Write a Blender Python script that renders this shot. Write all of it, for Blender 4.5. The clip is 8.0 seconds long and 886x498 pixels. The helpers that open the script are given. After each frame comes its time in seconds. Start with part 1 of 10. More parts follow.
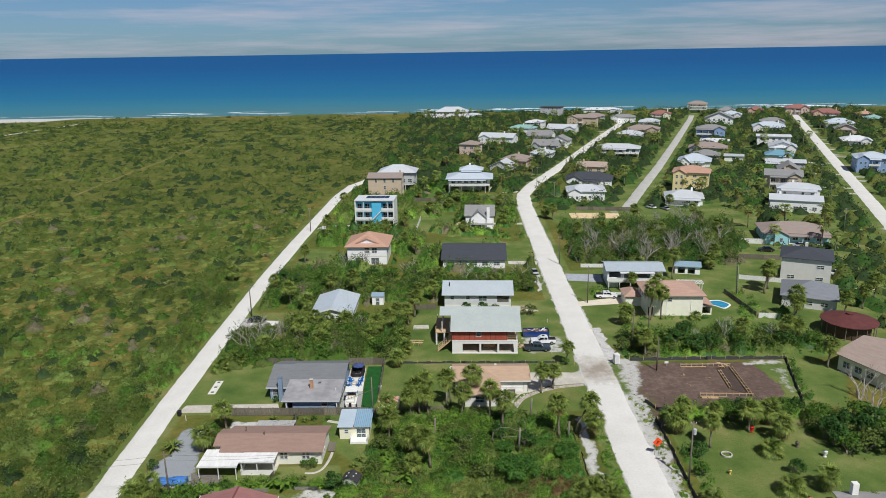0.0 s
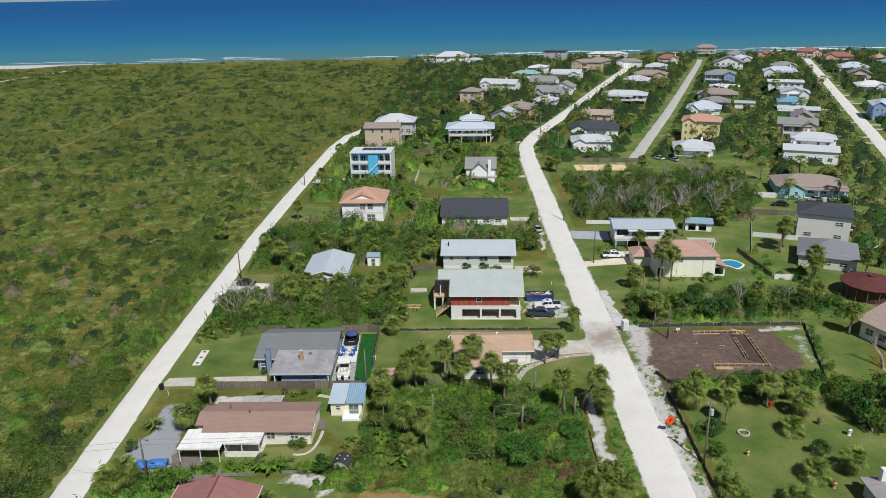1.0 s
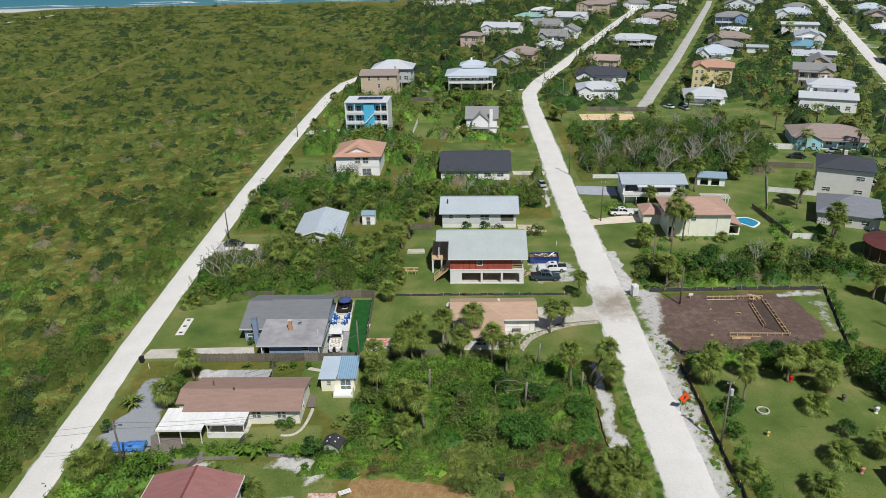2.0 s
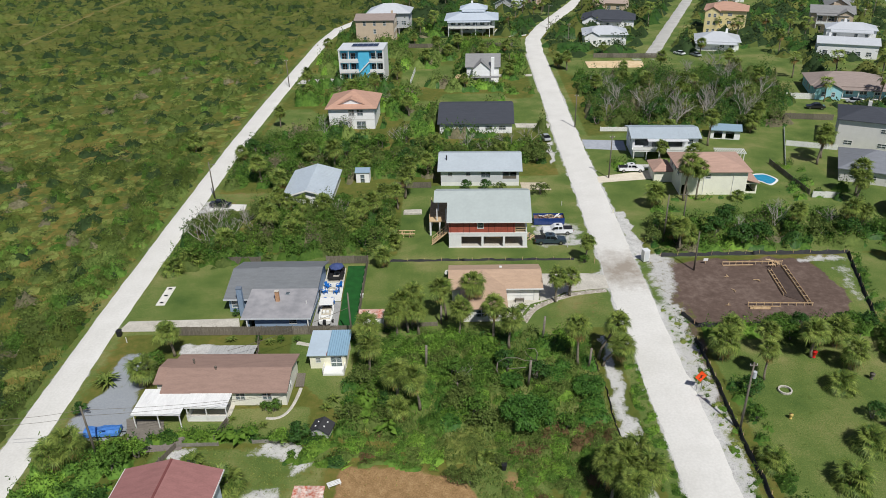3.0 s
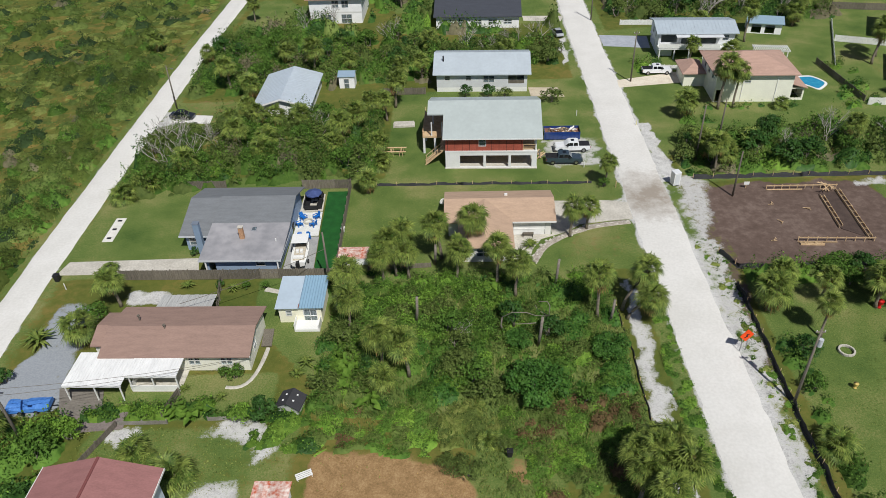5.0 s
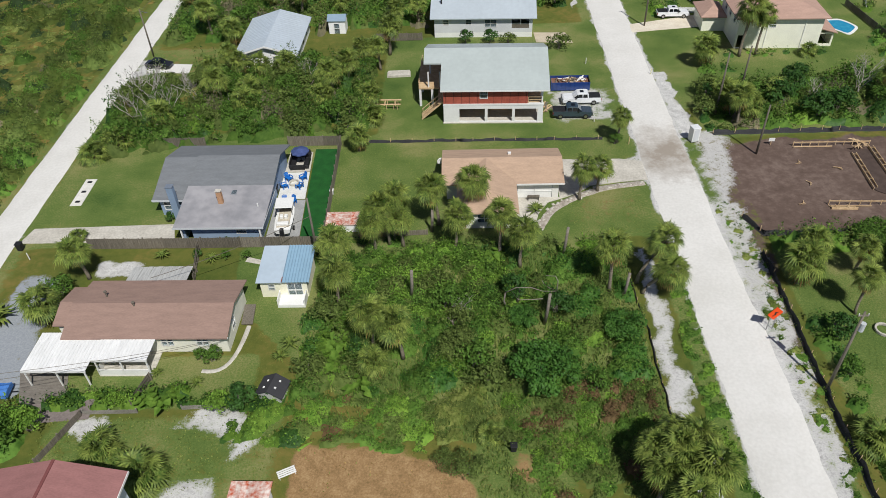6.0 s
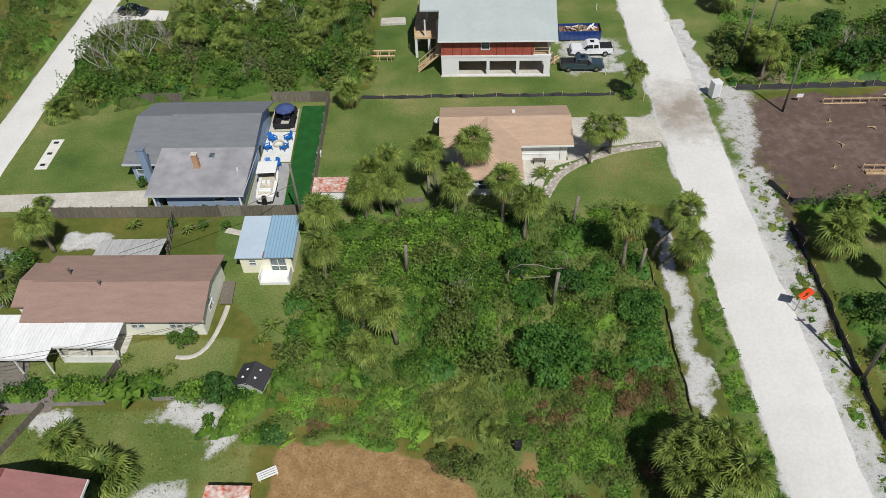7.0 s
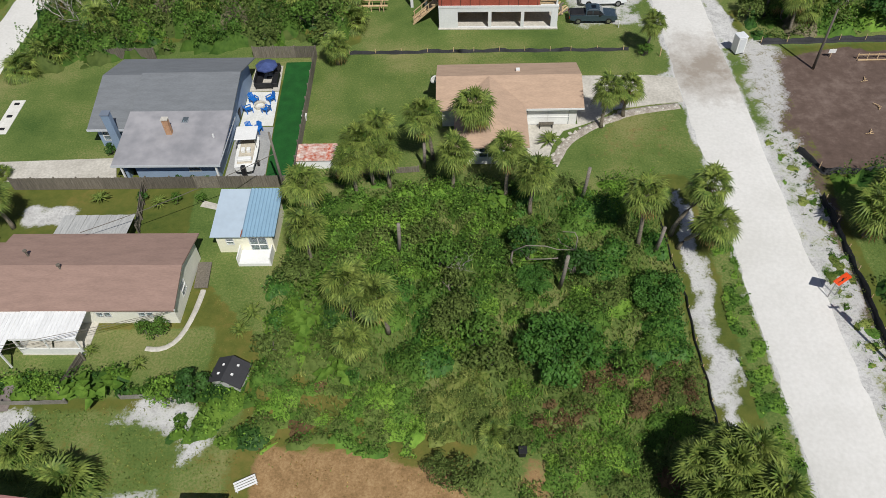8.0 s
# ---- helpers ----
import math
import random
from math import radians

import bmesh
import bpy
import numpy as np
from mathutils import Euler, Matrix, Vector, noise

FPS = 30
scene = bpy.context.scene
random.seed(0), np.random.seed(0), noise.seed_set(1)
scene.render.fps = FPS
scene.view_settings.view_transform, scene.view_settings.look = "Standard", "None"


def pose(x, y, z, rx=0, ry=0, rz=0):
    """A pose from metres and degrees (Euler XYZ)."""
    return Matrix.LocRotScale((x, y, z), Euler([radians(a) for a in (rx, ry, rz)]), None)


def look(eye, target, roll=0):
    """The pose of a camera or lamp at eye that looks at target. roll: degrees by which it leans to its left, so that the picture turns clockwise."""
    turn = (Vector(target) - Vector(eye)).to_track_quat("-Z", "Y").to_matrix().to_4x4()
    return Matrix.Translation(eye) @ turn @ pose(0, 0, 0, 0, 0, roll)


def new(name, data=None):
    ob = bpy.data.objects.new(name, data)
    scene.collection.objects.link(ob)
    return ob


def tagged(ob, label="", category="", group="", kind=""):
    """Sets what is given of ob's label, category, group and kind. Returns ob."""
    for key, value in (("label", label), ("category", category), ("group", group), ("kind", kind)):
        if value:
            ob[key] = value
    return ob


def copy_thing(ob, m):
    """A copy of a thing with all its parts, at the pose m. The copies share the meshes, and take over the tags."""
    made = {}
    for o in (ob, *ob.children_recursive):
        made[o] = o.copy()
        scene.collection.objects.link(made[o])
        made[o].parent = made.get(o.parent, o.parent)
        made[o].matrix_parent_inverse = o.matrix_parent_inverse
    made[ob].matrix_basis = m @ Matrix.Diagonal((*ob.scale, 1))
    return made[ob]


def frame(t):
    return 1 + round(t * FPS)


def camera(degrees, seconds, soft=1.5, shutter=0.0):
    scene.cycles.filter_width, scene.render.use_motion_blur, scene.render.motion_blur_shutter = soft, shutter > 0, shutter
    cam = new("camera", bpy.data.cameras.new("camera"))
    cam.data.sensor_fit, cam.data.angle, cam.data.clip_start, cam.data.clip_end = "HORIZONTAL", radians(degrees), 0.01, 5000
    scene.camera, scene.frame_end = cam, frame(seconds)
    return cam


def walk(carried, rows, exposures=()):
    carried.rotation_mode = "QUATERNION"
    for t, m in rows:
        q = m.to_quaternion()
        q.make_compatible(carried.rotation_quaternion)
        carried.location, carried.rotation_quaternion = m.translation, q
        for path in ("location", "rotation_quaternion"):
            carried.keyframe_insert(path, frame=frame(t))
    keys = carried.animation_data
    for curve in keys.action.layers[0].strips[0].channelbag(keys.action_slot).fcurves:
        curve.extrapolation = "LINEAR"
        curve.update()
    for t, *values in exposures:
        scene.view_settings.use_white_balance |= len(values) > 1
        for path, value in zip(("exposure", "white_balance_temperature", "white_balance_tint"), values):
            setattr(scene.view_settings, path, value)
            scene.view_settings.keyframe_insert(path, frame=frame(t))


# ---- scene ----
cam = camera(63.0, 8.0, soft=0.8)
# seconds, x, y, z, pitch, lean, yaw of the drone
ROWS = [
    (0.0, 0.01, 0.00, 64.99, -15.47, 0.90, -0.00),
    (0.5, 0.37, 5.19, 65.09, -17.58, 1.00, 0.10),
    (1.0, 0.70, 10.26, 65.03, -19.70, 1.12, 0.19),
    (1.5, 1.00, 15.14, 64.72, -21.81, 1.24, 0.29),
    (3.0, 1.77, 29.14, 63.18, -28.08, 1.59, 0.59),
    (3.5, 2.03, 33.70, 62.23, -30.14, 1.73, 0.70),
    (4.0, 2.31, 38.32, 61.01, -32.20, 1.84, 0.84),
    (4.5, 2.51, 42.91, 59.65, -34.26, 1.97, 0.96),
    (6.0, 2.94, 55.18, 55.34, -40.67, 2.34, 1.32),
    (6.5, 3.02, 58.76, 53.95, -42.79, 2.43, 1.42),
    (7.0, 3.10, 62.21, 52.47, -44.85, 2.49, 1.52),
    (7.5, 3.16, 65.58, 51.00, -46.89, 2.58, 1.60),
    (8.0, 3.24, 68.87, 49.58, -48.97, 2.66, 1.70),
]
walk(cam, [(t, pose(x, y, z, 90 + p, 0, w) @ pose(0, 0, 0, 0, 0, -r)) for t, x, y, z, p, r, w in ROWS])

# ---- world, sun, exposure ----
SUN_FROM = Vector((0.40, -0.92, 0.0)).normalized()
SUN_HIGH = radians(54)
world = bpy.data.worlds.new("sky")
scene.world = world
world.use_nodes = True
wn, wl = world.node_tree.nodes, world.node_tree.links
wn.clear()
w_out = wn.new("ShaderNodeOutputWorld")
w_bg = wn.new("ShaderNodeBackground")
w_sky = wn.new("ShaderNodeTexSky")
w_sky.sky_type = "NISHITA"
w_sky.sun_disc = False
w_sky.sun_elevation = SUN_HIGH
w_sky.sun_rotation = math.atan2(SUN_FROM.x, SUN_FROM.y)
w_sky.air_density, w_sky.dust_density, w_sky.ozone_density = 1.0, 0.3, 2.5
w_tc = wn.new("ShaderNodeTexCoord")
w_map = wn.new("ShaderNodeMapping")
w_map.inputs["Scale"].default_value = (1.6, 1.6, 22.0)
w_noise = wn.new("ShaderNodeTexNoise")
w_noise.inputs["Scale"].default_value = 2.2
w_noise.inputs["Detail"].default_value = 7.0
w_noise.inputs["Roughness"].default_value = 0.6
w_ramp = wn.new("ShaderNodeValToRGB")
w_ramp.color_ramp.elements[0].position, w_ramp.color_ramp.elements[1].position = 0.46, 0.72
w_ramp.color_ramp.elements[0].color, w_ramp.color_ramp.elements[1].color = (0, 0, 0, 1), (0.62, 0.62, 0.62, 1)
w_mix = wn.new("ShaderNodeMixRGB")
w_mix.inputs["Color2"].default_value = (15.4, 14.4, 16.6, 1)
wl.new(w_tc.outputs["Generated"], w_map.inputs["Vector"])
wl.new(w_map.outputs["Vector"], w_noise.inputs["Vector"])
wl.new(w_noise.outputs["Fac"], w_ramp.inputs["Fac"])
wl.new(w_ramp.outputs["Color"], w_mix.inputs["Fac"])
w_tint = wn.new("ShaderNodeMixRGB")
w_tint.blend_type = "MULTIPLY"
w_tint.inputs["Fac"].default_value = 1.0
w_tint.inputs["Color2"].default_value = (0.80, 0.92, 1.12, 1)
w_sep = wn.new("ShaderNodeSeparateXYZ")
w_low = wn.new("ShaderNodeMapRange")
w_low.inputs["From Min"].default_value, w_low.inputs["From Max"].default_value = 0.0, 0.3
w_grad = wn.new("ShaderNodeMixRGB")
w_grad.inputs["Color1"].default_value, w_grad.inputs["Color2"].default_value = (1.06, 1.46, 1.92, 1), (1, 1, 1, 1)
w_mul = wn.new("ShaderNodeMixRGB")
w_mul.blend_type = "MULTIPLY"
w_mul.inputs["Fac"].default_value = 1.0
wl.new(w_tc.outputs["Generated"], w_sep.inputs["Vector"])
wl.new(w_sep.outputs["Z"], w_low.inputs["Value"])
wl.new(w_low.outputs["Result"], w_grad.inputs["Fac"])
wl.new(w_sky.outputs["Color"], w_mul.inputs["Color1"])
wl.new(w_grad.outputs["Color"], w_mul.inputs["Color2"])
wl.new(w_mul.outputs["Color"], w_tint.inputs["Color1"])
wl.new(w_tint.outputs["Color"], w_mix.inputs["Color1"])
wl.new(w_mix.outputs["Color"], w_bg.inputs["Color"])
w_bg.inputs["Strength"].default_value = 0.036
wl.new(w_bg.outputs["Background"], w_out.inputs["Surface"])
sun_data = bpy.data.lights.new("sun", "SUN")
sun_data.energy, sun_data.angle, sun_data.color = 4.1, radians(0.55), (0.985, 0.965, 0.94)
sun = new("sun", sun_data)
sun.matrix_world = look((SUN_FROM * 300 * math.cos(SUN_HIGH)) + Vector((0, 150, 300 * math.sin(SUN_HIGH))), (0, 150, 0))
scene.view_settings.exposure = -0.02

# ---- materials ----
def srgb(r, g, b):
    return tuple(((c / 255 + 0.055) / 1.055) ** 2.4 if c > 10 else c / 3294.6 for c in (r, g, b)) + (1.0,)


def mat(name, c1, c2, scale=1.0, rough=0.8, bump=0.0, metal=0.0, vary=0.0, island=False, fine=6.0, streak=None, specular=0.4):
    """Two noises, a broad and a fine one, between two colours, with relief; vary: brightness by object or by island."""
    m = bpy.data.materials.new(name)
    m.use_nodes = True
    n, l = m.node_tree.nodes, m.node_tree.links
    p = n["Principled BSDF"]
    tc = n.new("ShaderNodeTexCoord")
    src = tc.outputs["Object"]
    if streak:
        mp = n.new("ShaderNodeMapping")
        mp.inputs["Scale"].default_value = streak
        l.new(src, mp.inputs["Vector"])
        src = mp.outputs["Vector"]
    a, b = n.new("ShaderNodeTexNoise"), n.new("ShaderNodeTexNoise")
    a.inputs["Scale"].default_value, b.inputs["Scale"].default_value = scale, scale * fine
    a.inputs["Detail"].default_value = b.inputs["Detail"].default_value = 4.0
    l.new(src, a.inputs["Vector"]), l.new(src, b.inputs["Vector"])
    s = n.new("ShaderNodeMath")
    s.operation = "MULTIPLY_ADD"
    s.inputs[1].default_value = 0.5
    h = n.new("ShaderNodeMath")
    h.operation = "MULTIPLY"
    h.inputs[1].default_value = 0.5
    l.new(b.outputs["Fac"], h.inputs[0]), l.new(a.outputs["Fac"], s.inputs[0]), l.new(h.outputs[0], s.inputs[2])
    r = n.new("ShaderNodeValToRGB")
    r.color_ramp.elements[0].position, r.color_ramp.elements[1].position = 0.36, 0.64
    r.color_ramp.elements[0].color, r.color_ramp.elements[1].color = c1, c2
    l.new(s.outputs[0], r.inputs["Fac"])
    col = r.outputs["Color"]
    if vary:
        hs = n.new("ShaderNodeHueSaturation")
        g = n.new("ShaderNodeNewGeometry" if island else "ShaderNodeObjectInfo")
        mr = n.new("ShaderNodeMapRange")
        mr.inputs["To Min"].default_value, mr.inputs["To Max"].default_value = 1 - vary, 1 + vary
        l.new(g.outputs["Random Per Island" if island else "Random"], mr.inputs["Value"])
        l.new(mr.outputs["Result"], hs.inputs["Value"])
        l.new(col, hs.inputs["Color"])
        col = hs.outputs["Color"]
    l.new(col, p.inputs["Base Color"])
    p.inputs["Roughness"].default_value, p.inputs["Metallic"].default_value = rough, metal
    p.inputs["Specular IOR Level"].default_value = specular
    if bump:
        bp = n.new("ShaderNodeBump")
        bp.inputs["Strength"].default_value, bp.inputs["Distance"].default_value = 1.0, bump
        l.new(b.outputs["Fac"], bp.inputs["Height"])
        l.new(bp.outputs["Normal"], p.inputs["Normal"])
    return m


def leafy(name, c1, c2, scale=0.5, vary=0.35, rough=0.72, relief=0.09):
    m = mat(name, c1, c2, scale, rough, vary=vary, island=True, specular=0.12)
    n, l = m.node_tree.nodes, m.node_tree.links
    p = n["Principled BSDF"]
    t = n.new("ShaderNodeBsdfTranslucent")
    mix = n.new("ShaderNodeMixShader")
    mix.inputs["Fac"].default_value = 0.12
    l.new(p.inputs["Base Color"].links[0].from_socket, t.inputs["Color"])
    l.new(p.outputs["BSDF"], mix.inputs[1]), l.new(t.outputs["BSDF"], mix.inputs[2])
    l.new(mix.outputs["Shader"], n["Material Output"].inputs["Surface"])
    fine, tc, bp = n.new("ShaderNodeTexNoise"), n.new("ShaderNodeTexCoord"), n.new("ShaderNodeBump")
    fine.inputs["Scale"].default_value, fine.inputs["Detail"].default_value, fine.inputs["Roughness"].default_value = 2.6, 5.0, 0.7
    bp.inputs["Strength"].default_value, bp.inputs["Distance"].default_value = 0.8, relief
    l.new(tc.outputs["Object"], fine.inputs["Vector"]), l.new(fine.outputs["Fac"], bp.inputs["Height"])
    l.new(bp.outputs["Normal"], p.inputs["Normal"])
    return m


def glass_mat():
    m = bpy.data.materials.new("window_glass")
    m.use_nodes = True
    p = m.node_tree.nodes["Principled BSDF"]
    p.inputs["Base Color"].default_value = (0.35, 0.42, 0.45, 1)
    p.inputs["Roughness"].default_value = 0.04
    p.inputs["Transmission Weight"].default_value = 0.75
    p.inputs["IOR"].default_value = 1.45
    return m


_paints = {}


def paint(r, g, b, rough=0.7):
    """House paint of an sRGB colour, with slight weathering."""
    key = (r, g, b, rough)
    if key not in _paints:
        c = srgb(r, g, b)
        _paints[key] = mat("paint", tuple(x * 0.86 for x in c[:3]) + (1,), c, 0.6, rough, 0.002, fine=9)
    return _paints[key]


_roofs = {}


def shingle(r, g, b):
    key = ("s", r, g, b)
    if key not in _roofs:
        c = srgb(r, g, b)
        grey = sum(c[:3]) / 3
        c = tuple((x * 0.82 + grey * 0.18) * 1.15 for x in c[:3]) + (1,)
        _roofs[key] = mat("asphalt_shingle", tuple(x * 0.84 for x in c[:3]) + (1,), tuple(min(1, x * 1.08) for x in c[:3]) + (1,), 0.8, 0.9, 0.012, fine=7, streak=(0.6, 2.2, 2.2))
    return _roofs[key]


def metal_roof(r, g, b):
    key = ("m", r, g, b)
    if key not in _roofs:
        c = srgb(r, g, b)
        _roofs[key] = mat("painted_metal_roof", tuple(x * 0.9 for x in c[:3]) + (1,), c, 0.35, 0.38, 0.003, metal=0.15, fine=5)
    return _roofs[key]


M_GLASS = glass_mat()
M_WHITE = paint(238, 238, 232)
M_TRIM = paint(228, 228, 222)
M_SHELL = mat("crushed_shell_road", srgb(208, 206, 198), srgb(222, 220, 213), 0.22, 0.95, 0.01, fine=14)
M_ASPHALT = mat("old_asphalt", srgb(168, 167, 160), srgb(194, 193, 186), 0.25, 0.95, 0.006, fine=12)
M_SHELL_WORN = mat("shell_road_with_dirt", srgb(208, 206, 198), srgb(222, 220, 213), 0.22, 0.95, 0.01, fine=14)
_wn, _wl = M_SHELL_WORN.node_tree.nodes, M_SHELL_WORN.node_tree.links
_tc, _len, _nz, _fac, _mx = (_wn.new("ShaderNodeTexCoord"), _wn.new("ShaderNodeVectorMath"), _wn.new("ShaderNodeTexNoise"), _wn.new("ShaderNodeMapRange"), _wn.new("ShaderNodeMixRGB"))
_len.operation, _len.inputs[1].default_value = "DISTANCE", (32.4, 138.6, 0.0)
_nz.inputs["Scale"].default_value, _nz.inputs["Detail"].default_value, _nz.inputs["Roughness"].default_value = 0.35, 9.0, 0.75
_ad = _wn.new("ShaderNodeMath")
_ad.operation, _ad.inputs[1].default_value = "MULTIPLY_ADD", 16.0
_wl.new(_tc.outputs["Object"], _len.inputs[0]), _wl.new(_tc.outputs["Object"], _nz.inputs["Vector"])
_wl.new(_nz.outputs["Fac"], _ad.inputs[0]), _wl.new(_len.outputs["Value"], _ad.inputs[2])
_fac.inputs["From Min"].default_value, _fac.inputs["From Max"].default_value = 16.5, 9.0
_fac.inputs["To Max"].default_value = 0.85
_wl.new(_ad.outputs[0], _fac.inputs["Value"]), _wl.new(_fac.outputs["Result"], _mx.inputs["Fac"])
_bc = _wn["Principled BSDF"].inputs["Base Color"]
_wl.new(_bc.links[0].from_socket, _mx.inputs["Color1"])
_mx.inputs["Color2"].default_value = srgb(142, 130, 114)
_wl.new(_mx.outputs["Color"], _bc)
M_CONCRETE = mat("weathered_concrete", srgb(176, 171, 158), srgb(208, 203, 190), 0.5, 0.9, 0.004, fine=8)
M_WOOD_GREY = mat("weathered_wood", srgb(92, 86, 76), srgb(134, 126, 112), 1.2, 0.9, 0.006, vary=0.25, streak=(6, 6, 0.6))
M_WOOD_NEW = mat("new_lumber", srgb(184, 152, 112), srgb(220, 194, 154), 1.5, 0.8, 0.003, vary=0.15)
M_BARK = mat("palm_bark", srgb(104, 94, 80), srgb(150, 140, 122), 1.5, 0.95, 0.03, fine=5, streak=(1, 1, 5))
M_DEADWOOD = mat("bleached_deadwood", srgb(146, 138, 130), srgb(186, 180, 172), 2.0, 0.9, 0.01)
M_TWIG = mat("grey_twig", srgb(108, 100, 88), srgb(150, 142, 130), 2.0, 0.9)
M_PALM = leafy("palm_frond", srgb(60, 88, 36), srgb(140, 152, 74), 0.8, 0.36, 0.42)
M_PALM_DRY = leafy("dry_palm_frond", srgb(130, 100, 58), srgb(172, 146, 92), 0.8, 0.3, 0.7)
M_LEAF = leafy("scrub_leaf", srgb(58, 90, 34), srgb(100, 132, 54), 0.22, 0.42)
M_LEAF_DARK = leafy("glossy_dark_leaf", srgb(46, 78, 34), srgb(76, 110, 50), 0.4, 0.24, 0.4)
M_LEAF_GLOSSY = leafy("glossy_leaf", srgb(50, 88, 36), srgb(88, 128, 54), 0.5, 0.26, 0.38)
M_LEAF_GREY = leafy("grey_twiggy_leaf", srgb(100, 98, 74), srgb(132, 126, 98), 0.3, 0.2, 0.8)
M_LEAF_OLIVE = leafy("olive_leaf", srgb(74, 92, 42), srgb(110, 126, 64), 0.22, 0.42)
M_LEAF_LIME = leafy("bright_leaf", srgb(80, 116, 40), srgb(124, 156, 62), 0.3, 0.42)
M_LEAF_RUST = leafy("rusty_leaf", srgb(88, 70, 46), srgb(122, 102, 70), 0.3, 0.22)
M_GRASS = leafy("tall_grass", srgb(92, 112, 46), srgb(146, 152, 84), 0.3, 0.25, 0.7, 0.0)
# far leaves: a little distance haze is put into the colours as extra blue
M_FAR_A = leafy("far_green_leaf", srgb(78, 94, 45), srgb(108, 116, 58), 0.05, 0.14)
M_FAR_B = leafy("far_olive_leaf", srgb(86, 98, 46), srgb(114, 118, 60), 0.05, 0.14)
M_FAR_C = leafy("far_dark_leaf", srgb(42, 60, 34), srgb(62, 82, 46), 0.08, 0.14)
M_BUSH = leafy("marsh_bush_leaf", srgb(64, 82, 34), srgb(94, 108, 48), 0.12, 0.26)
M_GRASS_DRY = leafy("dry_marsh_grass", srgb(112, 104, 52), srgb(148, 130, 72), 0.1, 0.2, 0.8)
M_DARK = mat("black_plastic", srgb(26, 26, 27), srgb(44, 44, 45), 1.5, 0.6)
M_BLACKCLOTH = mat("black_silt_cloth", srgb(18, 19, 20), srgb(42, 43, 44), 0.9, 0.7, 0.03)
M_TYRE = mat("rubber", srgb(22, 22, 22), srgb(34, 34, 34), 3, 0.8)
M_CHROME = mat("steel", srgb(150, 150, 150), srgb(190, 190, 190), 2, 0.3, metal=0.9)

# ---- builders ----
def finish(name, bm, material, parent=None, label="", smooth=False):
    me = bpy.data.meshes.new(name)
    bmesh.ops.recalc_face_normals(bm, faces=bm.faces)
    bm.to_mesh(me)
    bm.free()
    me.materials.append(material)
    if smooth:
        me.shade_smooth()
    ob = new(name, me)
    if parent:
        ob.parent = parent
    if label:
        ob["label"] = label
    return ob


def part(name, bm, material, parent, label="", smooth=False):
    return finish(name, bm, material, parent, label, smooth)


def thing(name, m, label, category, group="", kind=""):
    ob = new(name)
    ob.empty_display_size = 0.3
    ob.matrix_basis = m
    return tagged(ob, label, category, group, kind)


def box(bm, x0, x1, y0, y1, z0, z1):
    v = [bm.verts.new((x, y, z)) for z in (z0, z1) for y in (y0, y1) for x in (x0, x1)]
    for f in ((0, 2, 3, 1), (4, 5, 7, 6), (0, 1, 5, 4), (2, 6, 7, 3), (0, 4, 6, 2), (1, 3, 7, 5)):
        bm.faces.new([v[i] for i in f])
    return v


def boxes(*spans):
    bm = bmesh.new()
    for s in spans:
        box(bm, *s)
    return bm


def bevel(bm, width):
    bmesh.ops.bevel(bm, geom=bm.edges[:], offset=width, segments=1, affect="EDGES")
    return bm


def tube(bm, points, radii, sides=6, cap=True):
    """A tapered tube along points."""
    rings = []
    pts = [Vector(p) for p in points]
    for i, p in enumerate(pts):
        d = (pts[min(i + 1, len(pts) - 1)] - pts[max(i - 1, 0)]).normalized()
        u = d.orthogonal().normalized() if abs(d.z) < 0.9 else d.cross(Vector((0, 1, 0))).normalized()
        w = d.cross(u)
        r = radii[i] if isinstance(radii, (list, tuple)) else radii
        rings.append([bm.verts.new(p + (u * math.cos(a) + w * math.sin(a)) * r) for a in (2 * math.pi * k / sides for k in range(sides))])
    for a, b in zip(rings, rings[1:]):
        for k in range(sides):
            bm.faces.new((a[k], a[(k + 1) % sides], b[(k + 1) % sides], b[k]))
    if cap:
        bm.faces.new(rings[0][::-1]), bm.faces.new(rings[-1])


def slab(bm, tops, thick):
    """A solid under top faces, each a list of points; the sides are closed along the border."""
    keys, up, low = {}, [], []
    faces = []
    for f in tops:
        idx = []
        for p in f:
            k = tuple(round(c, 3) for c in p)
            if k not in keys:
                keys[k] = len(up)
                up.append(bm.verts.new(p))
                low.append(bm.verts.new((p[0], p[1], p[2] - thick)))
            idx.append(keys[k])
        faces.append(idx)
    border = {}
    for f in faces:
        bm.faces.new([up[i] for i in f])
        bm.faces.new([low[i] for i in reversed(f)])
        for a, b in zip(f, f[1:] + f[:1]):
            if (b, a) in border:
                del border[(b, a)]
            else:
                border[(a, b)] = 1
    for a, b in border:
        bm.faces.new((up[b], up[a], low[a], low[b]))


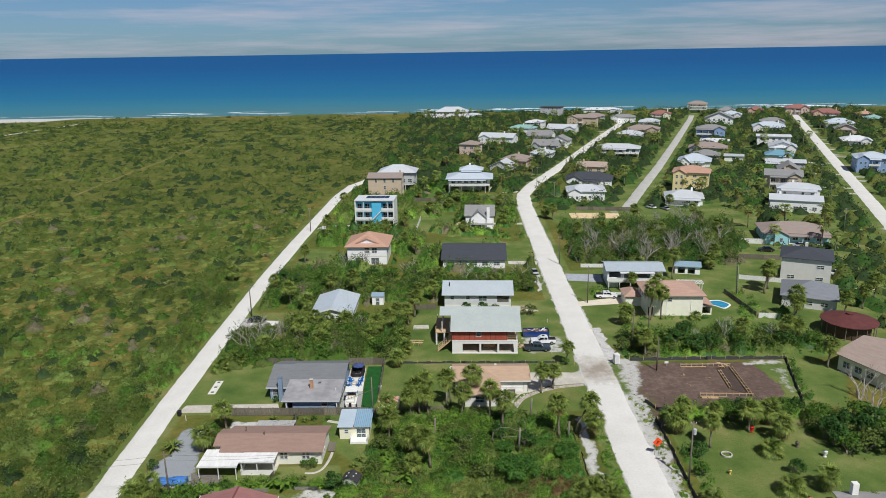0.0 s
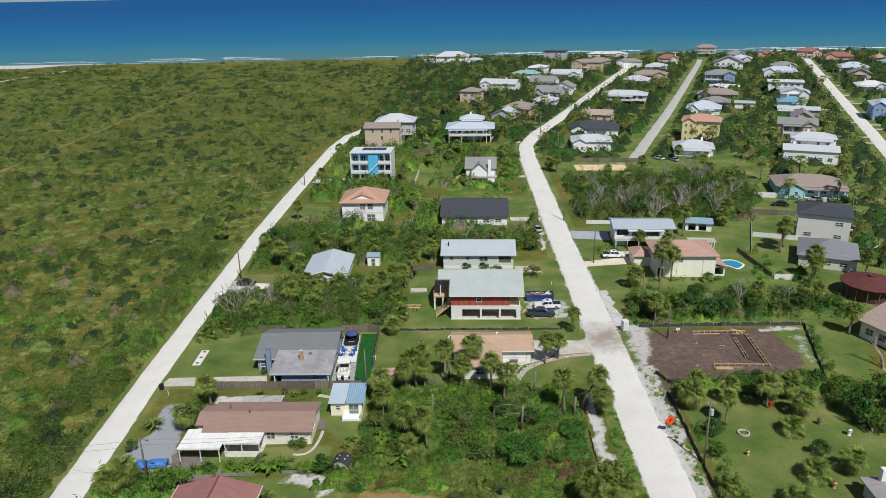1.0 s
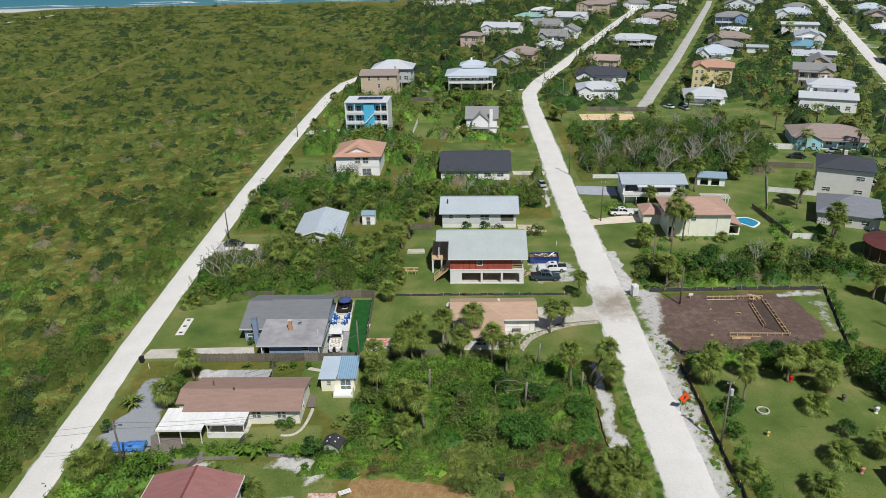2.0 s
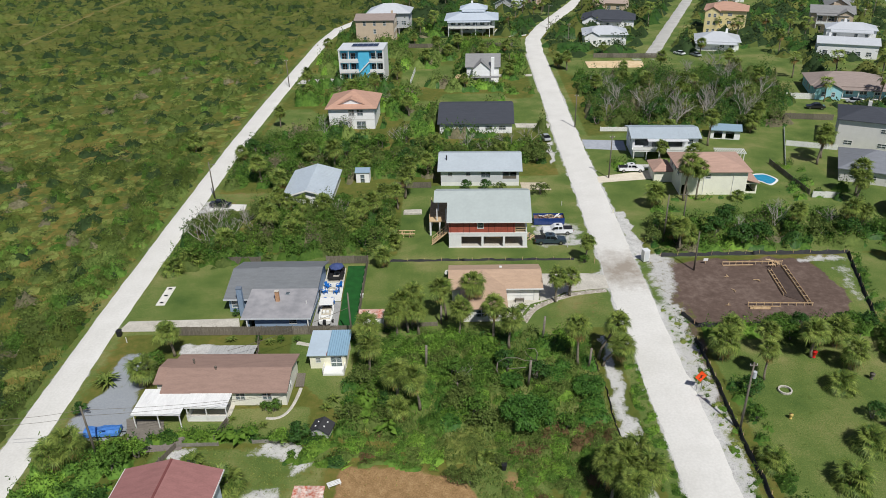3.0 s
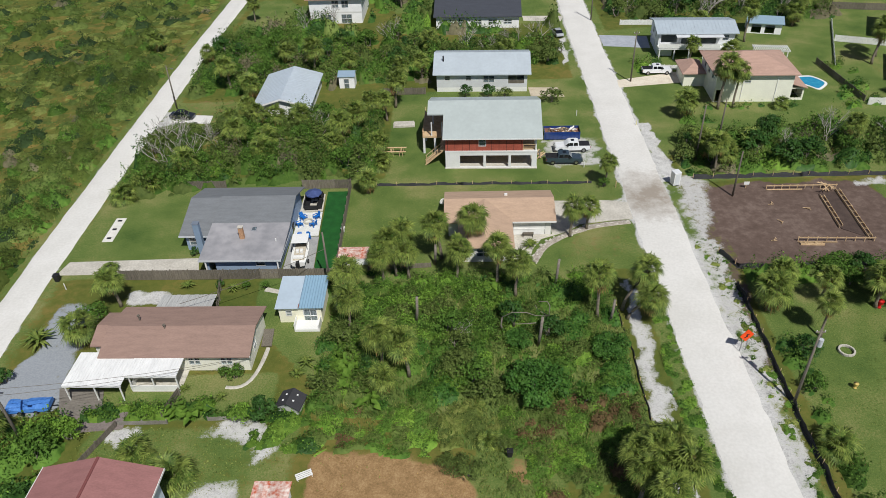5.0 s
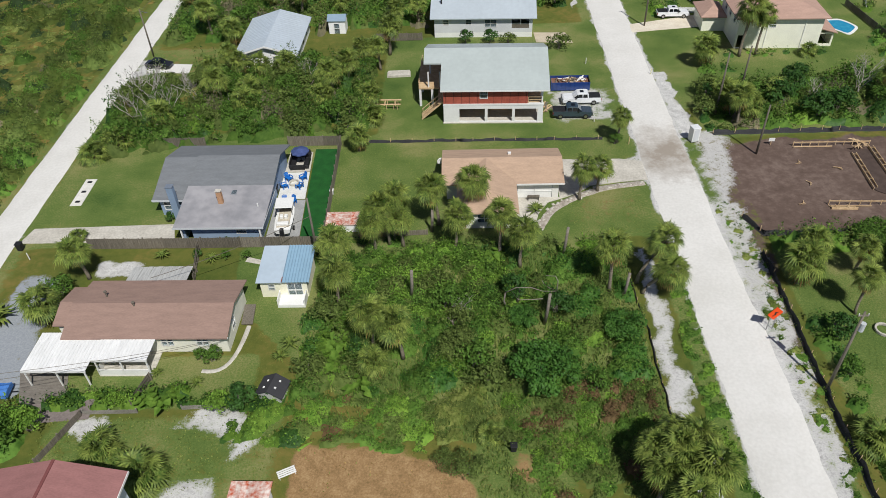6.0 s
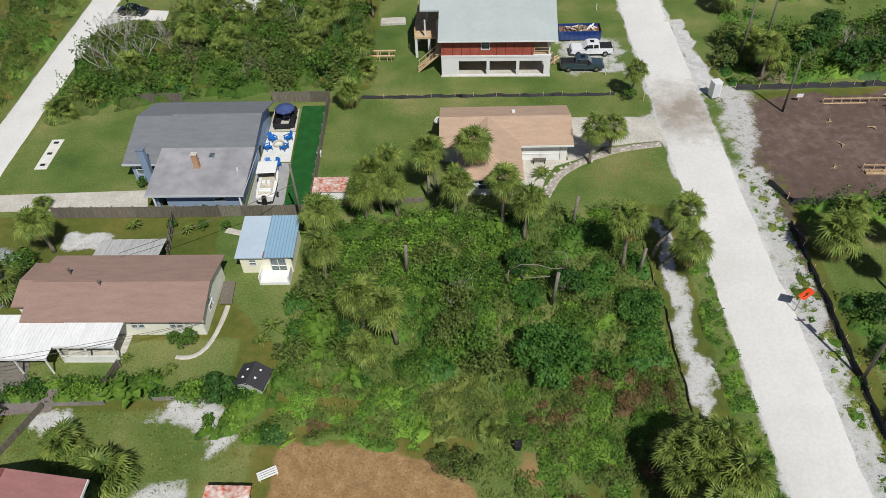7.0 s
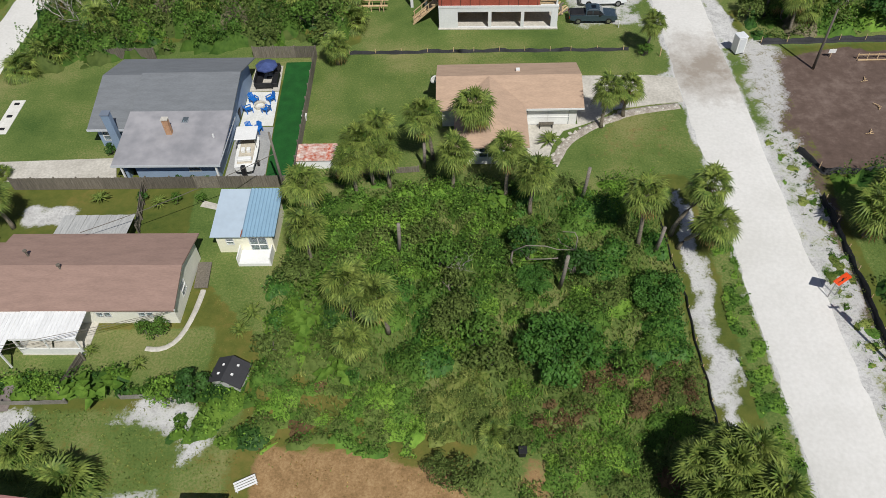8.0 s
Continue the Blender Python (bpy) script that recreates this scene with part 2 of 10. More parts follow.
def roof_bm(kind, x0, x1, y0, y1, z, rise, thick=0.16):
    bm = bmesh.new()
    xm, ym = (x0 + x1) / 2, (y0 + y1) / 2
    A, B, C, D = (x0, y0, z), (x1, y0, z), (x1, y1, z), (x0, y1, z)
    if kind == "gable_x":
        P, Q = (x0, ym, z + rise), (x1, ym, z + rise)
        slab(bm, [[A, B, Q, P], [P, Q, C, D]], thick)
    elif kind == "gable_y":
        P, Q = (xm, y0, z + rise), (xm, y1, z + rise)
        slab(bm, [[A, P, Q, D], [P, B, C, Q]], thick)
    elif kind == "hip":
        w, d = x1 - x0, y1 - y0
        if abs(w - d) < 0.1:
            P = (xm, ym, z + rise)
            slab(bm, [[A, B, P], [B, C, P], [C, D, P], [D, A, P]], thick)
        elif w > d:
            P, Q = (x0 + d / 2, ym, z + rise), (x1 - d / 2, ym, z + rise)
            slab(bm, [[A, B, Q, P], [B, C, Q], [C, D, P, Q], [D, A, P]], thick)
        else:
            P, Q = (xm, y0 + w / 2, z + rise), (xm, y1 - w / 2, z + rise)
            slab(bm, [[A, B, P], [B, C, Q, P], [C, D, Q], [D, A, P, Q]], thick)
    else:
        slab(bm, [[A, B, C, D]], max(thick, 0.3))
    return bm


def wall_bm(length, height, thick, holes):
    """A wall along x from 0, its outer face at y = 0, with openings (x0, x1, z0, z1) through it."""
    bm = bmesh.new()
    xs = sorted({0.0, length, *(h[0] for h in holes), *(h[1] for h in holes)})
    zs = sorted({0.0, height, *(h[2] for h in holes), *(h[3] for h in holes)})
    for a, b in zip(xs, xs[1:]):
        run = None
        for c, d in zip(zs, zs[1:]):
            mx, mz = (a + b) / 2, (c + d) / 2
            if any(h[0] < mx < h[1] and h[2] < mz < h[3] for h in holes):
                if run:
                    box(bm, a, b, 0, thick, *run)
                run = None
            else:
                run = (run[0], d) if run else (c, d)
        if run:
            box(bm, a, b, 0, thick, *run)
    bmesh.ops.remove_doubles(bm, verts=bm.verts, dist=0.0005)
    return bm


_win = {}


def window(parent, m, w, h, trim=None):
    """A sash window: proud frame, meeting rail and a recessed pane."""
    key = (round(w, 2), round(h, 2), (trim or M_TRIM).name)
    if key not in _win:
        f = 0.08
        cols = [(f, w / 2 + f - 0.03), (w / 2 + f + 0.03, w + f)] if w > 1.3 else [(f, w + f)]
        bm = wall_bm(w + 2 * f, h + 2 * f, 0.1, [(c0, c1, z0, z1) for c0, c1 in cols for z0, z1 in ((f, h / 2 + f - 0.03), (h / 2 + f + 0.03, h + f))])
        bmesh.ops.translate(bm, verts=bm.verts, vec=(-f, -0.04, -f))
        me = bpy.data.meshes.new("window_frame")
        bm.to_mesh(me), bm.free()
        me.materials.append(trim or M_TRIM)
        bm = boxes((0.002, w - 0.002, 0.07, 0.085, 0.002, h - 0.002))
        mp = bpy.data.meshes.new("pane")
        bm.to_mesh(mp), bm.free()
        mp.materials.append(M_GLASS)
        _win[key] = me, mp
    me, mp = _win[key]
    ob = new("window", me)
    ob.parent, ob.matrix_basis = parent, m
    pane = new("pane", mp)
    pane.parent, pane.visible_shadow = ob, False
    return ob


def walls(parent, x0, x1, y0, y1, z0, z1, paint_mat, front=(), left=(), right=(), thick=0.18, back=()):
    """Four walls round a room, with windows in openings; each opening is (along, sill, width, height), along measured from the wall's left end seen from outside; height below 0: an open hole."""
    for side, length, m, wins in (
        ("front", x1 - x0, pose(x0, y0, z0), front),
        ("right", y1 - y0 - 2 * thick, pose(x1, y0 + thick, z0, 0, 0, 90), right),
        ("back", x1 - x0, pose(x1, y1, z0, 0, 0, 180), back),
        ("left", y1 - y0 - 2 * thick, pose(x0, y1 - thick, z0, 0, 0, -90), left),
    ):
        holes = [(a, a + w, s, s + abs(h)) for a, s, w, h in wins]
        ob = part("wall", wall_bm(length, z1 - z0, thick, holes), paint_mat, parent)
        ob.matrix_basis = m
        for a, s, w, h in wins:
            if h > 0:
                window(parent, m @ pose(a, 0, s), w, h)


def gable_ends(parent, kind, x0, x1, y0, y1, z, rise, over, paint_mat, thick=0.16):
    """The wall triangles under a gable roof whose eaves reach over by `over`."""
    if kind == "gable_x":
        d = y1 - y0
        zr = rise * (d / 2) / (d / 2 + over)
        for x in (x0 + 0.003, x1 - 0.183):
            bm = bmesh.new()
            v = [bm.verts.new(p) for xx in (x, x + 0.18) for p in ((xx, y0, z), (xx, y1, z), (xx, (y0 + y1) / 2, z + zr))]
            bm.faces.new(v[:3]), bm.faces.new(v[3:])
            for a, b in ((0, 1), (1, 2), (2, 0)):
                bm.faces.new((v[a], v[b], v[b + 3], v[a + 3]))
            part("gable_wall", bm, paint_mat, parent)
    elif kind == "gable_y":
        w = x1 - x0
        zr = rise * (w / 2) / (w / 2 + over)
        for y in (y0 + 0.003, y1 - 0.183):
            bm = bmesh.new()
            v = [bm.verts.new(p) for yy in (y, y + 0.18) for p in ((x0, yy, z), (x1, yy, z), ((x0 + x1) / 2, yy, z + zr))]
            bm.faces.new(v[:3]), bm.faces.new(v[3:])
            for a, b in ((0, 1), (1, 2), (2, 0)):
                bm.faces.new((v[a], v[b], v[b + 3], v[a + 3]))
            part("gable_wall", bm, paint_mat, parent)


def spread(length, n, w, sill, h):
    """n openings of one size at even steps along a wall."""
    gap = (length - n * w) / (n + 1)
    return [(gap + i * (gap + w), sill, w, h) for i in range(n)]


def rows_of(length, z0, z1, n, w=1.0, h=1.25, storey=2.75):
    out = []
    k = max(1, int((z1 - z0 + 0.3) // storey))
    for i in range(k):
        out += spread(length, n, w, i * (z1 - z0) / k + 0.95, min(h, (z1 - z0) / k - 1.15))
    return out


def seams(parent, kind, x0, x1, y0, y1, z, rise, step, material):
    """Standing seams of a metal roof, running up the slope."""
    bm = bmesh.new()
    if kind == "gable_x":
        ym = (y0 + y1) / 2
        n = int((x1 - x0) / step)
        for i in range(n + 1):
            x = x0 + (x1 - x0) * i / n
            x = min(max(x, x0 + 0.03), x1 - 0.03)
            for a, b in ((y0, ym), (ym, y1)):
                za, zb = (z, z + rise) if b == ym else (z + rise, z)
                tube(bm, [(x, a, za + 0.012), (x, b, zb + 0.012)], 0.03, 4)
    else:
        xm = (x0 + x1) / 2
        n = int((y1 - y0) / step)
        for i in range(n + 1):
            y = y0 + (y1 - y0) * i / n
            y = min(max(y, y0 + 0.03), y1 - 0.03)
            for a, b in ((x0, xm), (xm, x1)):
                za, zb = (z, z + rise) if b == xm else (z + rise, z)
                tube(bm, [(a, y, za + 0.012), (b, y, zb + 0.012)], 0.03, 4)
    ob = part("standing_seams", bm, material, parent)
    return tagged(ob, kind="stuff")


FOOT = []


def keep_clear(x, y, turn, w, d, edge=1.0):
    """No plants on this rectangle: the middle of its front, its turn, width and depth."""
    FOOT.append((x, y, radians(turn), w / 2 + edge, d, edge))


def house(x, y, turn, w, d, h, wall, roof, kind="hip", rise=2.0, over=0.5, z0=0.0, nf=4, ns=3, label="house", name="house", group="houses along the beach streets", posts=False, seam=0, extras=True):
    """A house: x, y is the middle of its front foot; local y runs into the house. z0 > 0: it stands on posts or a base."""
    ob = thing(name, pose(x, y, 0, 0, 0, turn), label, "house", group)
    x0, x1 = -w / 2, w / 2
    keep_clear(x, y, turn, w, d, 1.2)
    wsel = random.Random(int(x * 3 + y * 11))
    ww_, hh_ = wsel.choice((0.8, 1.0, 1.5, 1.8)), wsel.choice((1.0, 1.3, 1.6))
    fr = [o for o in rows_of(w, 0, h, nf, min(ww_, w / nf * 0.6), hh_) if wsel.random() < 0.8]
    walls(ob, x0, x1, 0, d, z0, z0 + h, wall, fr, rows_of(d - 0.36, 0, h, ns, 0.9), rows_of(d - 0.36, 0, h, ns, 0.9))
    if z0 > 0:
        part("floor_slab", boxes((x0 - 0.002, x1 + 0.002, -0.002, d + 0.002, z0 - 0.3, z0 - 0.003)), M_TRIM, ob)
        if posts:
            for i in range(5):
                for yy in (0.2, d / 2, d - 0.2):
                    xx = x0 + 0.25 + (w - 0.5) * i / 4
                    part("post", boxes((xx - 0.13, xx + 0.13, yy - 0.13, yy + 0.13, 0, z0 - 0.3)), M_TRIM, ob)
        else:
            walls(ob, x0 + 0.05, x1 - 0.05, 0.05, d - 0.05, 0, z0 - 0.303, wall, spread(w - 0.1, 2, 2.4, 0.02, 2.1 if z0 > 2.6 else 0.5))
    pick = random.Random(int(x * 13 + y * 7))
    if extras and kind != "flat" and nf > 2 and pick.random() < 0.7:
        # front veranda, one floor for each storey
        pw = w * pick.uniform(0.5, 0.95)
        px = pick.choice((x0, x1 - pw, -pw / 2))
        top = z0 + h
        floors = [z0] + ([z0 + h / 2] if h > 5 else [])
        for zf in floors:
            part("veranda_floor", boxes((px, px + pw, -2.2, -0.003, zf - 0.15 if zf else 0.0, zf + 0.05)), M_TRIM, ob)
            if zf > 0:
                part("veranda_rail", boxes((px, px + pw, -2.2, -2.14, zf + 0.85, zf + 0.95), (px, px + pw, -2.19, -2.15, zf + 0.2, zf + 0.8)), M_WHITE, ob)
        for i in range(4):
            xx = px + 0.12 + (pw - 0.24) * i / 3
            part("veranda_post", boxes((xx - 0.1, xx + 0.1, -2.15, -1.95, 0, top - 0.5)), M_WHITE, ob)
        bm = bmesh.new()
        slab(bm, [[(px - 0.3, -2.6, top - 0.45), (px + pw + 0.3, -2.6, top - 0.45), (px + pw + 0.3, -0.003, top + 0.02), (px - 0.3, -0.003, top + 0.02)]], 0.12)
        part("veranda_roof", bm, roof, ob)
    if extras and kind != "flat" and w > 13 and pick.random() < 0.6:
        # a gabled wing at one end of the front
        ww, wd = w * 0.34, pick.uniform(2.0, 4.0)
        wx = pick.choice((x0 + 0.3, x1 - ww - 0.3))
        walls(ob, wx, wx + ww, -wd, -0.003, 0, z0 + h - 0.15, wall, rows_of(ww, 0, z0 + h - 0.2, 2, 0.9))
        part("wing_roof", roof_bm("gable_y", wx - 0.4, wx + ww + 0.4, -wd - 0.4, d * 0.45, z0 + h, rise * 0.75), roof, ob)
        gable_ends(ob, "gable_y", wx, wx + ww, -wd, -0.003, z0 + h - 0.15, rise * 0.7, 0.4, wall)
    if pick.random() < 0.4:
        cx_ = pick.uniform(x0 + 1.5, x1 - 1.5)
        part("chimney", boxes((cx_, cx_ + 0.8, d * 0.6, d * 0.6 + 0.8, z0 + h, z0 + h + rise + 0.9)), wall, ob)
    bm = roof_bm(kind, x0 - over, x1 + over, -over, d + over, z0 + h + (0.12 if kind != "flat" else 0.3), rise)
    part("roof", bm, roof, ob)
    gable_ends(ob, kind, x0, x1, 0, d, z0 + h, rise - 0.05, over, wall)
    if seam:
        seams(ob, kind, x0 - over, x1 + over, -over, d + over, z0 + h + 0.12, rise, seam, roof)
    return ob

# ---- ground, roads, sea ----
def axis(lo, a, b, hi, fine, grow):
    out = list(np.arange(a, b + 1e-6, fine))
    s, v = fine, b
    while v < hi:
        s = min(s * grow, 40)
        v += s
        out.append(min(v, hi))
    s, v = fine, a
    while v > lo:
        s = min(s * grow, 40)
        v -= s
        out.insert(0, max(v, lo))
    return np.array(out)


def ragged(x, y, size, amount, seed=0.0):
    """Smooth noise over arrays of places."""
    r = np.random.RandomState(int(seed) + 7)
    out = np.zeros_like(x)
    for k in range(5):
        a, ph = r.rand() * 6.28, r.rand(2) * 6.28
        f = 6.28 / size * (0.6 + 0.5 * k)
        out += np.sin((x * np.cos(a) + y * np.sin(a)) * f + ph[0]) * np.cos((y * np.cos(a) - x * np.sin(a)) * f * 0.8 + ph[1]) / (1 + 0.5 * k)
    return out * amount / 1.6


def inside(x, y, poly, soft=1.2):
    """1 inside a convex polygon, falling to 0 over `soft` metres outside."""
    n = len(poly)
    area = sum(poly[i][0] * poly[(i + 1) % n][1] - poly[(i + 1) % n][0] * poly[i][1] for i in range(n))
    sgn = 1 if area > 0 else -1
    dist = np.full_like(x, 1e9)
    for i in range(n):
        (ax, ay), (bx, by) = poly[i], poly[(i + 1) % n]
        L = math.hypot(bx - ax, by - ay)
        dist = np.minimum(dist, sgn * ((bx - ax) * (y - ay) - (by - ay) * (x - ax)) / L)
    return np.clip(0.5 + dist / soft, 0, 1)


def along(x, y, pts, half, soft=1.0):
    """1 within `half` of a line through points."""
    best = np.full_like(x, 1e9)
    for (ax, ay), (bx, by) in zip(pts, pts[1:]):
        t = np.clip(((x - ax) * (bx - ax) + (y - ay) * (by - ay)) / ((bx - ax) ** 2 + (by - ay) ** 2), 0, 1)
        best = np.minimum(best, np.hypot(x - ax - t * (bx - ax), y - ay - t * (by - ay)))
    return np.clip(0.5 + (half - best) / soft, 0, 1)


ROAD_WEST = [(-50.6, -55), (-52.4, 100), (-52.9, 125), (-52.8, 165), (-52.6, 205), (-51.5, 245), (-49.8, 285), (-47.8, 330), (-44.5, 355), (-37, 374), (-30, 380)]
ROAD_MAIN = [(28.6, -55), (30.9, 88), (31.3, 120), (31.8, 150), (32.6, 200), (34.0, 255), (35.2, 300), (37.0, 325), (45, 352), (60, 388), (81, 442), (113, 525), (151, 621), (166, 660), (196, 735)]
ROAD_PAVED = [(76, 292), (90, 326), (123, 405), (162, 502), (225, 660), (240, 700)]
ROAD_EAST = [(110, 120), (127, 165), (145, 210), (158, 240), (190, 322), (239, 448), (342, 710), (352, 735)]

SHORE_Y = 785.0


def shore(x):
    return SHORE_Y - 0.02 * x


gx = axis(-1500, -62, 78, 1500, 0.9, 1.13)
gy = axis(-60, 78, 190, 840, 0.9, 1.10)
X, Y = [a.ravel() for a in np.meshgrid(gx, gy)]
jx, jy = X + ragged(X, Y, 6, 0.9, 1), Y + ragged(X, Y, 6, 0.9, 2)

sand = np.maximum.reduce([
    along(X + 0.4 * (jx - X), Y, ROAD_MAIN[:7], 3.75, 1.5) * 0.76,
    along(X + 0.4 * (jx - X), Y, ROAD_WEST, 2.5, 1.2) * 0.72,
    along(X, Y, ROAD_EAST, 3.6, 1.5) * 0.6,
    inside(jx, jy, [(33.6, 84), (37.9, 84), (38.4, 118), (39.0, 128), (34.2, 128)], 1.6) * 0.6,
    inside(jx, jy, [(34.6, 126), (38.5, 124), (40.5, 134), (42.5, 142), (36, 150)], 3.5) * 0.6,
    inside(jx, jy, [(22.4, 84), (24.4, 84), (25.6, 108), (25.8, 119), (23.4, 119), (22.4, 100)], 1.2) * 0.65,
    inside(jx, jy, [(35.0, 142), (38, 142), (37.5, 162), (35.5, 162)], 1.0) * 0.8,
    inside(jx, jy, [(26.5, 205), (28.5, 205), (28.0, 190), (26.5, 188)], 1.0) * 0.8,
    inside(jx, jy, [(-24.8, 95.0), (-20, 94.0), (-15.0, 94.4), (-17.0, 97.4), (-22, 97.8)], 2.6) * 0.66,
    inside(jx, jy, [(-18.4, 91.4), (-15.0, 91.4), (-14.8, 95), (-17.8, 95)], 2.0) * 0.66,
    inside(jx, jy, [(-32.6, 93.4), (-29.6, 93.2), (-29.8, 96.6), (-32.4, 96.8)], 1.5) * 0.66,
    inside(jx, jy, [(-24.4, 84), (-17.4, 84), (-17.8, 90.6), (-23.8, 90.2)], 3.0) * 0.66,
    inside(jx, jy, [(-33.4, 94), (-30.5, 94), (-29.5, 97), (-33.4, 97)], 1.5) * 0.66,
    inside(jx, jy, [(-38.4, 115.2), (-34.0, 115.6), (-33.4, 118.6), (-39.4, 119)], 1.5) * 0.72,
    inside(jx, jy, [(24.5, 132.4), (29, 131.6), (29, 138), (24.8, 137.6)], 1.5) * 0.62,
    inside(jx, jy, [(17.0, 147), (27.5, 147), (27.5, 158), (17.0, 158)], 2.4) * 0.58,
    inside(jx, jy, [(62, 139), (72, 139.6), (72.4, 142.2), (62, 142.2)], 2.0) * 0.62,
    inside(jx, jy, [(66, 126), (69, 126), (71.5, 140), (67, 139)], 2.5) * 0.52,
    inside(jx, jy, [(-51.5, 163.5), (-46, 165.6), (-45, 171.5), (-51, 174)], 2.0) * 0.66,
    inside(jx, jy, [(56, 288), (77, 286), (78, 294), (56, 298)], 2.0) * 0.55,
    along(X, Y, ROAD_MAIN[7:], 3.6, 2.0) * 0.4,
    np.clip((Y - shore(X) + 30 + ragged(X, Y, 40, 8, 5)) / 10, 0, 1) * 0.95,
    inside(X, Y, [(-520, 715), (-380, 718), (-345, 780), (-560, 780)], 12),
])
dirt = np.maximum(inside(jx, jy, [(40.6, 141), (64.5, 141.4), (66.5, 130), (63.5, 120.8), (39.8, 121), (38.5, 128)], 2.4), inside(jx, jy, [(34.5, 100), (38, 100), (41, 128), (42, 142), (36, 145)], 3.0) * 0.6)
straw = inside(jx + 0.4 * ragged(X, Y, 3, 1.0, 9), jy, [(-12, 70), (12, 70), (5, 87), (2.5, 90.5), (-3, 92.5), (-10, 93.5), (-12.2, 92)], 3.0)
straw = np.maximum(straw, inside(jx, jy, [(6.4, 88.5), (9.8, 88.5), (9.8, 92.6), (7.2, 92.8)], 2.5) * 0.62)
straw = np.maximum(straw, inside(jx, jy, [(14.5, 122.5), (27, 122.5), (27.6, 130.5), (20, 129.5)], 2.0) * 0.44)
straw = np.maximum(straw, inside(jx, jy, [(-48, 165), (-38, 166), (-36, 177), (-48, 178)], 2.0) * 0.47)
gravel = np.maximum(inside(jx, jy, [(-49, 100.5), (-42.8, 97.6), (-39.4, 99), (-40.6, 107), (-46.4, 110)], 1.6) * 0.72, inside(jx, jy, [(-46.6, 109), (-41.6, 105), (-40.4, 112), (-43.4, 116.6), (-48, 116.4)], 1.6) * 0.66)
lawn = np.maximum.reduce([
    inside(X, Y, [(-50, 121.5), (-31, 121.5), (-36, 144), (-50, 140)], 1.0),
    inside(X, Y, [(-13, 121), (28.5, 121), (29, 146), (-13, 145)], 1.0),
    inside(X, Y, [(-8, 145), (28, 145), (29, 182), (19, 182), (-8, 176)], 1.0),
    inside(X, Y, [(-21, 96), (-13.0, 97), (-13.0, 121), (-30, 121), (-22, 112)], 1.0),
    inside(X, Y, [(-13.5, 94), (5, 92), (22.3, 84), (22.3, 121), (-13.5, 121)], 1.0) * 0.78,
    inside(X, Y, [(-50, 138), (-10, 138), (-10, 147), (-50, 147)], 1.0) * 0.8,
    inside(X, Y, [(38, 141.5), (84, 143), (84, 150), (38, 150)], 1.0) * 0.72,
    inside(X, Y, [(2, 84), (13, 84), (13, 93), (4, 93)], 1.0) * 0.7,
    inside(X, Y, [(-36, 97.5), (-17, 97.5), (-17, 104), (-36, 104)], 1.0),
    inside(X, Y, [(38, 70), (90, 70), (90, 119), (39, 119)], 1.5) * 0.85,
    inside(X, Y, [(-36, 84), (-13, 84), (-13, 97), (-36, 97)], 1.5) * 0.62,
    inside(X, Y, [(35, 150), (85, 152), (88, 212), (36, 208)], 1.5),
    inside(X, Y, [(85, 140), (130, 150), (140, 235), (88, 235)], 2.0),
    inside(X, Y, [(-50, 158), (-38, 158), (-36, 176), (-50, 176)], 1.5) * 0.7,
    inside(X, Y, [(66, 126), (74, 118), (84, 138), (72, 146)], 2.0) * 0.7,
    inside(X, Y, [(-48, 205), (-30, 212), (-30, 232), (-46, 240)], 2.0) * 0.9,
    inside(X, Y, [(-10, 222), (30, 222), (31, 245), (-16, 245)], 2.0) * 0.8,
    inside(X, Y, [(-14, 252), (30, 262), (33, 320), (-14, 320)], 2.0) * 0.5,
    inside(X, Y, [(-13, 260), (6, 260), (4, 283), (-13, 283)], 2.0) * 0.9,
    inside(X, Y, [(0, 236), (20, 235), (20, 251), (0, 251)], 2.0) * 0.9,
    inside(X, Y, [(18.4, 214), (30, 214), (31, 244), (18.6, 242)], 2.0) * 0.9,
    inside(X, Y, [(-47, 260), (-33, 260), (-33, 278), (-47, 278)], 2.0) * 0.9,
    inside(X, Y, [(-10, 318), (31, 316), (34, 334), (-10, 338)], 2.0) * 0.9,
    inside(X, Y, [(63, 121), (69, 121), (74, 142), (65, 142)], 1.5) * 0.66,
    inside(X, Y, [(40, 270), (160, 160), (430, 560), (430, 742), (60, 742)], 6.0) * 0.74,
    along(X, Y, ROAD_MAIN[8:], 9, 3) * 0.9,
    along(X, Y, ROAD_PAVED[1:], 11, 3) * 0.9,
    along(X, Y, ROAD_EAST, 12, 3) * 0.85,
    along(X, Y, ROAD_WEST[:9], 5.0, 3) * 0.6,
    along(X, Y, ROAD_MAIN[:8], 5.5, 2) * 0.9,
])
Z = 0.06 * ragged(X, Y, 14, 1.0, 3) * (1 - np.maximum(lawn, sand) * 0.8)
Z = np.where((dirt > 0.3) & (X > 36), Z + 0.05, Z)
dune = np.exp(-((Y - shore(X) + 36) / 14) ** 2) * (2.2 + ragged(X, Y, 60, 0.8, 4))
Z = Z + dune - np.clip(Y - shore(X) + 22, 0, 80) * 0.055
Z = np.where(along(X, Y, ROAD_MAIN, 5.6, 1) + along(X, Y, ROAD_WEST, 4.8, 1) + along(X, Y, ROAD_PAVED, 4, 1) + along(X, Y, ROAD_EAST, 4, 1) > 0, np.minimum(Z, -0.03), Z)

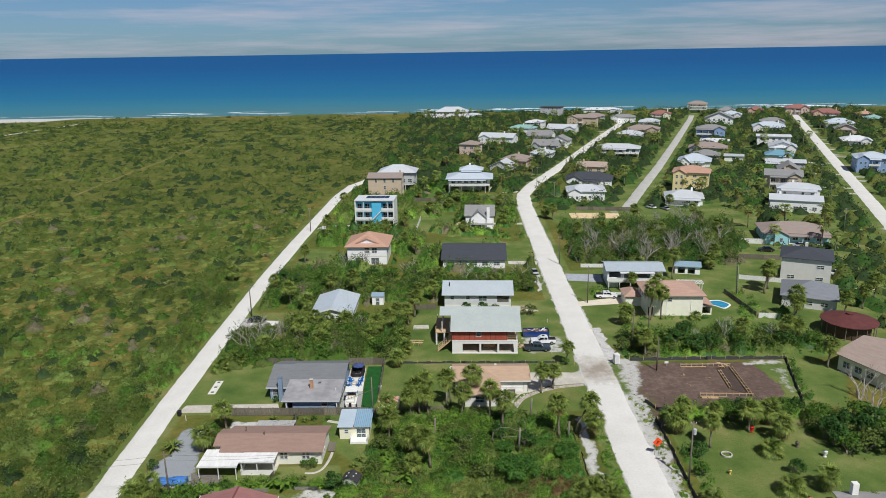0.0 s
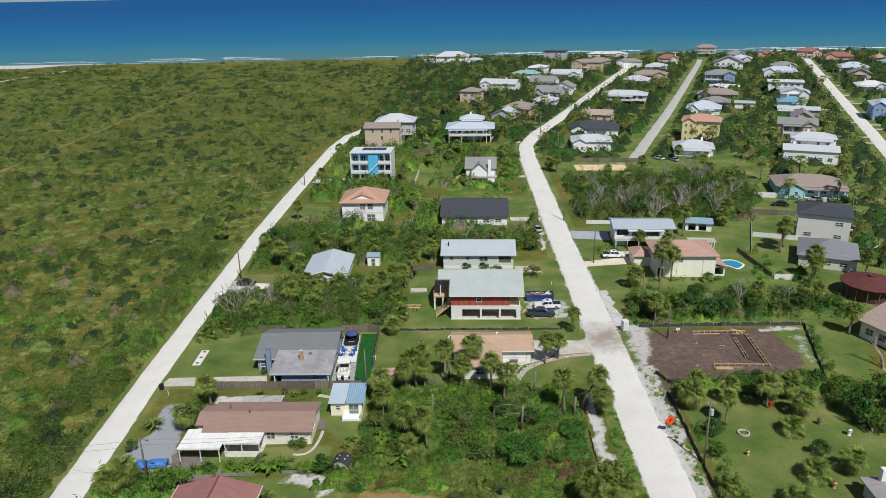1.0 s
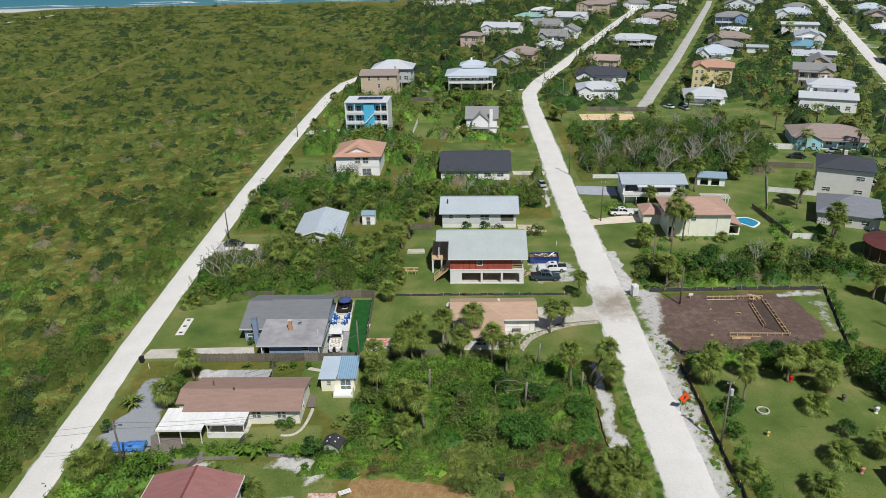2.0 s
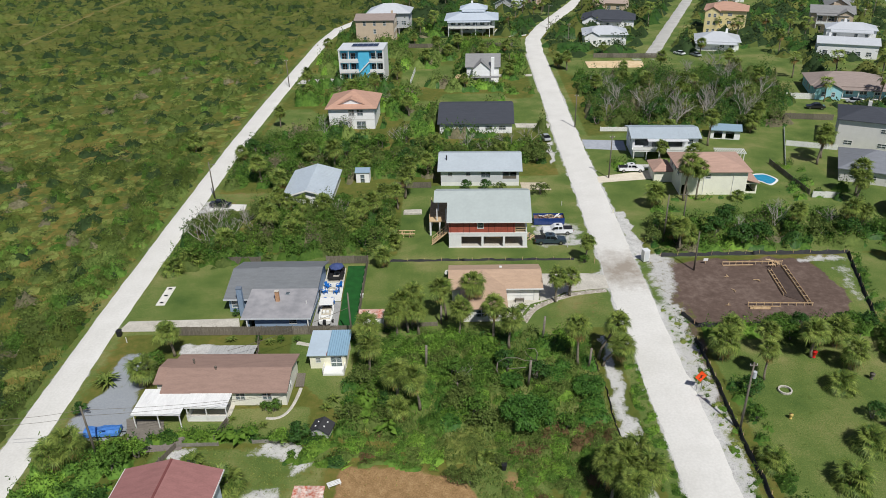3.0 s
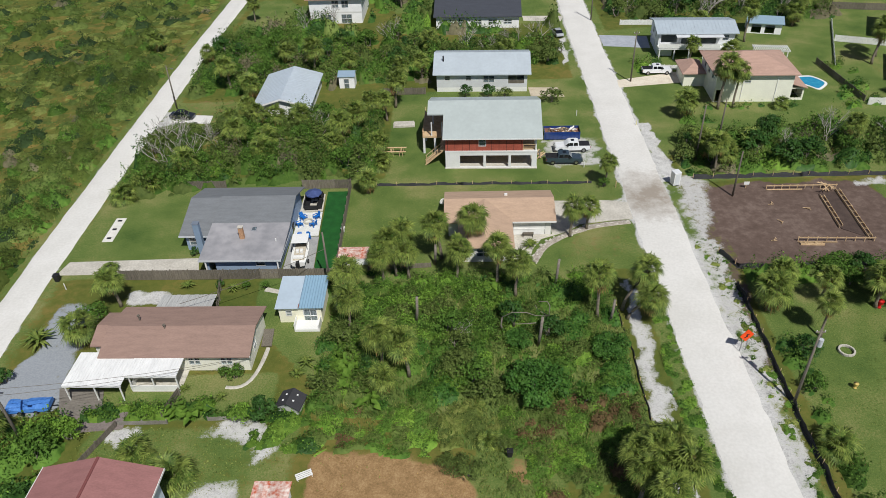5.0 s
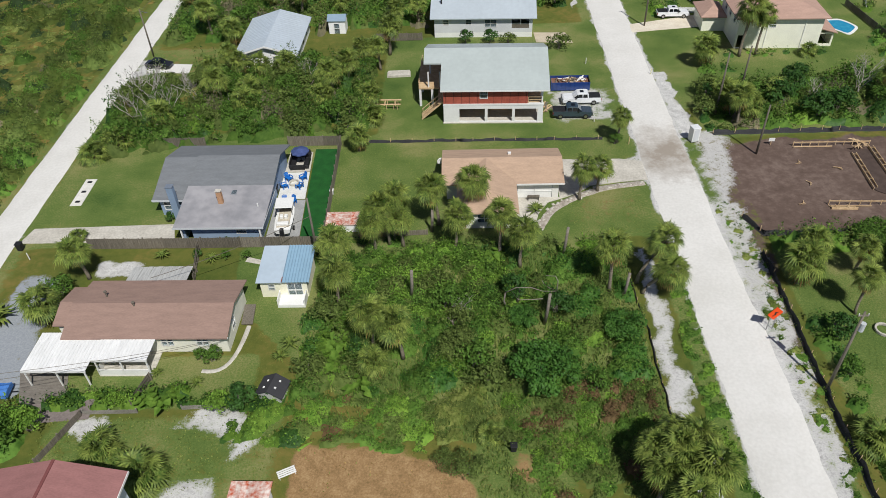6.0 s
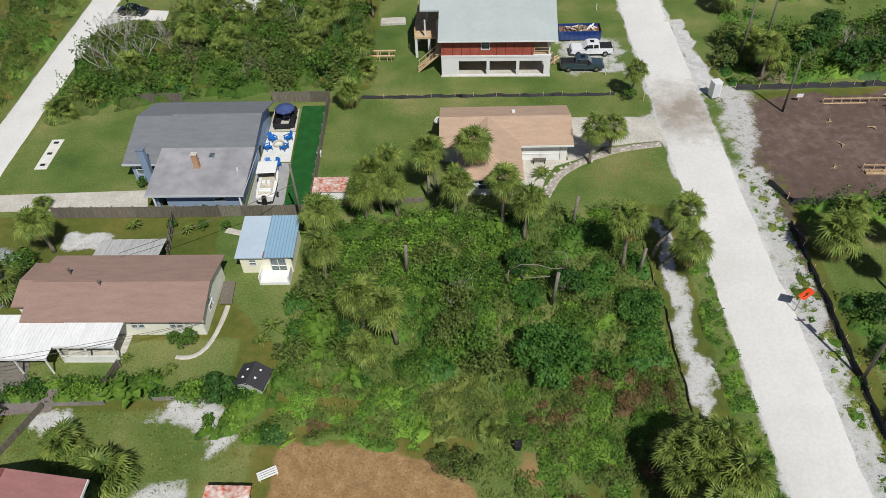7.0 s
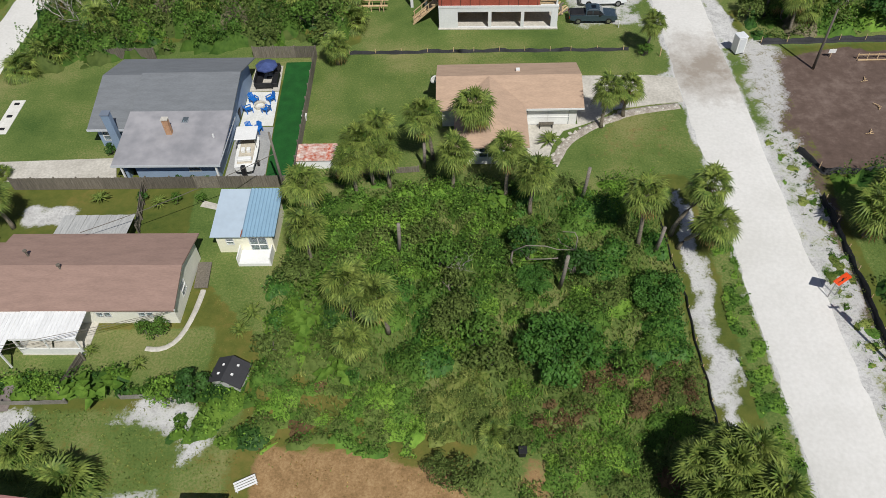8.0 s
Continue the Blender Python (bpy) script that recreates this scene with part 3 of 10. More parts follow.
ny, nx = len(gy), len(gx)
i0 = (np.arange(ny - 1)[:, None] * nx + np.arange(nx - 1)[None]).ravel()
ground_me = bpy.data.meshes.new("ground")
ground_me.from_pydata(np.stack([X, Y, Z], 1), [], np.stack([i0, i0 + 1, i0 + nx + 1, i0 + nx], 1))
zone_a = ground_me.attributes.new("zone_a", "FLOAT_COLOR", "POINT")
zone_a.data.foreach_set("color", np.stack([sand, dirt, lawn, straw], 1).astype(np.float32).ravel())
zone_b = ground_me.attributes.new("zone_b", "FLOAT", "POINT")
zone_b.data.foreach_set("value", gravel.astype(np.float32))
ground_me.shade_smooth()


def ground_mat():
    m = bpy.data.materials.new("sandy_ground")
    m.use_nodes = True
    n, l = m.node_tree.nodes, m.node_tree.links
    p = n["Principled BSDF"]
    p.inputs["Roughness"].default_value = 0.95
    p.inputs["Specular IOR Level"].default_value = 0.15
    tc = n.new("ShaderNodeTexCoord")

    def noise_of(scale, detail=5.0, rough=0.6):
        t = n.new("ShaderNodeTexNoise")
        t.inputs["Scale"].default_value, t.inputs["Detail"].default_value, t.inputs["Roughness"].default_value = scale, detail, rough
        l.new(tc.outputs["Object"], t.inputs["Vector"])
        return t.outputs["Fac"]

    def ramp(fac, *stops):
        r = n.new("ShaderNodeValToRGB")
        while len(r.color_ramp.elements) < len(stops):
            r.color_ramp.elements.new(0.5)
        for e, (pos, c) in zip(r.color_ramp.elements, stops):
            e.position, e.color = pos, c
        l.new(fac, r.inputs["Fac"])
        return r.outputs["Color"]

    def mix(fac, a, b, kind="MIX"):
        x = n.new("ShaderNodeMixRGB")
        x.blend_type = kind
        if isinstance(fac, float):
            x.inputs["Fac"].default_value = fac
        else:
            l.new(fac, x.inputs["Fac"])
        l.new(a, x.inputs["Color1"]), l.new(b, x.inputs["Color2"])
        return x.outputs["Color"]

    def math_(op, a, b, clamp=False):
        x = n.new("ShaderNodeMath")
        x.operation, x.use_clamp = op, clamp
        for i, v in enumerate((a, b)):
            if isinstance(v, float):
                x.inputs[i].default_value = v
            else:
                l.new(v, x.inputs[i])
        return x.outputs[0]

    at = n.new("ShaderNodeAttribute")
    at.attribute_name = "zone_a"
    sp = n.new("ShaderNodeSeparateColor")
    l.new(at.outputs["Color"], sp.inputs["Color"])
    ab = n.new("ShaderNodeAttribute")
    ab.attribute_name = "zone_b"
    big, mid, small, tiny = noise_of(0.018), noise_of(0.11), noise_of(0.8, 8.0, 0.7), noise_of(5.0, 6.0, 0.7)
    edge = math_("ADD", math_("MULTIPLY", small, 0.7), math_("MULTIPLY", tiny, 0.45))

    def zone(weight, sharp=7.0):
        # a weight becomes a ragged patch where it beats the noise
        return math_("ADD", math_("MULTIPLY", math_("SUBTRACT", weight, edge), sharp), 0.75, True)

    two = math_("ADD", math_("MULTIPLY", mid, 0.5), math_("MULTIPLY", small, 0.5))
    scrub = ramp(two, (0.36, srgb(62, 80, 34)), (0.5, srgb(88, 102, 46)), (0.66, srgb(118, 116, 62)))
    marsh = ramp(math_("ADD", math_("MULTIPLY", big, 0.5), math_("MULTIPLY", two, 0.5)), (0.38, srgb(72, 88, 36)), (0.5, srgb(102, 102, 46)), (0.62, srgb(144, 116, 66)))
    base = mix(0.6, scrub, marsh)
    grass = ramp(math_("ADD", math_("MULTIPLY", mid, 0.55), math_("MULTIPLY", tiny, 0.45)), (0.36, srgb(68, 92, 42)), (0.5, srgb(98, 116, 58)), (0.64, srgb(140, 136, 88)))
    col = mix(zone(sp.outputs["Blue"]), base, grass)
    strawc = ramp(math_("ADD", math_("MULTIPLY", small, 0.5), math_("MULTIPLY", tiny, 0.5)), (0.36, srgb(120, 98, 64)), (0.5, srgb(152, 122, 84)), (0.64, srgb(178, 150, 108)))
    col = mix(zone(at.outputs["Alpha"]), col, strawc)
    dirtc = ramp(math_("ADD", math_("MULTIPLY", small, 0.6), math_("MULTIPLY", mid, 0.4)), (0.36, srgb(86, 72, 64)), (0.5, srgb(102, 86, 77)), (0.66, srgb(126, 110, 100)))
    col = mix(zone(sp.outputs["Green"]), col, dirtc)
    gravelc = ramp(tiny, (0.35, srgb(140, 145, 150)), (0.65, srgb(160, 165, 168)))
    col = mix(zone(ab.outputs["Fac"]), col, gravelc)
    sandc = ramp(math_("ADD", math_("MULTIPLY", small, 0.5), math_("MULTIPLY", tiny, 0.5)), (0.36, srgb(156, 154, 150)), (0.5, srgb(196, 195, 190)), (0.64, srgb(220, 219, 214)))
    col = mix(zone(sp.outputs["Red"]), col, sandc)
    l.new(col, p.inputs["Base Color"])
    bp = n.new("ShaderNodeBump")
    bp.inputs["Distance"].default_value = 0.12
    bp.inputs["Strength"].default_value = 0.7
    l.new(edge, bp.inputs["Height"])
    l.new(bp.outputs["Normal"], p.inputs["Normal"])
    return m


ground_me.materials.append(ground_mat())
ground = tagged(new("ground", ground_me), "flat sandy ground with mown grass, scrub and marsh", "ground", kind="structure")


def road(name, pts, half, material, label, lift=0.03, wobble=0.25):
    """A ribbon along points, with slightly uneven edges and a low crown."""
    dense = []
    for (ax, ay), (bx, by) in zip(pts, pts[1:]):
        k = max(2, int(math.hypot(bx - ax, by - ay) / 1.5))
        dense += [(ax + (bx - ax) * i / k, ay + (by - ay) * i / k) for i in range(k)]
    dense.append(pts[-1])
    P = np.array(dense)
    for _ in range(6):
        P[1:-1] = (P[:-2] + 2 * P[1:-1] + P[2:]) / 4
    T = np.gradient(P, axis=0)
    T /= np.linalg.norm(T, axis=1)[:, None]
    N = np.stack([-T[:, 1], T[:, 0]], 1)
    bm, last, fray = bmesh.new(), None, random.Random(len(P))
    for i, (p, q) in enumerate(zip(P, N)):
        row = []
        for k, u in enumerate((-1.0, -0.85, -0.4, 0.0, 0.4, 0.85, 1.0)):
            e = half + (wobble * (0.5 * math.sin(i * 0.9 + k) + 0.5 * math.sin(i * 0.37 + 2 * k) + fray.uniform(-0.8, 0.8)) if abs(u) > 0.9 else 0)
            z = -0.09 if abs(u) > 0.9 else lift + 0.05 * (1 - u * u)
            row.append(bm.verts.new((p[0] + q[0] * u * e, p[1] + q[1] * u * e, z)))
        if last:
            for a, b, c, d in zip(last, last[1:], row[1:], row):
                bm.faces.new((a, b, c, d))
        last = row
    return tagged(finish(name, bm, material, smooth=True), label, "road", kind="structure")


road("road", ROAD_WEST, 2.5, M_SHELL, "white crushed-shell road along the scrub", 0.03, 0.12)
road("road", ROAD_MAIN, 3.35, M_SHELL_WORN, "white crushed-shell road running to the beach", 0.03, 0.24)
road("road", ROAD_PAVED, 2.6, M_ASPHALT, "pale old asphalt street")
road("road", ROAD_EAST, 3.2, M_SHELL, "pale shell street with sandy verges")


M_TRAIL = mat("dry_grass_trail", srgb(102, 106, 52), srgb(136, 126, 74), 0.15, 0.95, 0.03, fine=9)
TRAILS = [[(-178, 262), (-175.5, 320), (-176, 375), (-176, 410), (-174, 470), (-175, 560)], [(-330, 402), (-260, 394), (-214, 388), (-178, 382)], [(-372, 600), (-364, 646), (-355, 676), (-350, 716)], [(-326, 522), (-312, 540), (-300, 553)]]
road("trail", TRAILS[0], 0.8, M_TRAIL, "dry grass trail through the marsh", 0.05, 0.9)
road("trail", TRAILS[1], 1.0, M_TRAIL, "dry grass trail through the marsh", 0.05, 0.7)
road("trail", TRAILS[2], 1.6, M_SHELL, "pale sand track towards the beach", 0.05, 0.6)
road("trail", TRAILS[3], 4.0, M_TRAIL, "dry grass clearing in the marsh", 0.05, 1.5)


def pad(name, pts, material, label, z=0.035, category="pavement"):
    bm = bmesh.new()
    slab(bm, [[(x, y, z) for x, y in pts]], 0.12)
    return tagged(finish(name, bm, material), label, category, kind="structure")


# sea
def sea_mat():
    m = bpy.data.materials.new("sea_water")
    m.use_nodes = True
    n, l = m.node_tree.nodes, m.node_tree.links
    p = n["Principled BSDF"]
    tc = n.new("ShaderNodeTexCoord")
    sep = n.new("ShaderNodeSeparateXYZ")
    l.new(tc.outputs["Object"], sep.inputs["Vector"])
    mr = n.new("ShaderNodeMapRange")
    mr.inputs["From Min"].default_value, mr.inputs["From Max"].default_value = 760, 3400
    ns = n.new("ShaderNodeTexNoise")
    mp = n.new("ShaderNodeMapping")
    mp.inputs["Scale"].default_value = (0.0012, 0.006, 1)
    ns.inputs["Scale"].default_value, ns.inputs["Detail"].default_value = 1.0, 6.0
    l.new(tc.outputs["Object"], mp.inputs["Vector"]), l.new(mp.outputs["Vector"], ns.inputs["Vector"])
    ad = n.new("ShaderNodeMath")
    ad.operation = "MULTIPLY_ADD"
    ad.inputs[1].default_value = 260.0
    l.new(ns.outputs["Fac"], ad.inputs[0]), l.new(sep.outputs["Y"], ad.inputs[2])
    l.new(ad.outputs[0], mr.inputs["Value"])
    r = n.new("ShaderNodeValToRGB")
    r.color_ramp.elements[0].position, r.color_ramp.elements[0].color = 0.03, srgb(84, 124, 124)
    r.color_ramp.elements[1].position, r.color_ramp.elements[1].color = 0.9, srgb(12, 82, 134)
    for pos, c in ((0.1, srgb(54, 120, 140)), (0.2, srgb(30, 108, 144)), (0.42, srgb(16, 94, 142))):
        e = r.color_ramp.elements.new(pos)
        e.color = c
    l.new(mr.outputs["Result"], r.inputs["Fac"])
    l.new(r.outputs["Color"], p.inputs["Base Color"])
    p.inputs["Roughness"].default_value = 0.55
    p.inputs["Specular IOR Level"].default_value = 0.12
    w = n.new("ShaderNodeTexNoise")
    w.inputs["Scale"].default_value, w.inputs["Detail"].default_value = 0.09, 6.0
    mp2 = n.new("ShaderNodeMapping")
    mp2.inputs["Scale"].default_value = (0.5, 2.0, 1)
    l.new(tc.outputs["Object"], mp2.inputs["Vector"]), l.new(mp2.outputs["Vector"], w.inputs["Vector"])
    b = n.new("ShaderNodeBump")
    b.inputs["Distance"].default_value, b.inputs["Strength"].default_value = 1.2, 0.5
    l.new(w.outputs["Fac"], b.inputs["Height"]), l.new(b.outputs["Normal"], p.inputs["Normal"])
    return m


bm = bmesh.new()
last = None
for y in [740, 900, 1200, 1500] + list(range(1700, 4901, 200)):
    z = -0.6 + 43.6 * max(0.0, (y - 1500) / 3400) ** 2
    row = [bm.verts.new((x, y, z)) for x in range(-4200, 4201, 600)]
    if last:
        for a, b, c, d in zip(last, last[1:], row[1:], row):
            bm.faces.new((a, b, c, d))
    last = row
tagged(finish("water", bm, sea_mat(), smooth=True), "deep blue ocean turning teal towards the beach", "sea", kind="structure")

M_FOAM = mat("foam", srgb(222, 228, 228), srgb(245, 247, 246), 0.3, 0.9)


def breaker(x0, x1, y, width, seed):
    """One run of broken white water."""
    bm, rnd, last = bmesh.new(), random.Random(seed), None
    n = max(6, int((x1 - x0) / 3))
    for i in range(n + 1):
        x = x0 + (x1 - x0) * i / n
        s = max(0.0, math.sin(math.pi * i / n)) ** 0.6 * width * rnd.uniform(0.25, 1.0)
        yy = y + rnd.uniform(-0.6, 0.6) + 2.2 * math.sin(x * 0.05 + seed)
        row = [bm.verts.new((x, yy - s / 2, -0.62)), bm.verts.new((x, yy - 0.1 * s, -0.55 + 0.09 * s)), bm.verts.new((x, yy + s / 2, -0.62))]
        if last:
            for a, b, c, d in zip(last, last[1:], row[1:], row):
                bm.faces.new((a, b, c, d))
        last = row
    tagged(finish("breaker", bm, M_FOAM, smooth=True), "white breaking wave close to the beach", "wave", "breakers along the beach")

# ---- houses farther along the streets ----
GREY, LGREY, DGREY, BROWN, ORANGE = shingle(132, 132, 130), metal_roof(212, 216, 218), shingle(62, 66, 74), shingle(146, 130, 120), shingle(182, 138, 112)
TEALR, WHITER, BLUER, REDR, TAN = metal_roof(156, 200, 190), metal_roof(236, 238, 238), metal_roof(208, 218, 226), shingle(146, 94, 86), shingle(166, 146, 132)
W_WHITE, W_CREAM, W_BEIGE, W_BLUE, W_TEAL = paint(249, 249, 246), paint(244, 240, 214), paint(208, 188, 162), paint(146, 174, 212), paint(168, 220, 226)
W_YELLOW, W_PINK, W_GREY, W_SALMON = paint(240, 222, 164), paint(224, 198, 182), paint(196, 198, 198), paint(224, 188, 166)

def pediment(ob, x0, x1, y0, y1, z, rise, wall, roof):
    """A small gable standing on a front roof slope."""
    part("pediment_roof", roof_bm("gable_y", x0 - 0.3, x1 + 0.3, y0 - 0.3, y1, z + 0.12, rise), roof, ob)
    gable_ends(ob, "gable_y", x0, x1, y0, y1, z, rise - 0.05, 0.3, wall)


pediment(house(-23.8, 218, -2, 12.4, 13, 3.0, W_WHITE, ORANGE, "hip", 3.2, 0.8, 2.8, 5, 3, "white raised house with an orange hip roof and front gable", extras=False), -3.4, 3.4, 0.9, 5.5, 6.6, 1.5, W_WHITE, ORANGE)
house(-26.0, 324, -4, 15, 11, 9.0, W_BEIGE, BROWN, "gable_x", 1.6, 0.6, 0, 3, 3, "beige three-storey house with brown shingles")
house(-21.5, 341, -4, 17, 12, 5.6, W_GREY, LGREY, "hip", 3.0, 0.9, 3.0, 5, 3, "grey raised house with a pale metal hip roof", posts=True)
house(12.8, 334, -4, 19, 13, 3.0, W_WHITE, BLUER, "hip", 2.4, 1.6, 3.4, 6, 3, "white house with porches under a pale blue metal roof", posts=True)
house(14.0, 341, -4, 10, 7, 9.3, W_WHITE, BLUER, "hip", 1.8, 0.8, 0, 3, 2, "upper storey block of the porch house with a metal hip roof")
cottage = house(13.8, 262, -4, 10.4, 9, 5.0, W_WHITE, GREY, "gable_x", 3.2, 0.5, 0, 3, 2, "small white gabled cottage with a grey shingle roof", extras=False)
walls(cottage, -3.2, 2.2, -2.0, -0.003, 0, 4.6, W_WHITE, rows_of(5.4, 0, 4.6, 2, 0.9))
pediment(cottage, -3.2, 2.2, -2.0, 4.0, 4.6, 2.6, W_WHITE, GREY)
part("chimney", bevel(boxes((2.6, 3.7, -0.9, -0.003, 0, 8.2)), 0.03), W_WHITE, cottage, "white masonry chimney")
part("porch_roof", boxes((-3.6, 5.2, -4.2, -2.003, 2.5, 2.66)), GREY, cottage)
for px_ in (-3.3, 0.8, 4.9):
    part("porch_post", boxes((px_ - 0.1, px_ + 0.1, -4.1, -3.9, 0, 2.497)), M_WHITE, cottage)
part("side_deck", boxes((-9.0, -5.3, 0.5, 5.0, 0, 1.4)), M_WOOD_NEW, cottage)
house(9.4, 212, -3, 19.0, 19, 2.7, W_WHITE, DGREY, "gable_x", 2.6, 0.6, 0, 5, 3, "low white house with a charcoal shingle roof", extras=False)
house(16.6, 449, -22, 11.5, 10, 7.6, W_PINK, BROWN, "hip", 2.0, 0.7, 0, 2, 2, "salmon stucco house with a brown hip roof")
house(37.5, 500, -22, 24, 13, 5.6, W_WHITE, LGREY, "gable_x", 2.6, 0.7, 0, 6, 3, "long white house with a pale grey metal roof")
house(31.3, 385, -22, 11.5, 11, 3.6, W_GREY, LGREY, "gable_y", 3.2, 0.6, 0, 3, 3, "grey gabled house with a pale roof")
house(41, 404, -22, 15, 12, 4.6, W_SALMON, BROWN, "hip", 2.4, 0.7, 0, 4, 3, "salmon house with a brown hip roof")
house(61.7, 566, -22, 20, 13, 4.6, W_WHITE, TEALR, "hip", 2.2, 0.7, 0, 4, 3, "white house with a turquoise metal roof")
house(77, 605, -22, 14, 12, 5.5, W_WHITE, WHITER, "hip", 1.5, 0.6, 0, 4, 3, "white house with a white metal roof")
house(66.5, 469, -22, 16, 13, 3.6, W_GREY, GREY, "gable_x", 3.4, 0.6, 0, 4, 3, "grey shingled house with a steep roof")
house(78, 484, -22, 13, 12, 4.6, W_WHITE, GREY, "gable_y", 3.2, 0.6, 0, 3, 3, "white gabled house with grey shingles")
house(70, 520, -22, 18, 12, 4.5, W_WHITE, GREY, "gable_x", 3.0, 0.6, 0, 4, 3, "white house with grey shingle roof")
house(60, 438, -22, 13, 11, 3.2, W_WHITE, LGREY, "hip", 2.0, 0.6, 0, 4, 3, "low white house with a pale roof")
house(92.5, 562, -22, 22, 13, 4.8, W_WHITE, LGREY, "gable_x", 2.4, 0.7, 0, 5, 3, "white house with a light grey metal roof")
house(117, 608, -22, 23, 13, 8.2, W_BEIGE, BROWN, "hip", 2.2, 0.7, 0, 5, 3, "tall beige house with a brown hip roof")
house(106, 709, -22, 20, 12, 9.0, W_GREY, DGREY, "flat", 0, 0.6, 0, 4, 3, "grey beachfront house with roof terraces")
house(10, 706, -8, 30, 16, 6.5, W_WHITE, LGREY, "hip", 4.2, 1.0, 0, 9, 3, "large white beachfront house with a pale metal roof")
house(-8, 710, -8, 15, 10, 3.4, W_WHITE, LGREY, "flat", 0, 0.5, 0, 5, 2, "low white wing of the beachfront house")
house(31, 700, -8, 14, 10, 3.6, W_WHITE, LGREY, "hip", 1.6, 0.5, 0, 5, 2, "low white guest wing with a pale roof")
house(159, 724, -22, 36, 12, 4.5, W_WHITE, WHITER, "hip", 2.0, 0.6, 0, 8, 3, "long white beachfront house")
house(69.3, 337, -14, 21, 12, 3.8, W_WHITE, DGREY, "hip", 2.8, 0.6, 0.8, 5, 3, "white house with a dark shingle roof")
house(63, 311, -8, 16, 11, 4.0, W_WHITE, LGREY, "hip", 2.2, 0.7, 0, 4, 3, "white house with a pale metal hip roof")
house(79, 381, -22, 15, 11, 3.6, W_BEIGE, TAN, "gable_x", 2.0, 0.6, 0, 3, 3, "low house with a tan roof")
house(107, 439, -18, 25, 12, 3.0, W_WHITE, LGREY, "hip", 2.2, 0.9, 2.2, 6, 3, "raised white house with long porches", posts=True)
house(137, 530, -22, 18, 12, 3.0, W_GREY, LGREY, "hip", 2.4, 0.6, 0, 4, 3, "low grey house with a pale hip roof")
house(154, 557, -22, 24, 13, 3.6, W_BEIGE, BROWN, "hip", 2.6, 0.6, 0, 5, 3, "low house with a brown hip roof")
house(173, 608, -22, 16, 12, 4.2, W_WHITE, LGREY, "hip", 2.2, 0.6, 0, 4, 3, "white house with a pale roof")
house(199, 664, -22, 17, 12, 5.2, W_CREAM, REDR, "hip", 2.8, 0.7, 0, 4, 3, "cream house with a red tile roof")
house(160, 645, -22, 20, 12, 4.6, W_WHITE, GREY, "hip", 2.4, 0.6, 0, 4, 3, "white house with a grey roof")
house(136, 655, -22, 18, 12, 5.0, W_GREY, BROWN, "hip", 2.4, 0.6, 0, 4, 3, "grey house with a brown roof")
house(113.5, 326, -22, 15.5, 12, 9.0, W_YELLOW, ORANGE, "hip", 2.4, 0.7, 0, 4, 3, "tall yellow house with an orange tile roof")
house(102, 299, -16, 15, 12, 2.9, W_WHITE, LGREY, "hip", 2.4, 0.7, 0, 4, 3, "low white house with a pale metal hip roof")
house(139.7, 398, -22, 16.5, 13, 3.0, W_WHITE, BLUER, "hip", 3.4, 0.8, 0, 4, 3, "white house with a blue-white metal hip roof")
house(164.7, 447, -22, 22, 13, 3.4, W_GREY, BROWN, "hip", 3.0, 0.7, 0, 5, 3, "low house with a brown-grey hip roof")
house(153, 418, -22, 15, 12, 3.2, W_GREY, GREY, "hip", 2.6, 0.7, 0, 4, 3, "low house with a grey hip roof")
house(190, 513, -22, 19, 13, 7.9, W_BLUE, GREY, "hip", 2.4, 0.7, 0, 4, 3, "tall blue house with a grey hip roof")
house(184, 488, -22, 18, 9, 2.6, W_WHITE, WHITER, "hip", 1.2, 0.6, 0, 4, 2, "low white annexe with a white metal roof")
house(232, 609, -22, 22, 14, 5.6, W_WHITE, GREY, "gable_y", 5.0, 0.8, 0, 5, 3, "white house with a big grey gable")
house(254, 727, -22, 18, 12, 5.8, W_CREAM, BROWN, "hip", 2.6, 0.8, 3.0, 4, 3, "raised beachfront house with a brown hip roof", posts=True)
house(272, 698, -22, 15, 12, 4.4, W_WHITE, GREY, "hip", 3.0, 0.7, 0, 4, 3, "white beachfront house with a grey roof")
house(258, 650, -22, 17, 12, 5.0, W_WHITE, BLUER, "hip", 2.4, 0.7, 0, 4, 3, "white house with a pale blue roof")
house(303, 705, -22, 14, 12, 3.8, W_SALMON, REDR, "hip", 3.0, 0.7, 0, 3, 3, "salmon house with a red roof")
house(248, 551, -22, 22, 14, 4.6, W_WHITE, BLUER, "hip", 3.2, 0.9, 0, 5, 3, "white house with a pale blue metal roof")
house(268, 590, -22, 18, 13, 4.6, W_GREY, GREY, "hip", 2.6, 0.8, 0, 4, 3, "grey house with a grey hip roof")
house(217, 473, -22, 20, 12, 6.6, W_WHITE, WHITER, "flat", 0, 0.8, 0, 5, 3, "white flat-roofed house with balconies")
house(206, 436, -22, 15, 12, 5.0, W_WHITE, LGREY, "gable_y", 2.8, 0.7, 0, 3, 3, "white gabled house with a pale roof")
house(189, 403, -22, 13.5, 11, 4.8, W_WHITE, metal_roof(124, 172, 190), "hip", 2.4, 0.8, 0, 3, 3, "white house with a bright blue metal roof")
house(168, 414, -22, 10, 8, 3.0, W_WHITE, LGREY, "flat", 0, 0.6, 0, 3, 2, "low white flat-roofed annexe")
house(181, 378, -22, 19, 10, 4.6, W_GREY, LGREY, "gable_x", 1.2, 0.6, 0, 4, 2, "grey house with a low pale roof")
house(154, 322, -22, 15, 12, 7.6, W_BEIGE, GREY, "gable_x", 2.0, 0.7, 0, 3, 3, "grey-beige two-storey house with balconies")
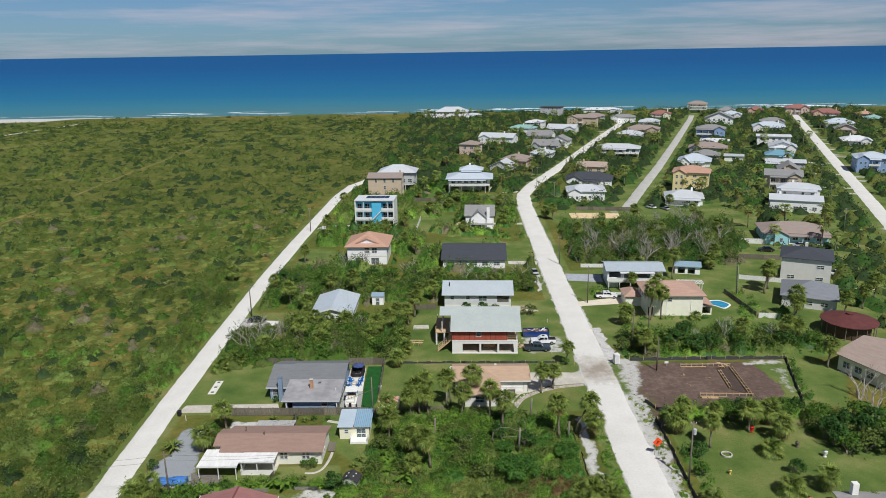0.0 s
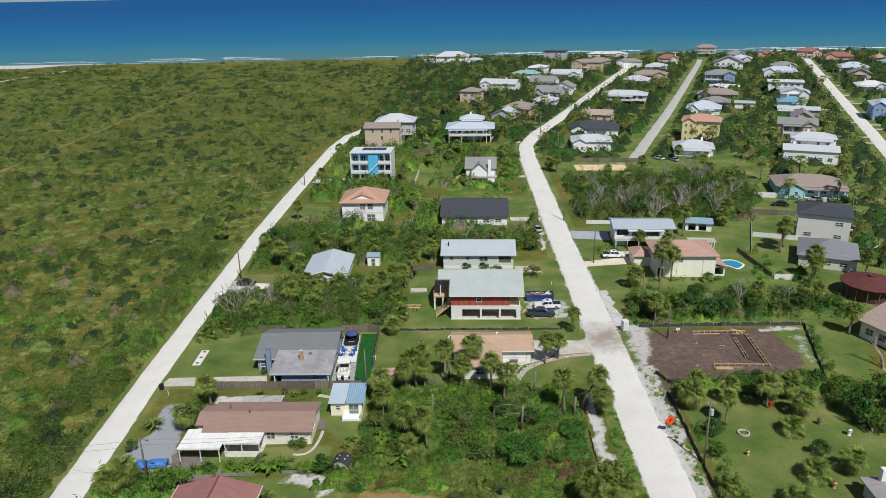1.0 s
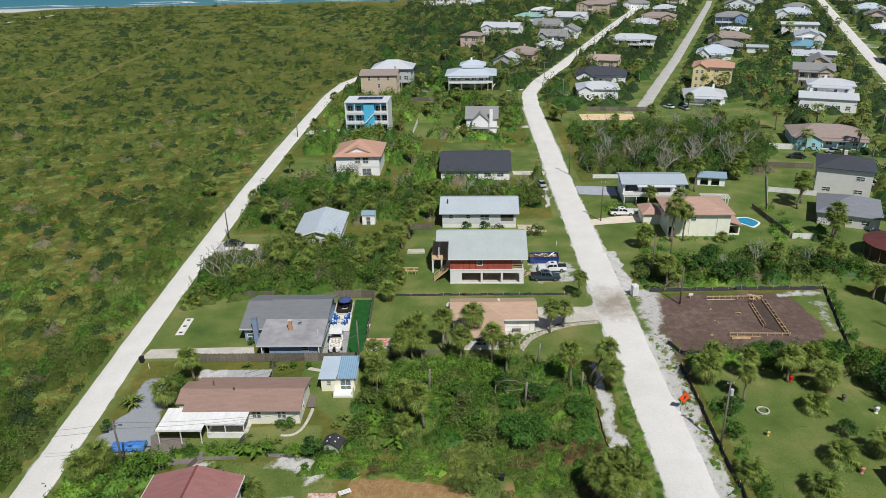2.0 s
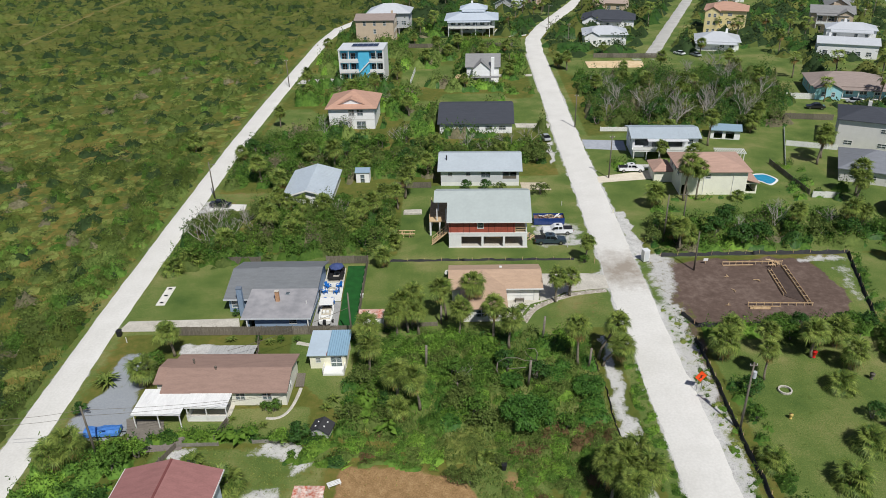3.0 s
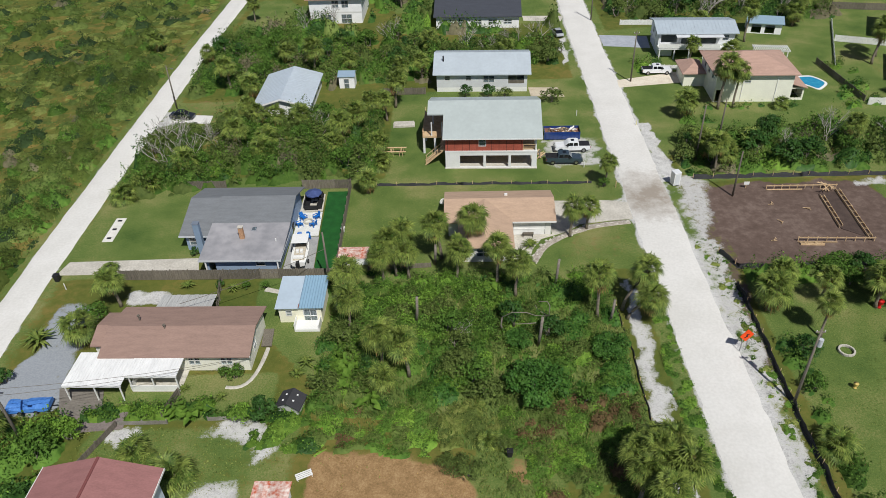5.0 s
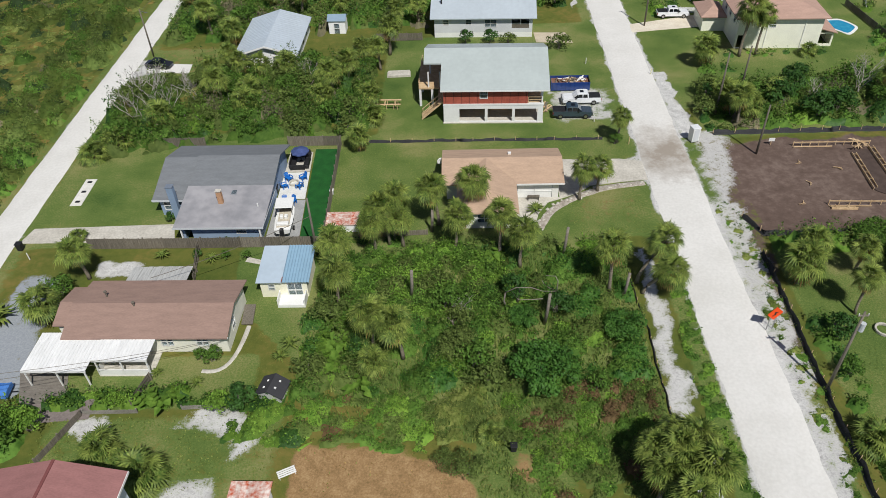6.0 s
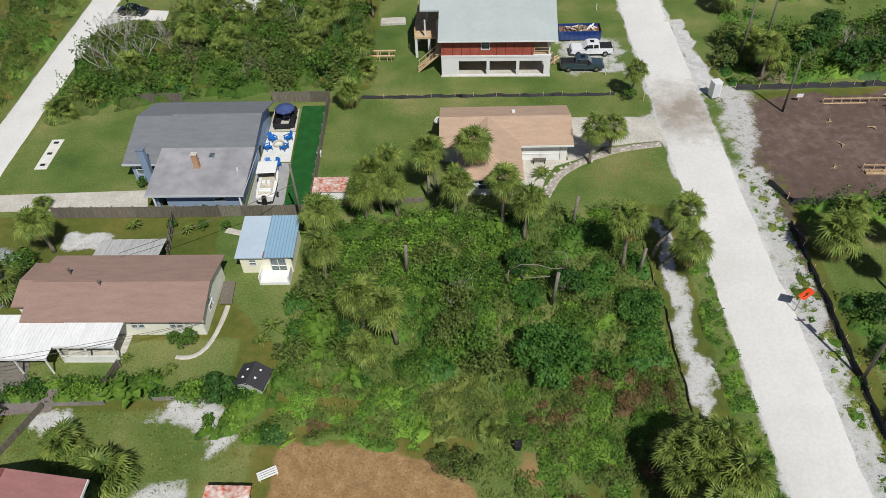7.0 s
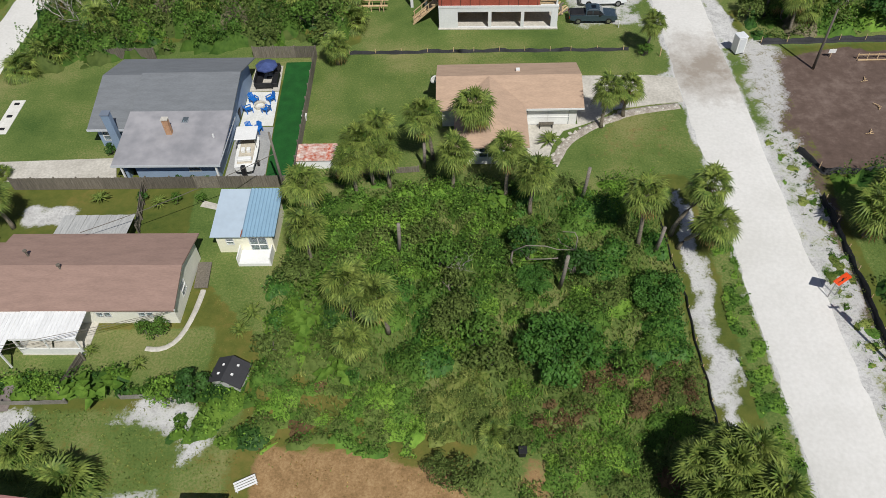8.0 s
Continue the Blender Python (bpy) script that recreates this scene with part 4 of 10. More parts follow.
house(163, 336, -22, 9, 14, 7.4, W_BEIGE, GREY, "gable_y", 3.0, 0.6, 0, 2, 3, "gabled wing of the two-storey house")
house(141, 282, -22, 19, 9, 4.6, W_WHITE, LGREY, "gable_x", 1.6, 0.5, 0, 5, 2, "white two-level house with pale metal roofs")
house(147, 293, -22, 16, 9, 7.2, W_WHITE, LGREY, "hip", 1.8, 0.5, 0, 4, 2, "upper block of the white two-level house")
house(223, 371, -22, 16, 14, 7.2, W_BLUE, BLUER, "hip", 2.6, 0.8, 0, 4, 3, "pale blue two-storey house with white porches")
house(271, 472, -22, 17, 13, 3.6, W_WHITE, WHITER, "hip", 2.4, 0.8, 0, 4, 3, "white house with a white metal roof")
house(312, 570, -22, 20, 14, 4.6, W_WHITE, BLUER, "hip", 3.2, 0.9, 0, 5, 3, "white house with a pale blue metal roof")
house(297, 533, -22, 14, 12, 3.8, W_PINK, GREY, "gable_y", 3.4, 0.8, 0, 3, 3, "gabled house with a grey roof")
house(343, 651, -22, 22, 14, 5.2, W_SALMON, REDR, "hip", 3.2, 0.9, 0, 5, 3, "salmon house with a dark red tile roof")
house(336, 690, -22, 20, 14, 6.4, W_PINK, REDR, "hip", 3.0, 0.9, 0, 5, 3, "salmon beachfront house with a red tile roof")
house(375, 645, -22, 13, 12, 3.8, W_CREAM, ORANGE, "hip", 2.6, 0.8, 0, 3, 3, "cream house with an orange roof")
house(366, 616, -22, 12, 12, 3.4, W_WHITE, TEALR, "hip", 2.4, 0.8, 0, 3, 3, "white house with a turquoise roof")
house(385, 585, -22, 16, 12, 5.0, W_WHITE, GREY, "hip", 2.4, 0.8, 0, 3, 3, "white house with a grey roof")
house(119.2, 236, -14, 20.5, 13, 3.2, W_TEAL, BROWN, "hip", 2.6, 0.7, 0, 5, 3, "aqua house with a brown shingle hip roof")
house(101.4, 193.0, -26, 12.6, 12, 7.0, paint(222, 220, 214), DGREY, "hip", 2.0, 0.6, 0, 3, 3, "two-storey grey house with a charcoal roof", extras=False)
house(92.5, 172.5, -26, 12.5, 13, 2.9, paint(220, 218, 212), shingle(120, 124, 130), "hip", 2.6, 0.6, 0, 3, 3, "low house with a blue-grey shingle roof", extras=False)
house(83.4, 131.6, -68, 12, 15, 3.4, W_CREAM, shingle(158, 138, 124), "gable_x", 2.4, 0.8, 0, 4, 3, "cream house with a brown shingle gable roof", extras=False)

# ---- the nearer houses ----
def raised_house():
    ob = thing("raised_house", pose(1.7, 148.0, 0, 0, 0, -2.5), "unfinished raised house with red sheathing and a pale metal roof", "house")
    keep_clear(1.7 + 6.5, 148.0, -2.5, 19, 15, 1.5)
    white = paint(232, 232, 228)
    red = mat("red_sheathing", srgb(150, 74, 58), srgb(176, 92, 74), 0.7, 0.75, 0.002)
    W, D, H0 = 14.4, 14.0, 2.75
    # ground level: a white block base with three open bays and a solid corner
    part("ground_slab", boxes((-0.1, W + 0.1, -0.15, D, 0.0, 0.12)), M_CONCRETE, ob)
    wl = part("base_wall", wall_bm(W, H0, 0.25, [(2.3, 6.0, 0.14, 2.2), (6.4, 9.95, 0.14, 2.2), (10.35, 13.6, 0.14, 2.2)]), white, ob)
    wl.matrix_basis = pose(0, 0, 0.12)
    for nm, m, L in (("base_wall", pose(W, 0.25, 0.12, 0, 0, 90), D - 0.5), ("base_wall", pose(W, D, 0.12, 0, 0, 180), W), ("base_wall", pose(0, D - 0.25, 0.12, 0, 0, -90), D - 0.5)):
        holes = [(1.2, 4.2, 0.1, 2.2), (5.2, 8.6, 0.1, 2.2)] if L < W else []
        part(nm, wall_bm(L, H0, 0.25, holes), white, ob).matrix_basis = m
    part("beam", boxes((-0.04, W + 0.04, -0.04, 0.3, H0 + 0.122, H0 + 0.4)), white, ob)
    part("floor_deck", boxes((0, W, 0.3, D, H0 + 0.125, H0 + 0.38)), M_WOOD_NEW, ob)
    part("lumber_stack", boxes((6.9, 9.6, 3.5, 4.7, 0.13, 0.75), (6.7, 9.3, 4.8, 5.6, 0.13, 0.5)), M_WOOD_NEW, ob, "stack of new lumber")
    # upper storey
    zf = H0 + 0.4
    part("siding", wall_bm(12.1, 2.45, 0.16, [(5.3, 6.3, 0.85, 2.2)]), red, ob).matrix_basis = pose(0.02, 0.05, zf)
    window(ob, pose(5.32, 0.05, zf + 0.85), 1.0, 1.35)
    for i in range(11):
        x = 0.35 + i * 1.15
        if not 5.1 < x < 6.5:
            part("batten", boxes((x, x + 0.06, 0.02, 0.048, zf, zf + 2.45)), mat("dark_batten", srgb(70, 44, 40), srgb(92, 58, 50), 2, 0.8) if i == 0 else bpy.data.materials["dark_batten"], ob)
    part("siding", wall_bm(D - 2.6, 2.45, 0.16, [(3, 4, 0.85, 2.1)]), red, ob).matrix_basis = pose(12.1, 2.4, zf, 0, 0, 90)
    part("siding", wall_bm(12.1, 2.45, 0.16, []), red, ob).matrix_basis = pose(12.1, D, zf, 0, 0, 180)
    part("siding", wall_bm(D - 0.5, 2.45, 0.16, [(2, 3, 0, 2.1), (5, 6.2, 0.8, 2.1)]), red, ob).matrix_basis = pose(0.02, D - 0.2, zf, 0, 0, -90)
    part("wall_wrap", boxes((9.0, 11.6, 0.03, 0.045, zf + 2.05, zf + 2.42)), M_WHITE, ob, "strip of white house wrap")
    # corner porch with posts and a lumber rail
    for x, y in ((W - 0.2, 0.15), (W - 0.2, 2.3), (W - 0.2, 7), (W - 0.2, D - 0.3)):
        part("porch_post", boxes((x - 0.1, x + 0.1, y - 0.1, y + 0.1, zf, zf + 2.45)), white, ob)
    part("porch_rail", boxes((12.2, W - 0.3, 0.1, 0.16, zf + 0.95, zf + 1.05), (12.2, W - 0.3, 0.1, 0.16, zf + 0.5, zf + 0.58), (12.2, 12.28, 0.08, 0.18, zf, zf + 1.05)), M_WOOD_NEW, ob)
    # side deck on white posts
    part("side_deck", boxes((-3.9, -0.02, 5.0, 14.0, H0 + 0.1, H0 + 0.38)), M_WOOD_NEW, ob)
    for x, y in ((-3.7, 5.2), (-1.9, 5.2), (-3.7, 9.6), (-3.7, 13.8), (-1.9, 13.8)):
        part("deck_post", boxes((x - 0.17, x + 0.17, y - 0.17, y + 0.17, 0, H0 + 0.098)), white, ob)
    for x, y in ((-2.4, 5.2), (-0.7, 5.2), (-2.4, 13.8), (-2.4, 9.6)):
        part("porch_post", boxes((x - 0.1, x + 0.1, y - 0.1, y + 0.1, H0 + 0.382, zf + 2.44)), white, ob)
    part("deck_rail", boxes((-3.9, -3.82, 5.0, 14.0, H0 + 1.2, H0 + 1.3), (-3.9, -3.82, 5.0, 14.0, H0 + 0.75, H0 + 0.82)), M_WOOD_NEW, ob)
    # stair of new lumber
    for i in range(14):
        part("tread", boxes((-3.2 + i * 0.2, -2.9 + i * 0.2, 1.2, 2.4, 0.18 * (i + 1), 0.18 * (i + 1) + 0.05)), M_WOOD_NEW, ob)
    for y in (1.12, 2.42):
        bm = bmesh.new()
        tube(bm, [(-3.3, y, 0.05), (-0.3, y, 2.7)], 0.12, 4)
        tube(bm, [(-3.3, y, 1.0), (-0.3, y, 3.65)], 0.06, 4)
        for k in range(4):
            tube(bm, [(-3.2 + k * 0.95, y, 0.1 + 0.84 * k), (-3.2 + k * 0.95, y, 1.1 + 0.84 * k)], 0.05, 4)
        part("stringer", bm, M_WOOD_NEW, ob)
    part("stair_landing", boxes((-0.9, -0.02, 1.0, 4.95, H0 - 0.1, H0 + 0.1)), M_WOOD_NEW, ob)
    # roof: front slope, hipped at the street end
    ze, rise = zf + 2.5, 2.9
    x0, x1, y0, y1, ym = -0.35, W + 0.75, -0.7, D + 0.5, 6.9
    R0, R1 = (-2.9, ym, ze + rise), (x1, ym, ze + rise)
    zl = ze + rise * (4.1 - y0) / (ym - y0)
    A, A2, A3 = (x0, y0, ze), (x0, 4.1, zl), (-2.9, 4.1, zl)
    bm = bmesh.new()
    slab(bm, [[A, (x1, y0, ze), R1, R0, A3, A2], [R0, R1, (x1, y1, ze), (-2.9, y1, ze)]], 0.18)
    rf = metal_roof(190, 199, 194)
    part("roof", bm, rf, ob, "pale grey-green metal roof")
    bm = bmesh.new()
    for i in range(31):
        x = x0 + 0.1 + i * 0.5
        ytop = ym
        tube(bm, [(x, y0, ze + 0.01), (x, ytop, ze + rise * (ytop - y0) / (ym - y0) + 0.01)], 0.012, 4)
    tagged(part("standing_seams", bm, rf, ob), kind="stuff")
    bm = bmesh.new()
    v = [bm.verts.new((xx, yy, zz)) for xx in (11.96, 12.1) for yy, zz in ((0.1, zf + 2.45), (D, zf + 2.45), (ym, ze + rise - 0.25))]
    bm.faces.new(v[:3]), bm.faces.new(v[3:])
    for a, b in ((0, 1), (1, 2), (2, 0)):
        bm.faces.new((v[a], v[b], v[b + 3], v[a + 3]))
    part("gable_wall", bm, red, ob)
    part("fascia", boxes((x0, x1, y0 - 0.03, y0 - 0.003, ze - 0.2, ze - 0.01)), M_WHITE, ob)


raised_house()


def white_house():
    ob = thing("white_house", pose(0.2, 177.4, 0, 0, 0, -3), "white raised ranch house with a pale metal roof and screened porch", "house")
    keep_clear(9, 177.4, -3, 18, 12, 1.0)
    w = paint(214, 216, 216)
    walls(ob, 0, 17.2, 0, 11, 0.9, 3.6, w, [(1.6, 1.5, 0.9, 0.8), (5.6, 1.5, 0.9, 0.8), (8.9, 1.0, 2.0, 1.3), (13.6, 0.7, 3.0, -1.9)], spread(10.6, 3, 0.9, 1.0, 1.2), spread(10.6, 3, 0.9, 1.0, 1.2))
    part("foundation", boxes((0.003, 17.197, 0.004, 11, 0, 0.9)), M_WHITE, ob)
    part("porch_screen", boxes((13.6, 16.6, 0.06, 0.1, 2.4, 2.46), (13.6, 16.6, 0.06, 0.1, 1.6, 1.7), (15.05, 15.13, 0.05, 0.11, 1.61, 3.48)), M_TRIM, ob)
    part("screen_panel", boxes((13.6, 16.6, 0.03, 0.05, 1.62, 2.3)), M_WOOD_GREY, ob)
    rf = metal_roof(196, 206, 210)
    part("roof", roof_bm("gable_x", -0.7, 17.9, -0.7, 11.7, 3.72, 2.0), rf, ob)
    gable_ends(ob, "gable_x", 0, 17.2, 0, 11, 3.6, 1.95, 0.7, w)
    seams(ob, "gable_x", -0.7, 17.9, -0.7, 11.7, 3.72, 2.0, 0.6, rf)
    bm = bmesh.new()
    tube(bm, [(1.2, 3.0, 4.9), (1.2, 3.0, 6.0)], 0.14, 8)
    part("chimney_pipe", bm, M_DARK, ob)


white_house()


def barn():
    ob = thing("garage_building", pose(-27.8, 167.8, 0, 0, 0, -1), "low white building with a pale corrugated gable roof", "outbuilding")
    keep_clear(-27.8, 167.8, -1, 10.5, 15, 0.8)
    walls(ob, -4.9, 4.9, 0, 14, 0, 2.3, W_WHITE, [(1, 0.9, 1, 1), (6, 0.9, 1, 1)], spread(13.6, 3, 1, 0.9, 1), spread(13.6, 3, 1, 0.9, 1))
    rf = metal_roof(198, 208, 214)
    part("roof", roof_bm("gable_y", -5.4, 5.4, -0.6, 14.6, 2.42, 1.6), rf, ob)
    gable_ends(ob, "gable_y", -4.9, 4.9, 0, 14, 2.3, 1.55, 0.5, W_WHITE)
    seams(ob, "gable_y", -5.4, 5.4, -0.6, 14.6, 2.42, 1.6, 0.7, rf)
    part("fascia", roof_bm("gable_y", -5.45, 5.45, -0.66, -0.605, 2.42, 1.6, 0.3), M_WHITE, ob)


barn()


def hut():
    ob = thing("garden_shed", pose(-17.4, 180.2, 0, 0, 0, -2), "small white garden shed with a blue-grey roof", "shed")
    keep_clear(-17.4, 180.2, -2, 3.2, 3, 0.5)
    walls(ob, -1.5, 1.5, 0, 2.6, 0, 2.4, W_WHITE, [(1.0, 0.02, 0.9, 1.9)])
    part("roof", roof_bm("gable_x", -1.7, 1.7, -0.2, 2.8, 2.5, 0.7, 0.1), metal_roof(150, 172, 188), ob)
    gable_ends(ob, "gable_x", -1.5, 1.5, 0, 2.6, 2.4, 0.65, 0.2, W_WHITE)


hut()


def grey_house():
    ob = thing("grey_house", pose(-27.3, 121.6, 0, 0, 0, -1.5), "blue-grey ranch house with a grey roof and two chimneys", "house")
    keep_clear(-27.3, 121.6, -1.5, 16, 18, 0.5)
    blue = paint(146, 166, 188)
    roof_new, roof_old = shingle(112, 116, 118), mat("old_roll_roof", srgb(136, 136, 138), srgb(164, 162, 163), 0.3, 0.9, 0.002, fine=3)
    # wide wing towards the street side, narrow wing behind
    walls(ob, -2.4, 7.0, 0.5, 16.9, 0, 2.6, blue, [(0.3, 0.0, 0.9, -2.1), (6.6, 1.3, 1.1, 0.8)], [(2, 0.9, 1.2, 1.2), (5.5, 0.1, 1.6, 2.0), (10, 0.1, 1.6, 2.0), (13.4, 0.9, 1.0, 1.2)])
    walls(ob, -6.7, -2.403, 5.8, 16.9, 0, 2.6, blue, [(0.5, 0.9, 1.0, 1.2)], (), [(2, 0.9, 1.2, 1.2), (6, 0.9, 1.2, 1.2)])
    bm = bmesh.new()
    ze, zr, ym = 2.75, 4.45, 12.2
    zb = 3.6
    slab(bm, [[(-7.3, 5.2, ze), (-2.9, 5.2, ze), (-2.9, ym, zr), (-7.3, ym, zr)], [(-7.3, ym, zr), (-2.9, ym, zr), (-2.9, 17.6, ze), (-7.3, 17.6, ze)]], 0.16)
    part("roof", bm, roof_new, ob)
    bm = bmesh.new()
    slab(bm, [[(-2.9, 7.0, zb), (7.7, 7.0, zb), (7.7, ym, zr + 0.22), (-2.9, ym, zr + 0.22)], [(-2.9, ym, zr + 0.22), (7.7, ym, zr + 0.22), (7.7, 17.6, ze), (-2.9, 17.6, ze)]], 0.16)
    part("roof", bm, roof_new, ob)
    bm = bmesh.new()
    slab(bm, [[(-3.0, -0.3, ze), (7.72, -0.3, ze), (7.72, 6.997, zb + 0.01), (-3.0, 6.997, zb + 0.01)]], 0.18)
    part("roof", bm, roof_old, ob, "flat weathered grey roof section")
    for span in ((-3.05, 7.77, -0.34, -0.302, ze - 0.24, ze + 0.02), (-7.35, -3.053, 5.16, 5.198, ze - 0.24, ze + 0.02), (7.722, 7.76, -0.3, 6.99, ze - 0.1, ze + 0.05)):
        part("fascia", boxes(span), paint(202, 206, 208), ob)
    part("gable_wall", boxes((6.82, 6.998, 7.2, 16.8, 2.6, 2.75)), blue, ob)
    # the ridge-side gable on the patio side
    bm = bmesh.new()
    v = [bm.verts.new(p) for x in (6.82, 7.0) for p in ((x, 7.2, 2.75), (x, 16.9, 2.75), (x, ym, 4.3), (x, 7.2, 3.3))]
    bm.faces.new(v[:4]), bm.faces.new(v[4:])
    for a, b in ((0, 1), (1, 2), (2, 3), (3, 0)):
        bm.faces.new((v[a], v[b], v[b + 4], v[a + 4]))
    part("gable_wall", bm, blue, ob)
    ch = part("chimney", bevel(boxes((-4.75, -3.95, 4.45, 5.15, 0, 5.1)), 0.03), paint(132, 152, 172), ob, "blue-painted chimney")
    part("chimney_cap", boxes((-4.8, -3.9, 4.4, 5.2, 5.1, 5.2)), paint(120, 130, 142), ch)
    ch = part("chimney", bevel(boxes((1.55, 2.15, 3.7, 4.2, 3.0, 5.0)), 0.02), mat("tan_brick", srgb(166, 124, 92), srgb(196, 156, 120), 3, 0.9, 0.01), ob, "tan brick chimney")
    part("chimney_cap", boxes((1.5, 2.2, 3.65, 4.25, 5.0, 5.08)), M_CONCRETE, ch)
    light_ = part("skylight", boxes((2.7, 3.4, 5.3, 6.2, 3.2, 3.5)), paint(150, 154, 158), ob)
    part("pane", boxes((2.78, 3.32, 5.38, 6.12, 3.503, 3.53)), M_GLASS, light_)
    part("vent_pipe", boxes((6.4, 6.55, 3.2, 3.35, 3.0, 3.6)), M_TRIM, ob)
    for x in (-2.2, 7.2):
        part("porch_post", boxes((x - 0.08, x + 0.08, -0.2, -0.04, 0, 2.56)), M_WHITE, ob)


grey_house()


def brown_house():
    ob = thing("cream_house", pose(-28.2, 104.6, 0, 0, 0, -1.5), "cream cottage with a brown shingle roof and white carport", "house")
    keep_clear(-29.5, 100.0, -1.5, 20, 13, 0.2)
    cream = paint(240, 238, 222)
    rf = shingle(148, 118, 102)
    walls(ob, -8.2, 7.9, 0, 7.2, 0, 2.5, cream, [(9.4, 0.95, 0.5, 1.2), (10.05, 0.95, 0.5, 1.2), (13.0, 0.95, 0.5, 1.2), (13.65, 0.95, 0.5, 1.2)], [(0.6, 0.7, 0.9, 1.3), (4.2, 1.0, 1.2, 1.1)], [(2, 0.9, 1, 1.1)])
    bm = bmesh.new()
    slab(bm, [[(-8.6, -0.6, 2.62), (8.3, -0.6, 2.62), (8.3, 3.3, 3.75), (-8.6, 3.3, 3.75)], [(-8.6, 3.3, 3.75), (8.3, 3.3, 3.75), (8.3, 7.9, 2.62), (-8.6, 7.9, 2.62)]], 0.14)
    part("roof", bm, rf, ob)
    gable_ends(ob, "gable_x", -8.2, 7.9, 0, 7.2, 2.5, 1.1, 0.5, cream)
    bm = bmesh.new()
    slab(bm, [[(-10.2, 1.2, 2.62), (-8.603, 1.2, 2.62), (-8.603, 3.9, 3.4), (-10.2, 3.9, 3.4)], [(-10.2, 3.9, 3.4), (-8.603, 3.9, 3.4), (-8.603, 6.9, 2.62), (-10.2, 6.9, 2.62)]], 0.14)
    part("roof", bm, rf, ob)
    walls(ob, -9.9, -8.203, 1.6, 6.5, 0, 2.5, cream)
    part("barge_board", boxes((8.302, 8.36, -0.6, -0.5, 2.5, 2.66)), M_WHITE, ob)
    for x, y in ((-2.0, 3.0), (-5.5, 4.6)):
        bm = bmesh.new()
        tube(bm, [(x, y, 3.2), (x, y, 4.1)], 0.09, 7)
        tube(bm, [(x, y, 4.1), (x, y, 4.2)], 0.18, 7)
        part("vent_pipe", bm, M_WOOD_GREY, ob)
    # white carport and screened porch
    white = mat("white_sheet_metal", srgb(224, 224, 220), srgb(244, 244, 240), 0.5, 0.5, 0.004, fine=6, streak=(4, 0.7, 1))
    for x0, x1, y0, y1, zz in ((-10.9, -4.55, -4.6, 0.4, 2.45), (-4.5, 1.0, -3.3, 0.3, 2.5)):
        bm = bmesh.new()
        n = int((x1 - x0) / 0.32)
        for i in range(n):
            a = x0 + (x1 - x0) * i / n
            b = x0 + (x1 - x0) * (i + 1) / n
            box(bm, a + 0.02, b - 0.02, y0, y1, zz - 0.05, zz + 0.04)
            box(bm, b - 0.02, b + 0.02, y0, y1, zz - 0.05, zz)
        bmesh.ops.remove_doubles(bm, verts=bm.verts, dist=0.0005)
        part("carport_roof", bm, white, ob)
        part("carport_beam", boxes((x0, x1, y0, y0 + 0.12, zz - 0.25, zz - 0.055)), M_WHITE, ob)
    for x, y in ((-10.7, -4.4), (-7.6, -4.4), (-4.8, -4.4), (-10.7, -0.3), (-4.3, -3.1), (-1.8, -3.1), (0.8, -3.1)):
        part("carport_post", boxes((x - 0.06, x + 0.06, y - 0.06, y + 0.06, 0, 2.2)), M_WHITE, ob)
    part("porch_wall", boxes((-4.3, 0.8, -3.16, -3.06, 0.0, 0.9), (-4.55, -4.45, -3.0, -0.6, 0, 0.9)), M_WHITE, ob)
    part("porch_floor", boxes((-4.4, 0.9, -3.2, -0.05, 0.0, 0.08)), M_CONCRETE, ob)


brown_house()


def metal_shed():
    ob = thing("storage_shed", pose(-15.8, 112.2, 0, 0, 0, -1), "cream shed with a blue corrugated lean-to roof", "shed")
    keep_clear(-15.8, 110.6, -1, 5.6, 6.6, 0.3)
    walls(ob, -2.6, 2.5, 0, 4.8, 0, 2.35, W_CREAM, [(0.9, 1.1, 0.6, 0.7), (3.0, 0.02, 1.5, 1.95)], (), ())
    plain, ridged = metal_roof(196, 212, 222), metal_roof(150, 184, 204)
    bm = bmesh.new()
    slab(bm, [[(-2.9, -0.4, 2.5), (-0.1, -0.4, 2.5), (-0.1, 5.2, 3.0), (-2.9, 5.2, 3.0)]], 0.08)
    part("roof_sheet", bm, plain, ob, "plain pale blue roof sheet")
    bm = bmesh.new()
    for i in range(9):
        x = -0.08 + i * 0.33
        slab(bm, [[(x, -0.4, 2.5), (x + 0.12, -0.4, 2.58), (x + 0.12, 5.2, 3.08), (x, 5.2, 3.0)], [(x + 0.12, -0.4, 2.58), (x + 0.33, -0.4, 2.5), (x + 0.33, 5.2, 3.0), (x + 0.12, 5.2, 3.08)]], 0.05)
    bmesh.ops.remove_doubles(bm, verts=bm.verts, dist=0.0005)
    part("roof_sheet", bm, ridged, ob, "blue corrugated roof sheet")
    part("rust_seam", boxes((-0.13, -0.06, -0.4, 0.4, 2.5, 2.62)), mat("rust", srgb(120, 62, 40), srgb(160, 90, 56), 3, 0.9), ob)
    part("step_deck", boxes((-0.6, 2.4, -1.7, -0.02, 0, 0.35)), M_WHITE, ob)
    part("deck_rail", boxes((-0.6, -0.5, -1.7, -0.1, 0.35, 1.1), (2.3, 2.4, -1.7, -0.1, 0.35, 1.1)), M_WHITE, ob)


metal_shed()


